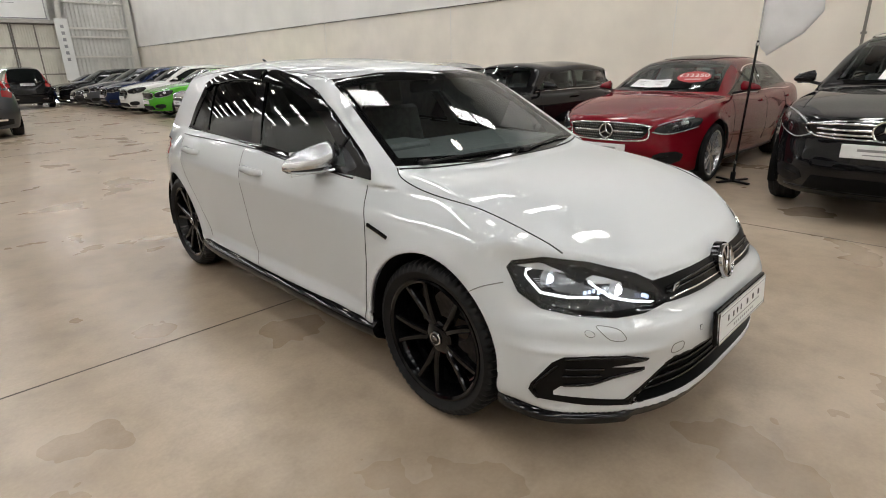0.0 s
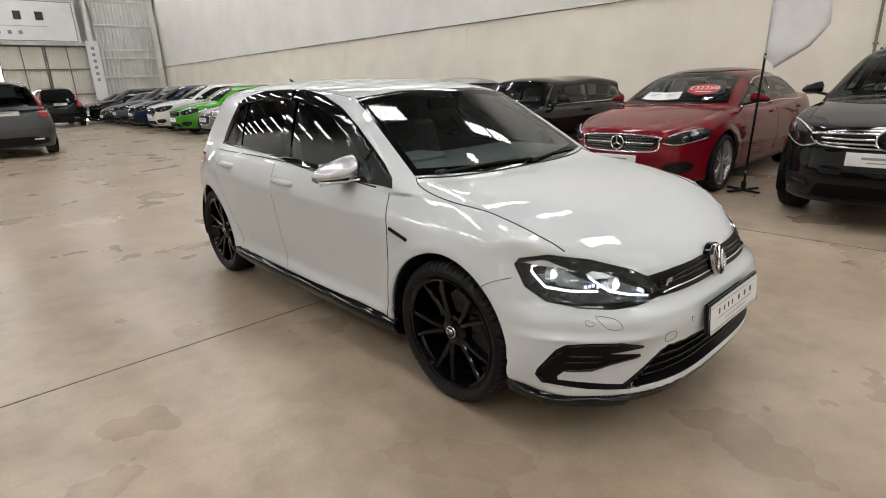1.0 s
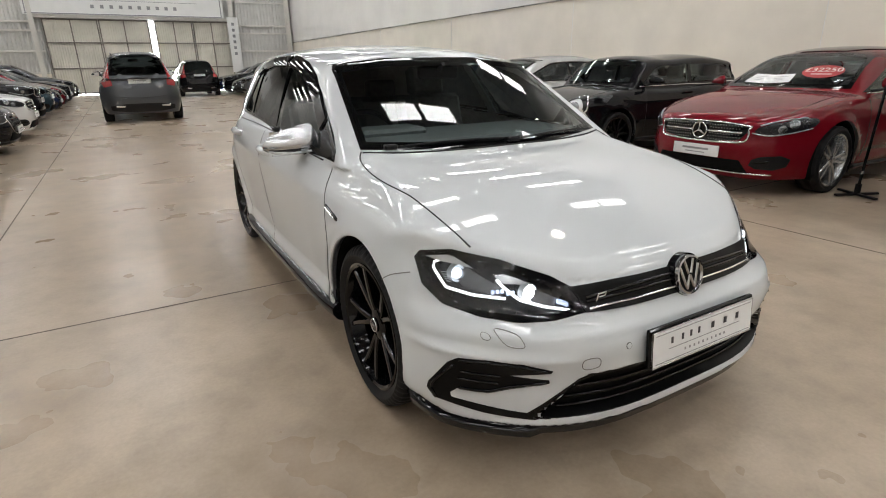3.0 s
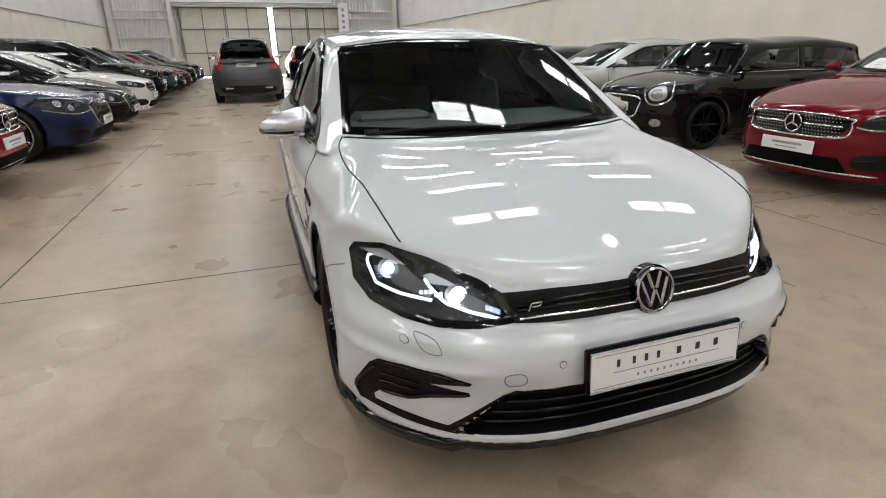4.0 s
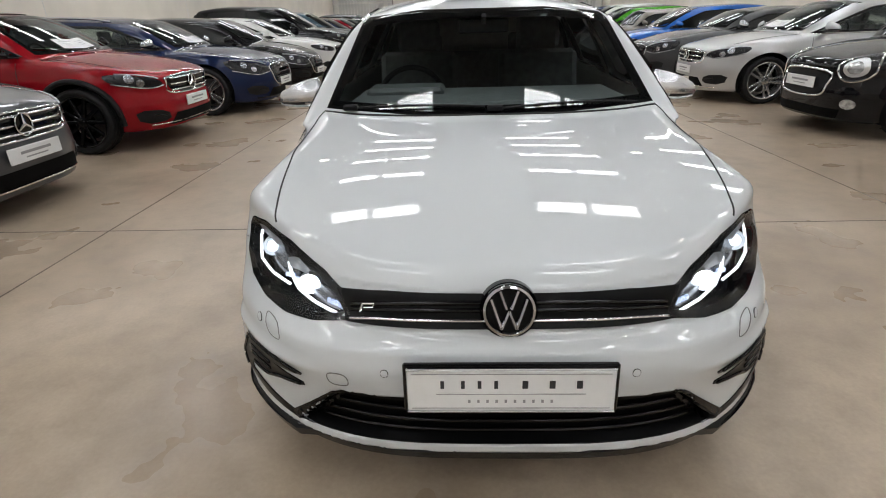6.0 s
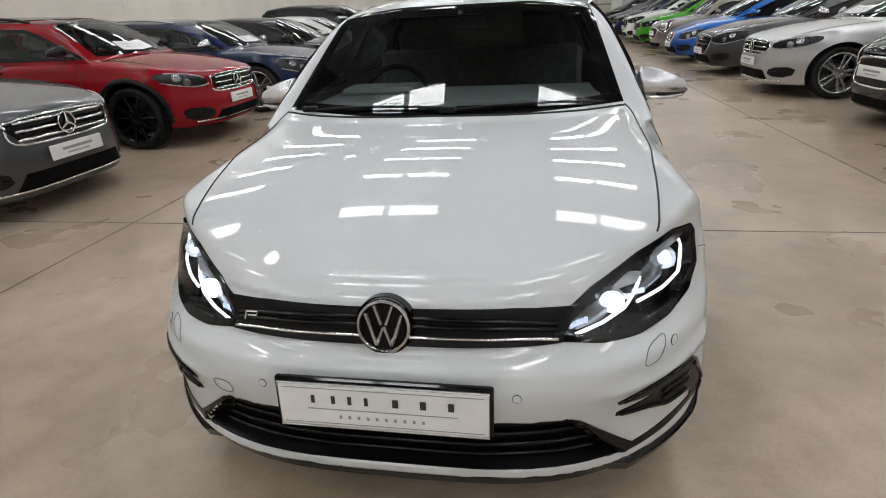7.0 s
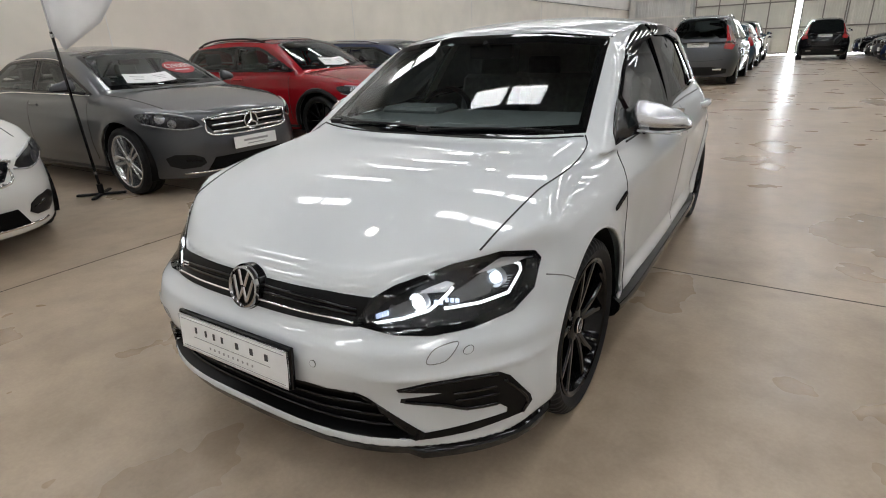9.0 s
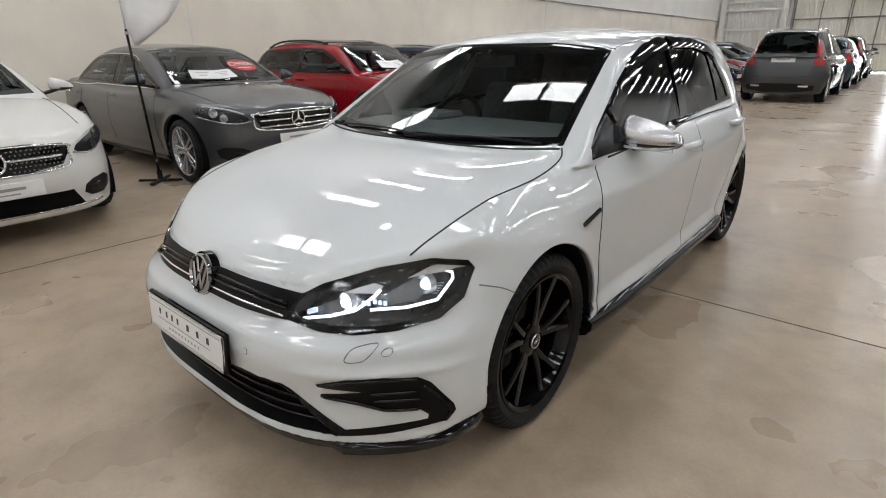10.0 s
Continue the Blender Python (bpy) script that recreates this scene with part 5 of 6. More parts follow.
STOCK = {}
SALOON = dict(fo=0.84, wb=2.90, ro=1.12, w=0.925, h=1.455, blunt=0.03, nose=0.80, cowl=0.99, wsy=0.47, wslope=0.52, belt=0.97, rwy=3.52, rslope=0.48, deck=1.03, r=0.335, rear=1.04)
COUPE = dict(SALOON, wb=2.73, fo=0.92, h=1.43, rwy=3.40, rslope=0.40, hump=0.40, nose=0.76, w=0.915)
SUV = dict(fo=0.88, wb=2.70, ro=0.90, w=0.91, h=1.64, nose=0.90, cowl=1.10, wsy=0.42, wslope=0.62, belt=1.09, rwy=3.48, rslope=1.6, deck=1.10, r=0.355, lift=0.08, zb=0.22, rear=1.08, gin=0.36, blunt=0.05)
CROSS = dict(SUV, h=1.52, nose=0.83, cowl=1.04, belt=1.04, deck=1.06, rear=1.04, rslope=1.0, lift=0.05, rwy=3.38)
BIGSUV = dict(SUV, wb=2.98, h=1.77, w=0.96, rwy=3.88, r=0.375, cowl=1.16, belt=1.14, deck=1.15, nose=0.98, rear=1.12, lift=0.10)
HATCH = dict(fo=0.86, wb=2.62, ro=0.78, w=0.895, h=1.45, nose=0.71, cowl=0.96, wsy=0.35, wslope=0.58, belt=0.955, rwy=3.28, rslope=1.3, deck=0.97, r=0.325, rear=1.0)
MINI = dict(fo=0.78, wb=2.50, ro=0.58, w=0.865, h=1.41, nose=0.80, cowl=0.98, wsy=0.36, wslope=1.0, belt=0.965, rwy=3.02, rslope=2.2, deck=0.98, r=0.315, rear=0.96, gin=0.20, blunt=0.04, kr=0.06)
ESTATE = dict(fo=0.93, wb=2.915, ro=1.10, w=0.965, h=1.46, nose=0.77, cowl=0.99, wsy=0.45, wslope=0.52, belt=0.98, rwy=3.92, rslope=0.9, deck=1.0, r=0.355, rear=1.0)



# ---------------------------------------------------------------- the white hatchback
def hero_carve(ax, z, x):
    """Recesses of the lower intake, the upper grille and the side intakes."""
    xm = 0.435 + (0.40 - z) * 0.95
    low = step01(0.398 - z, 0.010) * step01(z - 0.262, 0.008) * step01(xm - ax, 0.012)
    up = step01(z - 0.588, 0.008) * step01(0.662 + 0.02 * ax - z, 0.008) * step01(0.44 - ax, 0.02)
    return 0.045 * low + 0.005 * up - 0.0045 * bell((z - 0.532) / 0.014) * step01(0.74 - ax, 0.06) + 0.006 * bell((z - 0.492) / 0.020) * step01(ax - 0.50, 0.10) - 0.005 * bell((z - 0.462) / 0.012) * step01(ax - 0.52, 0.08)


def hero_bonnet(ax, y):
    """Cowl corners stand up, two soft creases run along the bonnet."""
    t = ax / 0.698
    q = np.clip((y + 0.34) / 0.92, 0, 1)
    up = 0.044 * (0.6 * t ** 2 + 0.4 * t ** 4) * q ** 3 * (10 - 15 * q + 6 * q * q)
    cx = 0.43 + 0.19 * (y + 0.70)
    return up - 0.030 * soft(ax - cx, 0.030)


def soft(q, w):
    """A ramp that starts at nought with a rounded bend of width w."""
    return 0.5 * (q + np.sqrt(q * q + w * w))


def hero_side(Y, Z):
    """How far the flank lies inside the plan line: a sharp crease under the handles, a tucked door and a rounded shoulder."""
    u = Z - HERO_CREASE(Y)
    up = 0.19 * soft(u, 0.010) + 1.25 * np.maximum(u, 0) ** 2
    door = step01(Y - 0.42, 0.25) * step01(2.25 - Y, 0.3)
    tuck = (0.075 * door + 0.02) * soft(-u, 0.010)
    foot = 0.9 * soft(0.262 - Z, 0.02) + 0.4 * (1 - door) * np.maximum(0.42 - Z, 0) ** 2
    wing = 1.05 * step01(0.42 - Y, 0.38) * (0.35 * soft(Z - 0.72, 0.05) + np.maximum(Z - 0.72, 0) ** 2)
    flare = 0.016 * step01(0.36 - Z, 0.08) * step01(-0.30 - Y, 0.08)
    haunch = 0.45 * step01(Y - 2.65, 0.45) * soft(Z - 0.74, 0.08)
    return up + tuck + foot + wing + haunch - flare


HS = dict(fo=0.855, wb=2.59, ro=0.82, w=0.888, r=0.325, zb=0.228, carve=hero_carve, bonnet=hero_bonnet, kt=0.045, kn=0.030, drop=0.038, crown=1.0)
HS["plan"] = [(-1.1, 0.76), (-0.5, 0.832), (-0.36, 0.840), (0, 0.838), (0.4, 0.856), (1.3, 0.876), (2.0, 0.868), (2.59, 0.836), (3.05, 0.742), (3.6, 0.56)]
HS["ridge"], HS["skirt"], HS["tuck"], HS["sidefn"], HS["kb"] = 0.0, 0.026, 0.0, hero_side, 0.012
HS["zbfn"] = lambda y: 0.228 + 0.034 * step01(y + 0.46, 0.12)
HERO_CREASE = spline([(-2, 0.745), (-0.3, 0.762), (0.35, 0.778), (1.0, 0.789), (2.0, 0.802), (2.6, 0.812), (4, 0.82)])
HS["nose"] = [(0.0, -0.66), (0.165, -0.795), (0.20, -0.828), (0.24, -0.832), (0.32, -0.834), (0.42, -0.836), (0.49, -0.832), (0.535, -0.812), (0.58, -0.780), (0.64, -0.757), (0.69, -0.722), (0.73, -0.702), (0.78, -0.70), (1.1, -0.60)]
HS["tail"] = [(0.0, 3.20), (0.20, 3.33), (0.45, 3.405), (0.65, 3.40), (0.80, 3.36), (1.0, 3.30), (1.4, 3.1)]
HS["top"] = [(y, 0.945 - 0.10 * (0.35 - y) - 0.1276 * (0.35 - y) ** 2.2 + 0.034 * math.exp(-((y + 0.26) / 0.36) ** 2)) for y in np.linspace(-1.1, 0.35, 12)] + [(0.6, 0.965), (1.3, 0.955), (2.62, 0.955), (3.2, 0.95), (3.6, 0.92)]
HS["roof"] = [(y, 1.425 - (0.075 * ((1.9 - y) / 1.04) ** 2.2 if y < 1.9 else 0.06 * (y - 1.9) ** 2)) for y in np.linspace(0.2, 3.7, 22)]
HS["tailblend"] = 0.05
HS["ws"] = (0.21, 0.955, 0.583, 0.135)
HS["rw"] = (3.16, 0.97, 1.3, 0.12)
HS["gh"] = (0.765, 0.95, 0.355)
HS["gcurve"], HS["kr"], HS["kc"] = 0.30, 0.05, 0.03
HS["gplan"] = [(-1, 0.0), (0.4, 0.0), (0.9, -0.012), (1.5, -0.018), (2.0, -0.006), (2.4, 0.022), (2.9, 0.084), (3.4, 0.19)]
HS["corner"] = (0.845, spline([(0.0, 0.40), (0.28, 0.40), (0.40, 0.403), (0.52, 0.445), (0.62, 0.470), (0.75, 0.480), (1.6, 0.48)]), spline([(0.0, 3.4), (0.28, 3.4), (0.40, 3.4), (0.50, 4.0), (0.58, 3.25), (0.66, 3.05), (0.75, 3.1), (1.6, 3.1)]))

SIDE_FRONT = [(0.56, 0.944), (1.355, 0.978), (1.50, 1.318), (1.20, 1.296), (0.99, 1.238), (0.80, 1.148), (0.655, 1.055)]
SIDE_REAR = [(1.455, 0.982), (2.105, 1.004), (2.20, 1.285), (1.95, 1.318), (1.58, 1.325)]
SIDE_QUARTER = [(2.135, 1.006), (2.435, 1.010), (2.335, 1.240), (2.232, 1.277)]
DLO = [(0.385, 0.912), (1.05, 0.938), (1.42, 0.965), (1.79, 0.985), (2.15, 0.990), (2.49, 0.992), (2.455, 1.125), (2.385, 1.272), (2.25, 1.312), (1.95, 1.346), (1.70, 1.354), (1.44, 1.345), (1.16, 1.308), (0.96, 1.257), (0.77, 1.174), (0.61, 1.086), (0.485, 1.013), (0.405, 0.955)]
SCREEN = [(-0.655, 0.968), (-0.3, 0.955), (0.3, 0.955), (0.655, 0.968), (0.565, 1.292), (0.30, 1.318), (-0.30, 1.318), (-0.565, 1.292)]
LAMP = [(0.779, 0.712), (0.765, 0.735), (0.700, 0.750), (0.597, 0.729), (0.478, 0.683), (0.428, 0.650), (0.404, 0.604), (0.402, 0.583), (0.510, 0.566), (0.600, 0.561), (0.683, 0.567), (0.750, 0.587), (0.781, 0.636)]


def hero():
    f = car_field(HS)
    car_ob = tagged(new("white_hatchback"), "glossy white five-door hot hatchback with black alloys and silver mirrors", "car")
    P, Q = nets(f, (-0.93, -0.93, 0.10), (0.93, 3.50, 1.50), 0.0145)
    r = HS["r"]
    for yc in (0, 2.59):
        P, Q = arch_cut(f, P, Q, yc, r + 0.006, 0.366)
    N = normals_of(f, P)
    # openings for glass and lamps
    C, CN = P[Q].mean(1), N[Q].mean(1)
    gone = np.zeros(len(Q), bool)
    for po in (SIDE_FRONT, SIDE_REAR, SIDE_QUARTER):
        gone |= inpoly(C[:, 1], C[:, 2], inset2(po, -0.006)) & (np.abs(CN[:, 0]) > 0.4)
    gone |= inpoly(C[:, 0], C[:, 2], inset2(SCREEN, -0.004)) & (CN[:, 1] < -0.2) & (C[:, 1] > 0.1) & (C[:, 1] < 1.2)
    lamps = {}
    for sx in (-1, 1):
        O = np.array([(sx * x, -2.0, z) for x, z in LAMP])
        L3, _ = cast(f, O, np.array((0, 1.0, 0)))
        L3 = [tuple(p) for p in L3]
        dd, u, v = frame_of((-sx * 0.6, 0.8, 0))
        lamps[sx] = (L3, dd, u, v)
        p2 = [(np.dot(p, u), np.dot(p, v)) for p in L3]
        gone |= inpoly(C @ u, C @ v, inset2(p2, 0.014)) & ((CN @ dd) < -0.2) & (sx * C[:, 0] > 0.2) & (C[:, 1] < 0)
    Qs = Q[~gone]
    body = mk("body_shell", P, Qs, P_WHITE, car_ob, "glossy white paint", normals=N)
    # dark inner lining of the cabin
    inside = (C[:, 1] > 0.15) & (C[:, 1] < 3.3) & (C[:, 2] > 0.25) & ~gone
    used = np.unique(Q[inside])
    re = -np.ones(len(P), int)
    re[used] = np.arange(len(used))
    mk("cabin_lining", (P - N * 0.022)[used], re[Q[inside]][:, ::-1], M_LINING, car_ob, "grey cabin lining")

    for sx in (-1, 1):
        side = (-sx, 0, 0)
        frame = patch("window_surround", f, side_poly(DLO, sx), side, M_SURROUND, car_ob, 0.003, 0.03, holes=[side_poly(inset2(p, 0.004), sx) for p in (SIDE_FRONT, SIDE_REAR, SIDE_QUARTER)], skirt=0.02, label="gloss black window surround")
        for nm, po, mt in (("door_glass", SIDE_FRONT, M_GLASS), ("door_glass", SIDE_REAR, M_PRIVACY), ("quarter_glass", SIDE_QUARTER, M_PRIVACY)):
            g = patch(nm, f, side_poly(po, sx), side, mt, frame, -0.003, 0.04, skirt=0.004, fair=True, bow=(0.06, 0.30))
            g.visible_shadow = False
        # wind deflectors over the door glass
        defl = [[(0.60, 1.070), (0.79, 1.176), (0.98, 1.262), (1.18, 1.312), (1.44, 1.347), (1.505, 1.348), (1.48, 1.292), (1.20, 1.262), (1.01, 1.208), (0.82, 1.128), (0.63, 1.018)], [(1.565, 1.352), (1.95, 1.347), (2.24, 1.314), (2.37, 1.274), (2.33, 1.240), (2.20, 1.276), (1.93, 1.302), (1.555, 1.302)]]
        for po in defl:
            patch("wind_deflector", f, side_poly(po, sx), side, M_SURROUND, car_ob, 0.013, 0.03, skirt=0.011, label="smoked wind deflector")
        seam("waist_trim", f, [(sx * 0.80, y, z) for y, z in ((0.50, 0.914), (1.05, 0.936), (1.42, 0.962), (1.79, 0.981), (2.15, 0.987), (2.47, 0.989))], M_BLACK, car_ob, 0.004, n=10)
        # door shut lines
        seam("door_gap", f, [(sx * 0.86, 0.400, 0.29), (sx * 0.86, 0.385, 0.40), (sx * 0.86, 0.365, 0.62), (sx * 0.86, 0.365, 0.76), (sx * 0.82, 0.41, 0.90)], M_SEAM, car_ob, 0.0024, n=8)
        seam("door_gap", f, [(sx * 0.86, 1.40, 0.30), (sx * 0.86, 1.44, 0.45), (sx * 0.86, 1.455, 0.70), (sx * 0.82, 1.47, 0.955)], M_SEAMG, car_ob, 0.0020, n=8)
        seam("door_gap", f, [(sx * 0.86, 2.08, 0.34), (sx * 0.86, 2.20, 0.55), (sx * 0.86, 2.36, 0.76), (sx * 0.82, 2.43, 0.965)], M_SEAMG, car_ob, 0.0020, n=8)
        # bonnet shut line and bumper joint
        seam("bonnet_gap", f, [(sx * 0.655, -0.475, 0.76), (sx * 0.672, -0.36, 0.79), (sx * 0.690, -0.12, 0.83), (sx * 0.703, 0.10, 0.875), (sx * 0.708, 0.22, 0.91), (sx * 0.700, 0.29, 0.935), (sx * 0.675, 0.335, 0.955)], M_SEAM, car_ob, 0.003, n=8)
        seam("bumper_joint", f, [(sx * 0.782, -0.33, 0.655), (sx * 0.80, -0.27, 0.635), (sx * 0.83, -0.225, 0.61)], M_SEAMG, car_ob, 0.002, n=8)
        # black sill blade
        prof = [(0.845, 0.300), (0.872, 0.282), (0.880, 0.268), (0.876, 0.244), (0.858, 0.218), (0.815, 0.198), (0.76, 0.205), (0.76, 0.28)]
        V, F, k = [], [], len(prof)
        rows = np.linspace(0, 1, 25)
        for t in rows:
            end_in = 0.02 * (2 * abs(t - 0.5)) ** 8
            V += [(sx * (px - end_in), 0.335 + 1.86 * t, pz) for px, pz in prof]
        for i in range(len(rows) - 1):
            for j in range(k):
                q = (i * k + j, i * k + (j + 1) % k, (i + 1) * k + (j + 1) % k, (i + 1) * k + j)
                F.append(q if sx < 0 else q[::-1])
        F += [tuple(range(k)), tuple((len(rows) - 1) * k + j for j in range(k))]
        sharp(mk("sill_blade", V, F, M_GLOSSBLACK, car_ob, "gloss black side skirt"), 40)
        # wheel arches
        lip = []
        for a in np.linspace(-12, 192, 40):
            lip.append((sx * 0.85, 0.366 * math.cos(radians(a)), r + 0.006 + 0.366 * math.sin(radians(a))))
        for yc in (0, 2.59):
            A = np.array(lip) + (0, yc, 0)
            keep = A[:, 2] > 0.265
            A = A[keep]
            for _ in range(6):
                B = A.copy()
                B[:, 0] += 1e-3
                val = f(*A.T)
                A[:, 0] -= np.clip(val / np.where(np.abs((f(*B.T) - val) / 1e-3) > 0.3, (f(*B.T) - val) / 1e-3, sx), -0.03, 0.03)
            Geo().tube(A - np.array((sx * 0.006, 0, 0)), 0.007, 8).obj("arch_lip", P_WHITE, car_ob)
            liner(car_ob, sx, 0.822 if yc == 0 else 0.80, yc, r + 0.006, 0.367, 0.24)
            wheel(car_ob, sx * (0.714 if yc == 0 else 0.694), yc, r, 0.235, "twin", M_RIMBLACK, True, 7 + 20 * yc)
        # door handles with their recess
        for y, z in ((1.31, 0.858), (2.17, 0.885)):
            p = settle_on(f, [(sx * 0.85, y, z)])[0]
            h = Geo().tube([(p[0] - sx * 0.004, y - 0.105, z - 0.004), (p[0] + sx * 0.020, y - 0.075, z), (p[0] + sx * 0.027, y, z + 0.002), (p[0] + sx * 0.022, y + 0.075, z + 0.003), (p[0] - sx * 0.004, y + 0.10, z + 0.004)], [0.014, 0.017, 0.018, 0.018, 0.014], 10, flat=1.15)
            h.obj("door_handle", P_WHITE, car_ob)
            c = [(y - 0.04 + 0.07 * math.cos(a), z + 0.036 * math.sin(a)) for a in np.linspace(0, 2 * math.pi, 18)[:-1]]
            patch("handle_recess", f, side_poly(c, sx), side, P_WHITE, car_ob, 0.0012, 0.03, skirt=0.003)
        # fender badge
        p = settle_on(f, [(sx * 0.85, 0.285, 0.728)])[0]
        bm_ = pose(p[0] + sx * 0.003, p[1], p[2], 17, 0, sx * -3)
        bd = Geo().box((0, 0, 0), (0.010, 0.125, 0.016), 0.003, bm_).obj("fender_badge", M_GLOSSBLACK, car_ob, "slim chrome and black badge")
        Geo().box((sx * 0.006, 0, -0.005), (0.003, 0.120, 0.004), 0.001, bm_).obj("badge_insert", M_CHROME, bd)
        # mirrors
        mir = mirror(car_ob, f, sx, sx * 0.735, 0.675, 0.972, M_SATIN, 1.05)
        Geo().tube([(sx * 0.80, 0.617, 0.935), (sx * 0.88, 0.625, 0.930), (sx * 0.955, 0.668, 0.932), (sx * 0.975, 0.705, 0.936)], 0.006, 8).obj("indicator_strip", M_LAMPGREY, mir, "clear indicator strip")
        # headlamp
        L3, dd, u, v = lamps[sx]
        p2 = [(np.dot(p, u), np.dot(p, v)) for p in L3]
        inn = inset2(p2, 0.017)
        mid = np.mean(np.array(L3) @ dd)
        to3 = lambda q: [tuple(a * u + b * v + mid * dd) for a, b in q]
        ring = patch("headlamp", f, to3(p2), dd, M_SURROUND, car_ob, 0.0035, 0.02, holes=[to3(inn)], skirt=0.048, label="headlamp with light strips switched on")
        patch("lamp_housing", f, to3(inset2(p2, 0.004)), dd, M_LAMPBODY, ring, -0.062, 0.025, skirt=0.0, label="dark lamp housing")
        lens = patch("lamp_lens", f, to3(inset2(p2, 0.001)), dd, M_LENS, ring, 0.0075, 0.02, skirt=0.006, label="clear lens")
        lens.visible_shadow = False
        fx = lambda pts: [(sx * x, -0.4 - 0.35 * (0.77 - x) / 0.37, z) for x, z in pts]
        seam("light_strip", f, fx([(0.738, 0.722), (0.763, 0.712), (0.764, 0.697), (0.726, 0.632), (0.66, 0.612), (0.588, 0.606)]), M_LED, ring, 0.0044, n=0, sink=0.012, label="glowing white light strip")
        seam("light_strip", f, fx([(0.610, 0.668), (0.598, 0.650), (0.556, 0.604), (0.505, 0.585), (0.425, 0.587)]), M_LED, ring, 0.0044, n=0, sink=0.012, label="glowing white light strip")
        for po in ([(0.605, 0.650), (0.69, 0.708), (0.722, 0.690), (0.700, 0.640), (0.620, 0.622)], [(0.450, 0.612), (0.525, 0.652), (0.553, 0.640), (0.540, 0.604), (0.462, 0.597)]):
            b3, _ = cast(f, np.array([(sx * x, -2.0, z) for x, z in po]), np.array((0, 1.0, 0)))
            patch("lamp_bezel", f, [tuple(p) for p in b3], dd, M_BEZEL, ring, -0.034, 0.02, skirt=0.012, label="dark silver module bezel")
        for po in ([(0.660, 0.697), (0.700, 0.722), (0.740, 0.731), (0.757, 0.718), (0.728, 0.708), (0.690, 0.703)], [(0.535, 0.662), (0.560, 0.676), (0.595, 0.688), (0.616, 0.680), (0.602, 0.663), (0.570, 0.664)]):
            b3, _ = cast(f, np.array([(sx * x, -2.0, z) for x, z in po]), np.array((0, 1.0, 0)))
            patch("lamp_brow", f, [tuple(p) for p in b3], dd, M_LAMPCHROME, ring, -0.007, 0.015, skirt=0.02, label="bright chrome brow")
        for k in range(5):
            seam("lamp_fin", f, fx([(0.716, 0.652 + 0.008 * k), (0.728 + 0.004 * k, 0.652 + 0.008 * k)]), M_LAMPCHROME, ring, 0.0013, n=0, sink=0.018)
        for (x, z), core, rad in (((0.700, 0.680), M_LEDSOFT, 0.020), ((0.545, 0.638), M_LEDCORE, 0.021)):
            q, _ = cast(f, np.array([(sx * x, -2.0, z)]), np.array((0, 1.0, 0)))
            n = normals_of(f, q)[0]
            aim = Vector((-sx * 0.10, -1, 0.05)).normalized()
            mm = Matrix.Translation(Vector(q[0] - n * 0.020)) @ aim.to_track_quat("Z", "Y").to_matrix().to_4x4()
            cup = Geo().lathe([(rad * 1.4, 0.002), (rad * 1.2, -0.003), (rad * 1.0, -0.012), (rad * 1.0, -0.02), (rad * 1.45, -0.02)], 24, mm).obj("lamp_reflector", M_LAMPCHROME, ring, "bright reflector bowl")
            Geo().lathe([(0.0008, 0.013), (rad * 0.5, 0.010), (rad * 0.85, 0.001), (rad * 0.95, -0.012)], 20, mm, closed=False).obj("projector_lens", core, cup, "glowing projector lens")
        for k in range(5):
            q, _ = cast(f, np.array([(sx * (0.468 - 0.004 * k), -2.0, 0.602 + 0.004 * k)]), np.array((0, 1.0, 0)))
            n = normals_of(f, q)[0]
            Geo().box(tuple(q[0] - n * 0.024 + np.array((sx * 0.012 * (k - 2), 0, 0))), (0.008, 0.008, 0.014), 0.001).obj("led_facet", M_LEDBLUE, ring)
        for k in range(5):
            q, _ = cast(f, np.array([(sx * (0.635 - 0.012 * k), -2.0, 0.634 + 0.003 * (k % 3))]), np.array((0, 1.0, 0)))
            n = normals_of(f, q)[0]
            Geo().box(tuple(q[0] - n * 0.026), (0.010, 0.008, 0.012), 0.001).obj("led_facet", M_LEDBLUE, ring)
        # side intake: black C-shaped frame with two blades
        cpoly = [(0.545, 0.432), (0.622, 0.456), (0.70, 0.458), (0.757, 0.448), (0.778, 0.424), (0.815, 0.342), (0.818, 0.318), (0.805, 0.288), (0.70, 0.266), (0.585, 0.256), (0.570, 0.274), (0.70, 0.292), (0.770, 0.302), (0.772, 0.318), (0.757, 0.338), (0.69, 0.338), (0.635, 0.362), (0.545, 0.385), (0.548, 0.396), (0.655, 0.410), (0.548, 0.424)]
        q3, _ = cast(f, np.array([(sx * a, -2.0, b) for a, b in cpoly]), np.array((0, 1.0, 0)))
        it = patch("side_intake", f, [tuple(p) for p in q3], (-sx * 0.6, 0.8, 0), M_GRILLE, car_ob, 0.003, 0.014, skirt=0.008, label="gloss black side intake frame")
        for pts in ([(0.560, 0.432), (0.63, 0.450), (0.70, 0.451), (0.754, 0.441)], [(0.555, 0.389), (0.64, 0.370), (0.69, 0.347), (0.752, 0.343)], [(0.665, 0.404), (0.75, 0.402)], [(0.668, 0.378), (0.755, 0.375)], [(0.765, 0.420), (0.808, 0.338), (0.800, 0.290)]):
            b3, _ = cast(f, np.array([(sx * x, -2.0, z) for x, z in pts]), np.array((0, 1.0, 0)))
            seam("intake_blade", f, [tuple(p) for p in b3], M_GLOSSBLACK, it, 0.0055, n=6, sink=-0.004)
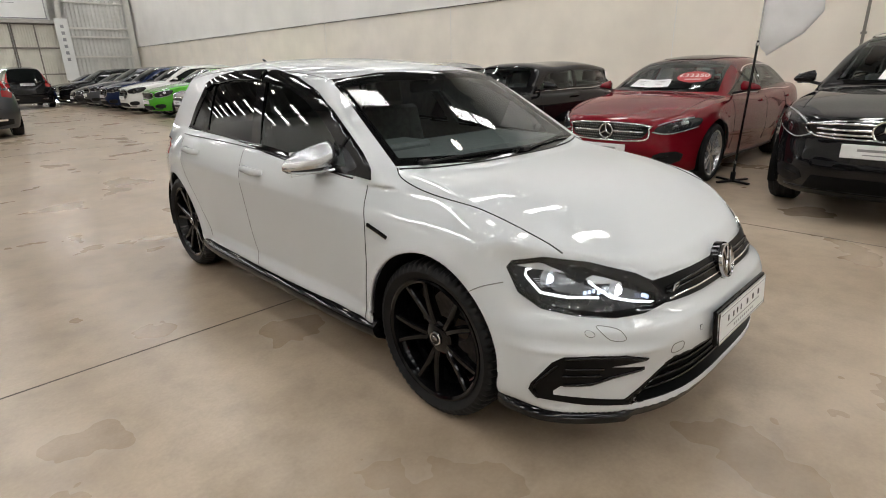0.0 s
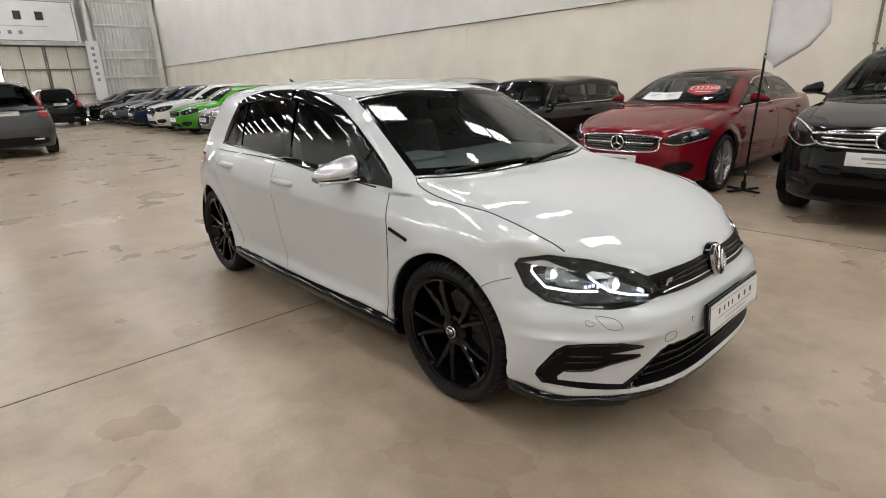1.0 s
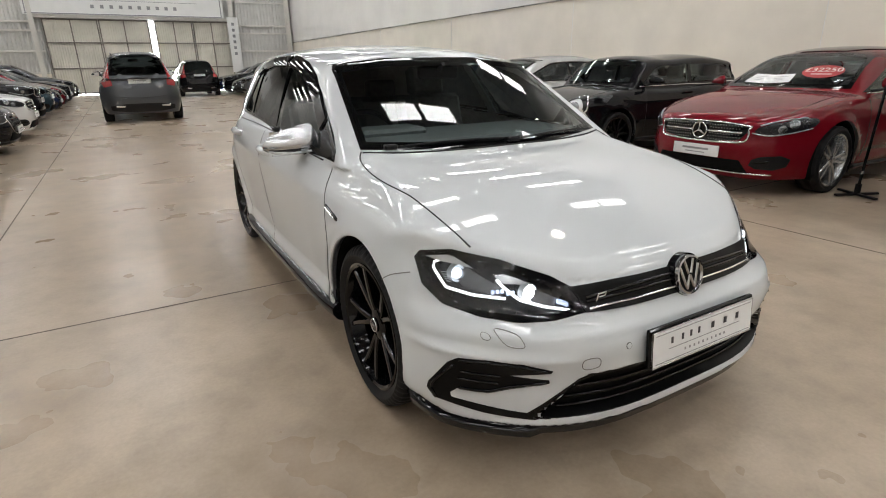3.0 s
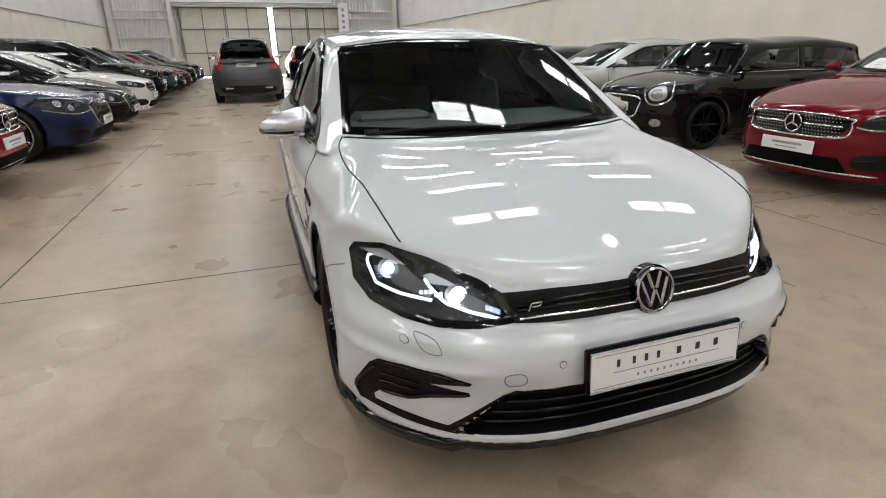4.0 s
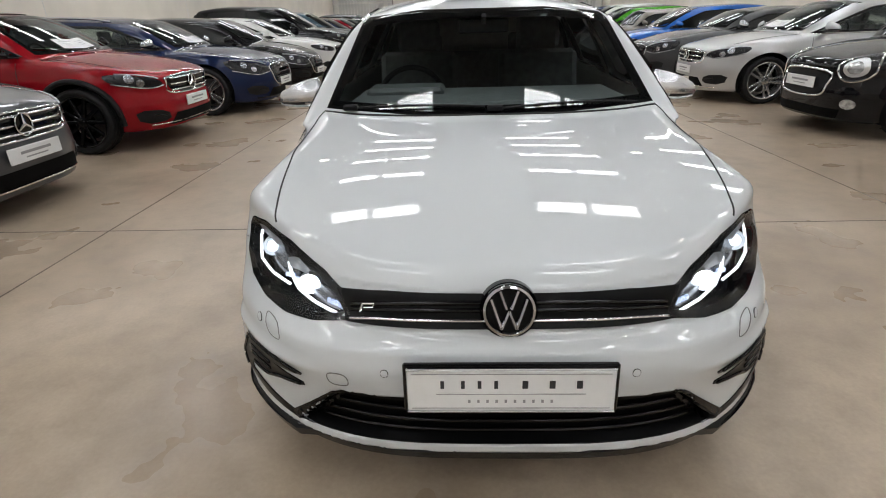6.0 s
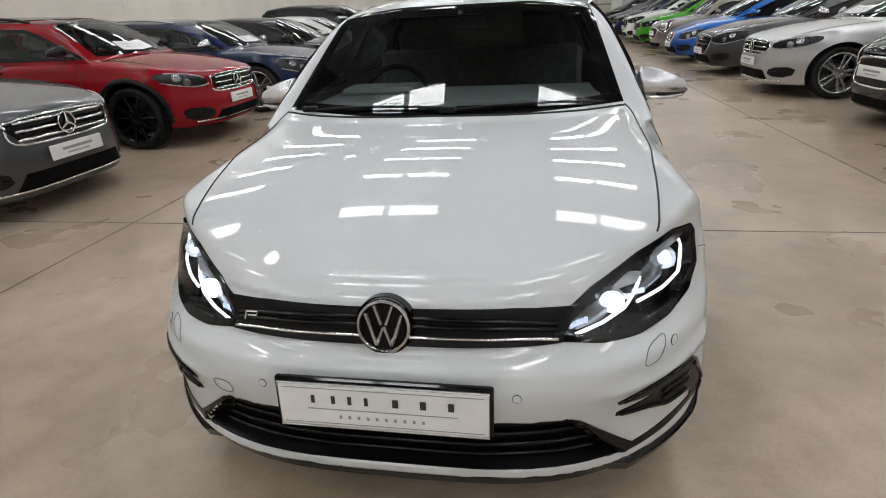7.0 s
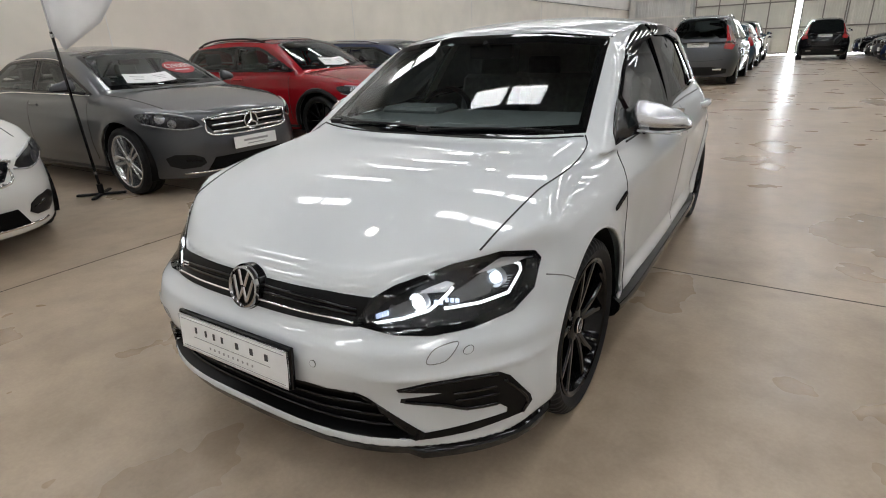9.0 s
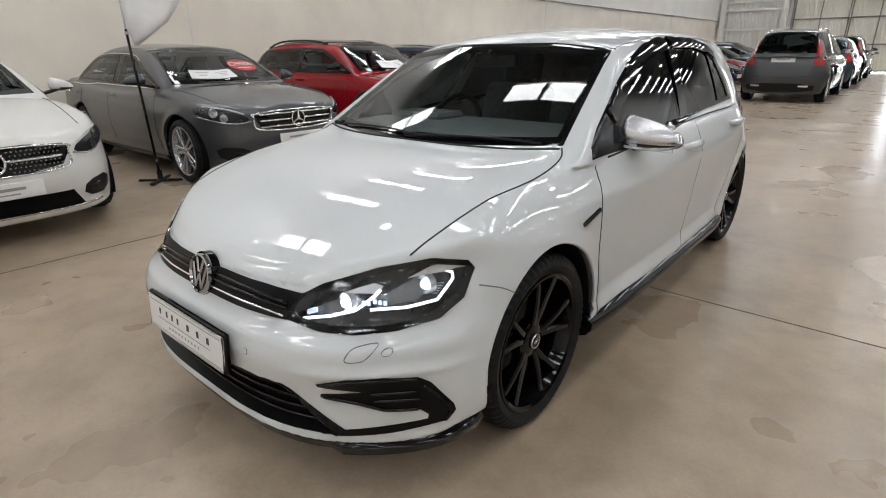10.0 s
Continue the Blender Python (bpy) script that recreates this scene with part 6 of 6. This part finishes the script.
        # corner trim of the lower intake
        patch("intake_corner", f, front_poly([(0.425, 0.408), (0.46, 0.398), (0.60, 0.276), (0.58, 0.256), (0.535, 0.256), (0.41, 0.385)], sx), (0, 1, 0), M_GLOSSBLACK, car_ob, 0.006, 0.018, skirt=0.02)
        # parking sensors, washer covers
        for x, z in ((0.692, 0.525), (0.311, 0.482)):
            c = [(x + 0.0095 * math.cos(a), z + 0.0095 * math.sin(a)) for a in np.linspace(0, 2 * math.pi, 15)[:-1]]
            q, _ = cast(f, np.array([(sx * a, -2.0, b) for a, b in c]), np.array((0, 1.0, 0)))
            sn = patch("parking_sensor", f, front_poly(c, sx), (0, 1, 0), P_WHITE, car_ob, 0.0015, 0.01, skirt=0.004)
            Geo().tube(q, 0.0017, 5, True).obj("sensor_gap", M_SEAM, sn)
        c = [(0.622, 0.538), (0.660, 0.546), (0.666, 0.534), (0.650, 0.506), (0.618, 0.502), (0.611, 0.514)]
        q, _ = cast(f, np.array([(sx * a, -2.0, b) for a, b in c]), np.array((0, 1.0, 0)))
        seam("washer_cover_gap", f, [tuple(p) for p in q], M_SEAMG, car_ob, 0.0015, True, n=3)
    c = [(-0.462, 0.462), (-0.425, 0.466), (-0.410, 0.454), (-0.413, 0.432), (-0.448, 0.427), (-0.464, 0.438)]
    q, _ = cast(f, np.array([(a, -2.0, b) for a, b in c]), np.array((0, 1.0, 0)))
    seam("tow_cover_gap", f, [tuple(p) for p in q], M_SEAMG, car_ob, 0.0017, True, n=5)

    # windscreen, rear window, roof
    ws = patch("windscreen", f, front_poly(SCREEN), (0, 1, 0), M_SCREEN, car_ob, 0.002, 0.04, skirt=0.006, fair=True, label="dark windscreen with reflections")
    ws.visible_shadow = False
    edge = [(-0.672, 0.960), (-0.3, 0.945), (0.3, 0.945), (0.672, 0.960), (0.578, 1.303), (0.30, 1.332), (-0.30, 1.332), (-0.578, 1.303)]
    patch("windscreen_border", f, front_poly(edge), (0, 1, 0), M_GLOSSBLACK, car_ob, 0.001, 0.03, holes=[front_poly(inset2(SCREEN, 0.018))], skirt=0.012, label="black glass border")
    patch("rear_window", f, [(x, 9, z) for x, z in ((-0.57, 1.02), (0.57, 1.02), (0.50, 1.29), (-0.50, 1.29))], (0, -1, 0), M_DARKGLASS, car_ob, 0.003, 0.05, rounds=1)
    for sx in (-1, 1):
        patch("tail_lamp", f, [(sx * x, 9, z) for x, z in ((0.42, 0.90), (0.72, 0.90), (0.74, 0.78), (0.55, 0.76))], (0, -1, 0), M_TAIL, car_ob, 0.004, 0.04)
        seam("roof_gutter", f, [(sx * 0.575, y, z) for y, z in ((0.98, 1.34), (1.4, 1.375), (2.0, 1.385), (2.5, 1.37), (2.75, 1.34))], M_SEAMG, car_ob, 0.0022, n=10)
    an = settle_on(f, [(0, 2.64, 1.40)])[0]
    Geo().tube([(0, 2.58, an[2] - 0.01), (0, 2.66, an[2] + 0.012), (0, 2.72, an[2] + 0.045)], [0.02, 0.015, 0.006], 8).obj("roof_aerial", M_BLACK, car_ob)
    # wipers and cowl
    for (x0, y0, z0), (x1, y1, z1) in (((0.02, 0.20, 0.965), (0.60, 0.30, 0.985)), ((-0.56, 0.29, 0.965), (-0.02, 0.21, 0.985))):
        pts = settle_on(f, [(x0 + (x1 - x0) * t, y0 + (y1 - y0) * t - 0.0, z0 + (z1 - z0) * t) for t in np.linspace(0, 1, 9)], 6)
        n = normals_of(f, pts)
        wp = Geo().tube(pts + n * 0.012, 0.005, 6).obj("wiper", M_BLACK, car_ob, "black wiper arm and blade")
        Geo().box(tuple(pts[0] + n[0] * 0.018), (0.06, 0.03, 0.022), 0.008).obj("wiper_pivot", M_BLACK, wp)
    seam("cowl_gap", f, [(-0.672, 0.325, 0.955), (-0.5, 0.255, 0.95), (-0.25, 0.205, 0.94), (0, 0.195, 0.935), (0.25, 0.205, 0.94), (0.5, 0.255, 0.95), (0.672, 0.325, 0.955)], M_SEAM, car_ob, 0.005, n=8)

    # upper grille with slats, chrome strip and emblem
    gp = [(-0.410, 0.580), (0.410, 0.580), (0.420, 0.620), (0.440, 0.651), (0.30, 0.659), (0.10, 0.660), (-0.10, 0.660), (-0.30, 0.659), (-0.440, 0.651), (-0.420, 0.620)]
    gr = patch("grille", f, front_poly(gp), (0, 1, 0), M_GRILLE, car_ob, 0.007, 0.02, skirt=0.014, label="gloss black grille with chrome strip")
    for z in (0.621, 0.639):
        seam("grille_slat", f, [(x, -0.75, z) for x in (-0.41, -0.2, 0, 0.2, 0.41)], M_GLOSSBLACK, gr, 0.006, n=6, sink=-0.009)
    seam("chrome_strip", f, [(x, -0.76, 0.597) for x in (-0.408, -0.2, 0, 0.2, 0.408)], M_CHROME, gr, 0.0045, n=8, sink=-0.012, label="thin chrome strip")
    bp = pose(0, -0.778, 0.632, 90 - 14, 0, 0)
    em = Geo().lathe([(0.054, 0.004), (0.058, 0.010), (0.064, 0.008), (0.066, -0.002), (0.060, -0.012), (0.052, -0.008)], 64, bp).obj("emblem_ring", M_EMBLEM, gr, "round chrome emblem ring")
    Geo().lathe([(0.0008, 0.001), (0.056, 0.000), (0.056, -0.012)], 48, bp, closed=False).obj("emblem_backing", M_GRILLE, em, "dark emblem face")
    for a, b in (((-0.022, 0.050), (-0.006, 0.004)), ((0.022, 0.050), (0.006, 0.004)), ((-0.044, 0.030), (-0.018, -0.046)), ((0.044, 0.030), (0.018, -0.046)), ((-0.018, -0.046), (0.0, 0.0)), ((0.018, -0.046), (0.0, 0.0))):
        Geo().tube([(a[0], a[1], 0.004), (b[0], b[1], 0.004)], 0.0052, 6, flat=0.8, m=bp).obj("emblem_bar", M_EMBLEM, em, "slanting chrome bar")
    Geo().lathe([(0.066, -0.01), (0.071, -0.004), (0.073, -0.03), (0.066, -0.03)], 48, bp).obj("emblem_seat", M_GLOSSBLACK, em)
    q, _ = cast(f, np.array([(-0.355, -2.0, 0.622)]), np.array((0, 1.0, 0)))
    rb = Geo()
    for a, b in (((-0.020, -0.010), (-0.012, 0.012)), ((-0.012, 0.012), (0.018, 0.012)), ((0.018, 0.012), (0.014, 0.001)), ((0.014, 0.001), (-0.010, 0.001)), ((0.002, 0.001), (0.018, -0.010))):
        rb.tube([(q[0][0] + a[0], q[0][1] - 0.014, q[0][2] + a[1]), (q[0][0] + b[0], q[0][1] - 0.014, q[0][2] + b[1])], 0.0026, 6)
    rb.obj("grille_badge", M_CHROME, gr, "small chrome badge")

    # lower intake
    lp = [(-0.44, 0.404), (0.44, 0.404), (0.596, 0.272), (0.574, 0.257), (-0.574, 0.257), (-0.596, 0.272)]
    lo = patch("lower_intake", f, front_poly(lp), (0, 1, 0), M_GRILLE, car_ob, 0.006, 0.02, skirt=0.014, label="black lower intake with slats")
    for z, wd in ((0.284, 0.53), (0.316, 0.50), (0.350, 0.46), (0.383, 0.43)):
        seam("intake_slat", f, [(x, -0.78, z) for x in (-wd, -wd / 2, 0, wd / 2, wd)], M_GLOSSBLACK, lo, 0.0065, n=8, sink=-0.014)
    # splitter under the bumper
    line = []
    for a in np.linspace(-78, 78, 61):
        way = np.array((-math.sin(radians(a)), math.cos(radians(a)), 0.0))
        q, _ = cast(f, np.array([(0, -0.05, 0.262)]) - way * 1.6, way, 2.0)
        line.append((q[0], way, min(1.0, (78 - abs(a)) / 10)))
    V, F = [], []
    for q, way, t in line:
        base = np.array((q[0], q[1], 0.0))
        for o, z in ((0.03, 0.240), (-0.002, 0.228), (-0.010 * t, 0.216), (0.0, 0.188), (0.03, 0.172), (0.10, 0.172), (0.10, 0.24)):
            V.append(tuple(base + way * o + np.array((0, 0, z + 0.030 * step01(q[1] + 0.46, 0.14)))))
    for i in range(len(line) - 1):
        for j in range(7):
            F.append((i * 7 + j, (i + 1) * 7 + j, (i + 1) * 7 + (j + 1) % 7, i * 7 + (j + 1) % 7))
    F += [tuple(range(7)), tuple((len(line) - 1) * 7 + j for j in range(7))]
    sharp(mk("splitter", V, F, M_GLOSSBLACK, car_ob, "gloss black front splitter"), 40)

    # number plate in its frame
    pm = pose(0, -0.853, 0.459, -5, 0, 0)
    pf = Geo().box((0, 0, 0.004), (0.522, 0.016, 0.130), 0.006, pm).obj("plate_frame", M_GLOSSBLACK, car_ob, "black plate frame")
    pl = Geo().box((0, -0.010, 0), (0.502, 0.008, 0.111), 0.003, pm).obj("number_plate", M_PLATE, pf, "white showroom plate with plain lettering bars")
    Geo().tube([tuple(pm @ Vector(p)) for p in ((-0.252, -0.012, -0.058), (0.252, -0.012, -0.058), (0.252, -0.012, 0.058), (-0.252, -0.012, 0.058))], 0.0035, 6, True).obj("plate_rim", M_SATIN, pf)
    for i, x in enumerate((-0.165, -0.115, -0.075, -0.035, 0.035, 0.10, 0.165)):
        Geo().box((x, -0.0145, 0.018), (0.009 if i < 4 else 0.014, 0.002, 0.021), 0, pm).obj("lettering_bar", M_INK, pf, "dark lettering bar")
    Geo().box((0, -0.0145, -0.008), (0.36, 0.002, 0.0016), 0, pm).obj("plate_rule", M_GREYINK, pf)
    for i in range(10):
        Geo().box((-0.10 + i * 0.0222, -0.0145, -0.028), (0.006, 0.002, 0.008), 0, pm).obj("lettering_bar", M_GREYINK, pf, "grey lettering bar")
    for za, hh in ((0.047, 0.0016), (-0.047, 0.0016)):
        Geo().box((0, -0.0145, za), (0.48, 0.002, hh), 0, pm).obj("plate_border", M_GREYINK, pf)

    # cabin: dashboard, wheel, seats
    Geo().box((0, 0.62, 0.84), (1.30, 0.62, 0.26), 0.08).box((-0.37, 0.74, 0.965), (0.36, 0.22, 0.07), 0.03).obj("dashboard", M_DASH, car_ob, "dark grey dashboard")
    sm = pose(-0.37, 0.98, 0.90, 68, 0, 0)
    st = Geo().lathe([(0.172 + 0.015 * math.cos(a), 0.015 * math.sin(a)) for a in np.linspace(0, 2 * math.pi, 9)[:-1]], 40, sm).obj("steering_wheel", M_BLACK, car_ob, "black steering wheel")
    Geo().box((0, 0, -0.005), (0.30, 0.035, 0.02), 0.008, sm).box((0, -0.08, -0.005), (0.04, 0.15, 0.02), 0.008, sm).lathe([(0.001, 0.02), (0.05, 0.016), (0.058, 0.0), (0.05, -0.02)], 24, sm, closed=False).obj("wheel_hub", M_DASH, st)
    for x in (-0.37, 0.37):
        back = Geo().box((0, 0, 0.31), (0.48, 0.13, 0.62), 0.06, pose(x, 1.50, 0.50, -16, 0, 0)).obj("front_seat", M_SEAT, car_ob, "dark cloth front seat")
        Geo().box((0, 0, 0), (0.26, 0.10, 0.19), 0.05, pose(x, 1.70, 1.19, -10, 0, 0)).obj("headrest", M_SEAT, back)
        Geo().box((x, 1.28, 0.46), (0.50, 0.50, 0.16), 0.06).obj("seat_cushion", M_SEAT, back)
    rs = Geo().box((0, 2.45, 0.75), (1.25, 0.16, 0.62), 0.06).obj("rear_bench", M_SEAT, car_ob, "dark cloth rear bench")
    for x in (-0.38, 0.38):
        Geo().box((x, 2.50, 1.11), (0.25, 0.09, 0.15), 0.04).obj("headrest", M_SEAT, rs)
    Geo().tube([(0, 0.80, 1.30), (0, 0.84, 1.27)], 0.012, 8).box((0, 0.86, 1.255), (0.24, 0.03, 0.065), 0.02).obj("inner_mirror", M_BLACK, car_ob, "black interior mirror")
    return car_ob


hero()


def left_row(label, cat, sp, colour, y, front=-3.35, **k):
    s = make_spec(**sp)
    return car(label, cat, s, colour, (front - s["fo"], y), 90, **k)


def right_row(label, cat, sp, colour, y, front=3.6, **k):
    s = make_spec(**sp)
    return car(label, cat, s, colour, (front + s["fo"], y), -90, **k)


right_row("glossy black SUV with chrome grille bars and roof rails", "suv", SUV, P_BLACK, -0.80, 3.35, face="bar", rails=M_CHROME, h=0.04, name="parked_suv")
right_row("deep red four-door coupe with diamond grille and price sticker", "car", COUPE, P_DRED, 1.75, 3.62, face="diamond", price="£32250", h=0.035, name="parked_saloon", roofmat=M_GLOSSBLACK)
right_row("glossy black small hatchback with round chrome-ringed headlamps", "car", MINI, P_BLACK, 4.50, 3.75, face="mini", rim="ten", rimmat=M_RIMBLACK, h=0.035, papers=False, name="parked_hatchback")
right_row("silver saloon with round emblem in its grille", "car", SALOON, P_SILVER, 7.25, 3.5, face="star", h=0.04, name="parked_saloon")
right_row("dark grey coupe with wide dark grille", "car", dict(COUPE, h=1.36), P_DGREY, 9.95, 3.5, face="audi", cap=M_SATIN, name="parked_coupe")
right_row("bright blue hatchback with twin kidney grille", "car", HATCH, P_BLUE, 12.6, 3.5, face="kidney", name="parked_hatchback")
right_row("bronze-grey small hatchback with round headlamps", "car", MINI, P_BRONZE, 15.2, 3.6, face="mini", papers=False, name="parked_hatchback")
right_row("bright green small crossover car", "car", CROSS, P_GREEN, 17.8, 3.55, face="plain", roofmat=M_GLOSSBLACK, name="parked_crossover")
right_row("white compact SUV with large grille", "suv", SUV, P_WHITE2, 20.4, 3.55, face="audi", name="parked_suv")
right_row("navy blue SUV with large grille", "suv", SUV, P_NAVY, 23.0, 3.55, face="audi", name="parked_suv")
right_row("grey SUV parked with its nose to the aisle", "suv", SUV, P_GREY, 25.6, 3.55, face="plain", name="parked_suv")
right_row("dark grey hatchback parked in the row", "car", HATCH, P_DGREY, 28.2, 3.55, name="parked_hatchback")
right_row("black SUV parked near the doors", "suv", SUV, P_BLACK, 30.8, 3.5, name="parked_suv")
right_row("dark blue saloon parked near the doors", "car", SALOON, P_NAVY, 33.4, 3.4, name="parked_saloon")

left_row("white saloon with diamond grille and chrome lip", "car", COUPE, P_WHITE2, -0.75, -3.0, face="diamond", h=0.035, name="parked_saloon")
left_row("graphite grey saloon with chrome bar grille and price sticker", "car", SALOON, P_GREY, 1.95, -3.32, face="star", price="£29000", h=0.035, name="parked_saloon")
left_row("bright red crossover with black roof and black alloys", "car", CROSS, P_RED, 4.70, -3.35, face="star", rim="ten", rimmat=M_RIMBLACK, rails=M_GLOSSBLACK, roofmat=M_GLOSSBLACK, cap=M_GLOSSBLACK, h=0.035, name="parked_crossover", clad=True)
left_row("navy blue estate with silver mirrors and silver alloys", "car", ESTATE, P_NAVY, 7.30, -3.05, face="audi", cap=M_SATIN, rails=M_CHROME, h=0.04, name="parked_estate")
left_row("black hatchback with wide grille", "car", HATCH, P_BLACK, 9.9, -3.1, face="audi", name="parked_hatchback")
left_row("white saloon parked in the row", "car", SALOON, P_WHITE2, 12.4, -3.1, face="star", name="parked_saloon")
left_row("large black SUV parked in the row", "suv", BIGSUV, P_BLACK, 15.0, -3.2, face="plain", name="parked_suv")
left_row("steel blue SUV parked in the row", "suv", SUV, P_TEAL, 17.6, -3.2, face="bar", name="parked_suv")
left_row("navy hatchback parked in the row", "car", HATCH, P_NAVY, 20.1, -3.2, name="parked_hatchback")
left_row("deep red hatchback parked in the row", "car", HATCH, P_DRED, 22.6, -3.2, name="parked_hatchback")
left_row("black saloon parked in the row", "car", SALOON, P_BLACK, 25.1, -3.2, name="parked_saloon")
left_row("grey SUV parked in the row", "suv", SUV, P_GREY, 27.7, -3.2, name="parked_suv")
left_row("dark grey estate parked near the doors", "car", ESTATE, P_DGREY, 30.3, -3.2, name="parked_estate")


def away(label, cat, sp, colour, x, rear, **k):
    s = make_spec(**sp)
    return car(label, cat, s, colour, (x, rear + s["wb"] + s["ro"]), 180, tail=True, papers=False, **k)


away("large grey SUV with tall red tail lamps, seen from behind", "suv", BIGSUV, P_GREY, -1.02, 14.5, h=0.04, rails=M_CHROME, rim="ten", name="parked_suv")
away("blue SUV standing in line in the aisle", "suv", SUV, P_TEAL, -1.0, 20.6, name="parked_suv")
away("black SUV with red lamps standing in line in the aisle", "suv", BIGSUV, P_BLACK, -1.1, 25.6, name="parked_suv")
away("pale car standing in line in the aisle", "car", HATCH, P_WHITE2, -1.2, 31.0, name="parked_hatchback")
away("black SUV standing before the sliding doors", "suv", BIGSUV, P_BLACK, 2.05, 28.2, name="parked_suv")


# ---------------------------------------------------------------- feather flags
def flag(x, y, lean_x, turn):
    """White feather flag: cross foot, two-part pole, curved sail."""
    fl = Geo()
    fl.tube([(0, 0, 0.06), (lean_x * 0.5, 0, 1.55)], 0.013, 10)
    fl = fl.obj("feather_flag", M_GLOSSBLACK)
    tagged(fl, "white feather flag on a dark pole with cross foot", "flag", "feather flags")
    g = Geo()
    for a in (15, 105):
        c, s = math.cos(radians(a)), math.sin(radians(a))
        g.box((0, 0, 0.018), (0.46, 0.04, 0.022), 0.006, pose(0, 0, 0, 0, 0, a))
    g.lathe([(0.02, 0.02), (0.028, 0.02), (0.028, 0.12), (0.02, 0.12)], 16)
    g.obj("flag_foot", M_BLACK, fl, "black cross foot")
    for z in (0.22, 1.50):
        t = (z - 0.06) / 1.49
        Geo().lathe([(0.0135, 0), (0.019, 0), (0.019, 0.03), (0.0135, 0.03)], 16, pose(lean_x * 0.5 * t, 0, z)).obj("pole_collar", M_SATIN, fl)
    pts = [(lean_x * (0.5 + 0.4 * t) + 0.55 * max(0, t - 0.7) ** 2 * 4, 0, 1.55 + 2.6 * t - 0.5 * max(0, t - 0.75) ** 2) for t in np.linspace(0, 1, 14)]
    Geo().tube(pts, 0.009, 8).obj("flag_tip_pole", M_SATIN, fl)
    V, F, n = [], [], 10
    for i, p in enumerate(pts):
        t = i / (len(pts) - 1)
        wd = 0.10 + 0.62 * min(1, t * 7.0) ** 0.7 * (1 - 0.35 * t)
        for j in range(n + 1):
            q = j / n
            V.append((p[0] + 0.006 + wd * q, 0.035 * math.sin(6 * q + 3 * t) * q, p[2] - 0.02 - 0.14 * q * (1 - min(1, t * 2))))
    for i in range(len(pts) - 1):
        for j in range(n):
            a = i * (n + 1) + j
            F.append((a, a + 1, a + n + 2, a + n + 1))
    sail = mk("flag_sail", V, F, M_FABRIC, fl, "white flag cloth")
    so = sail.modifiers.new("thickness", "SOLIDIFY")
    so.thickness = 0.002
    for k in range(4):
        Geo().box((lean_x + 0.30, -0.035, 2.2 + 0.42 * k), (0.16, 0.003, 0.20)).obj("lettering_bar", M_GREYINK, fl, "grey lettering bar on the cloth")
    fl.matrix_basis = pose(x, y, 0, 0, 0, turn)
    return fl


flag(4.65, 0.64, 0.10, -40)
flag(-4.47, 0.88, -0.12, 30)
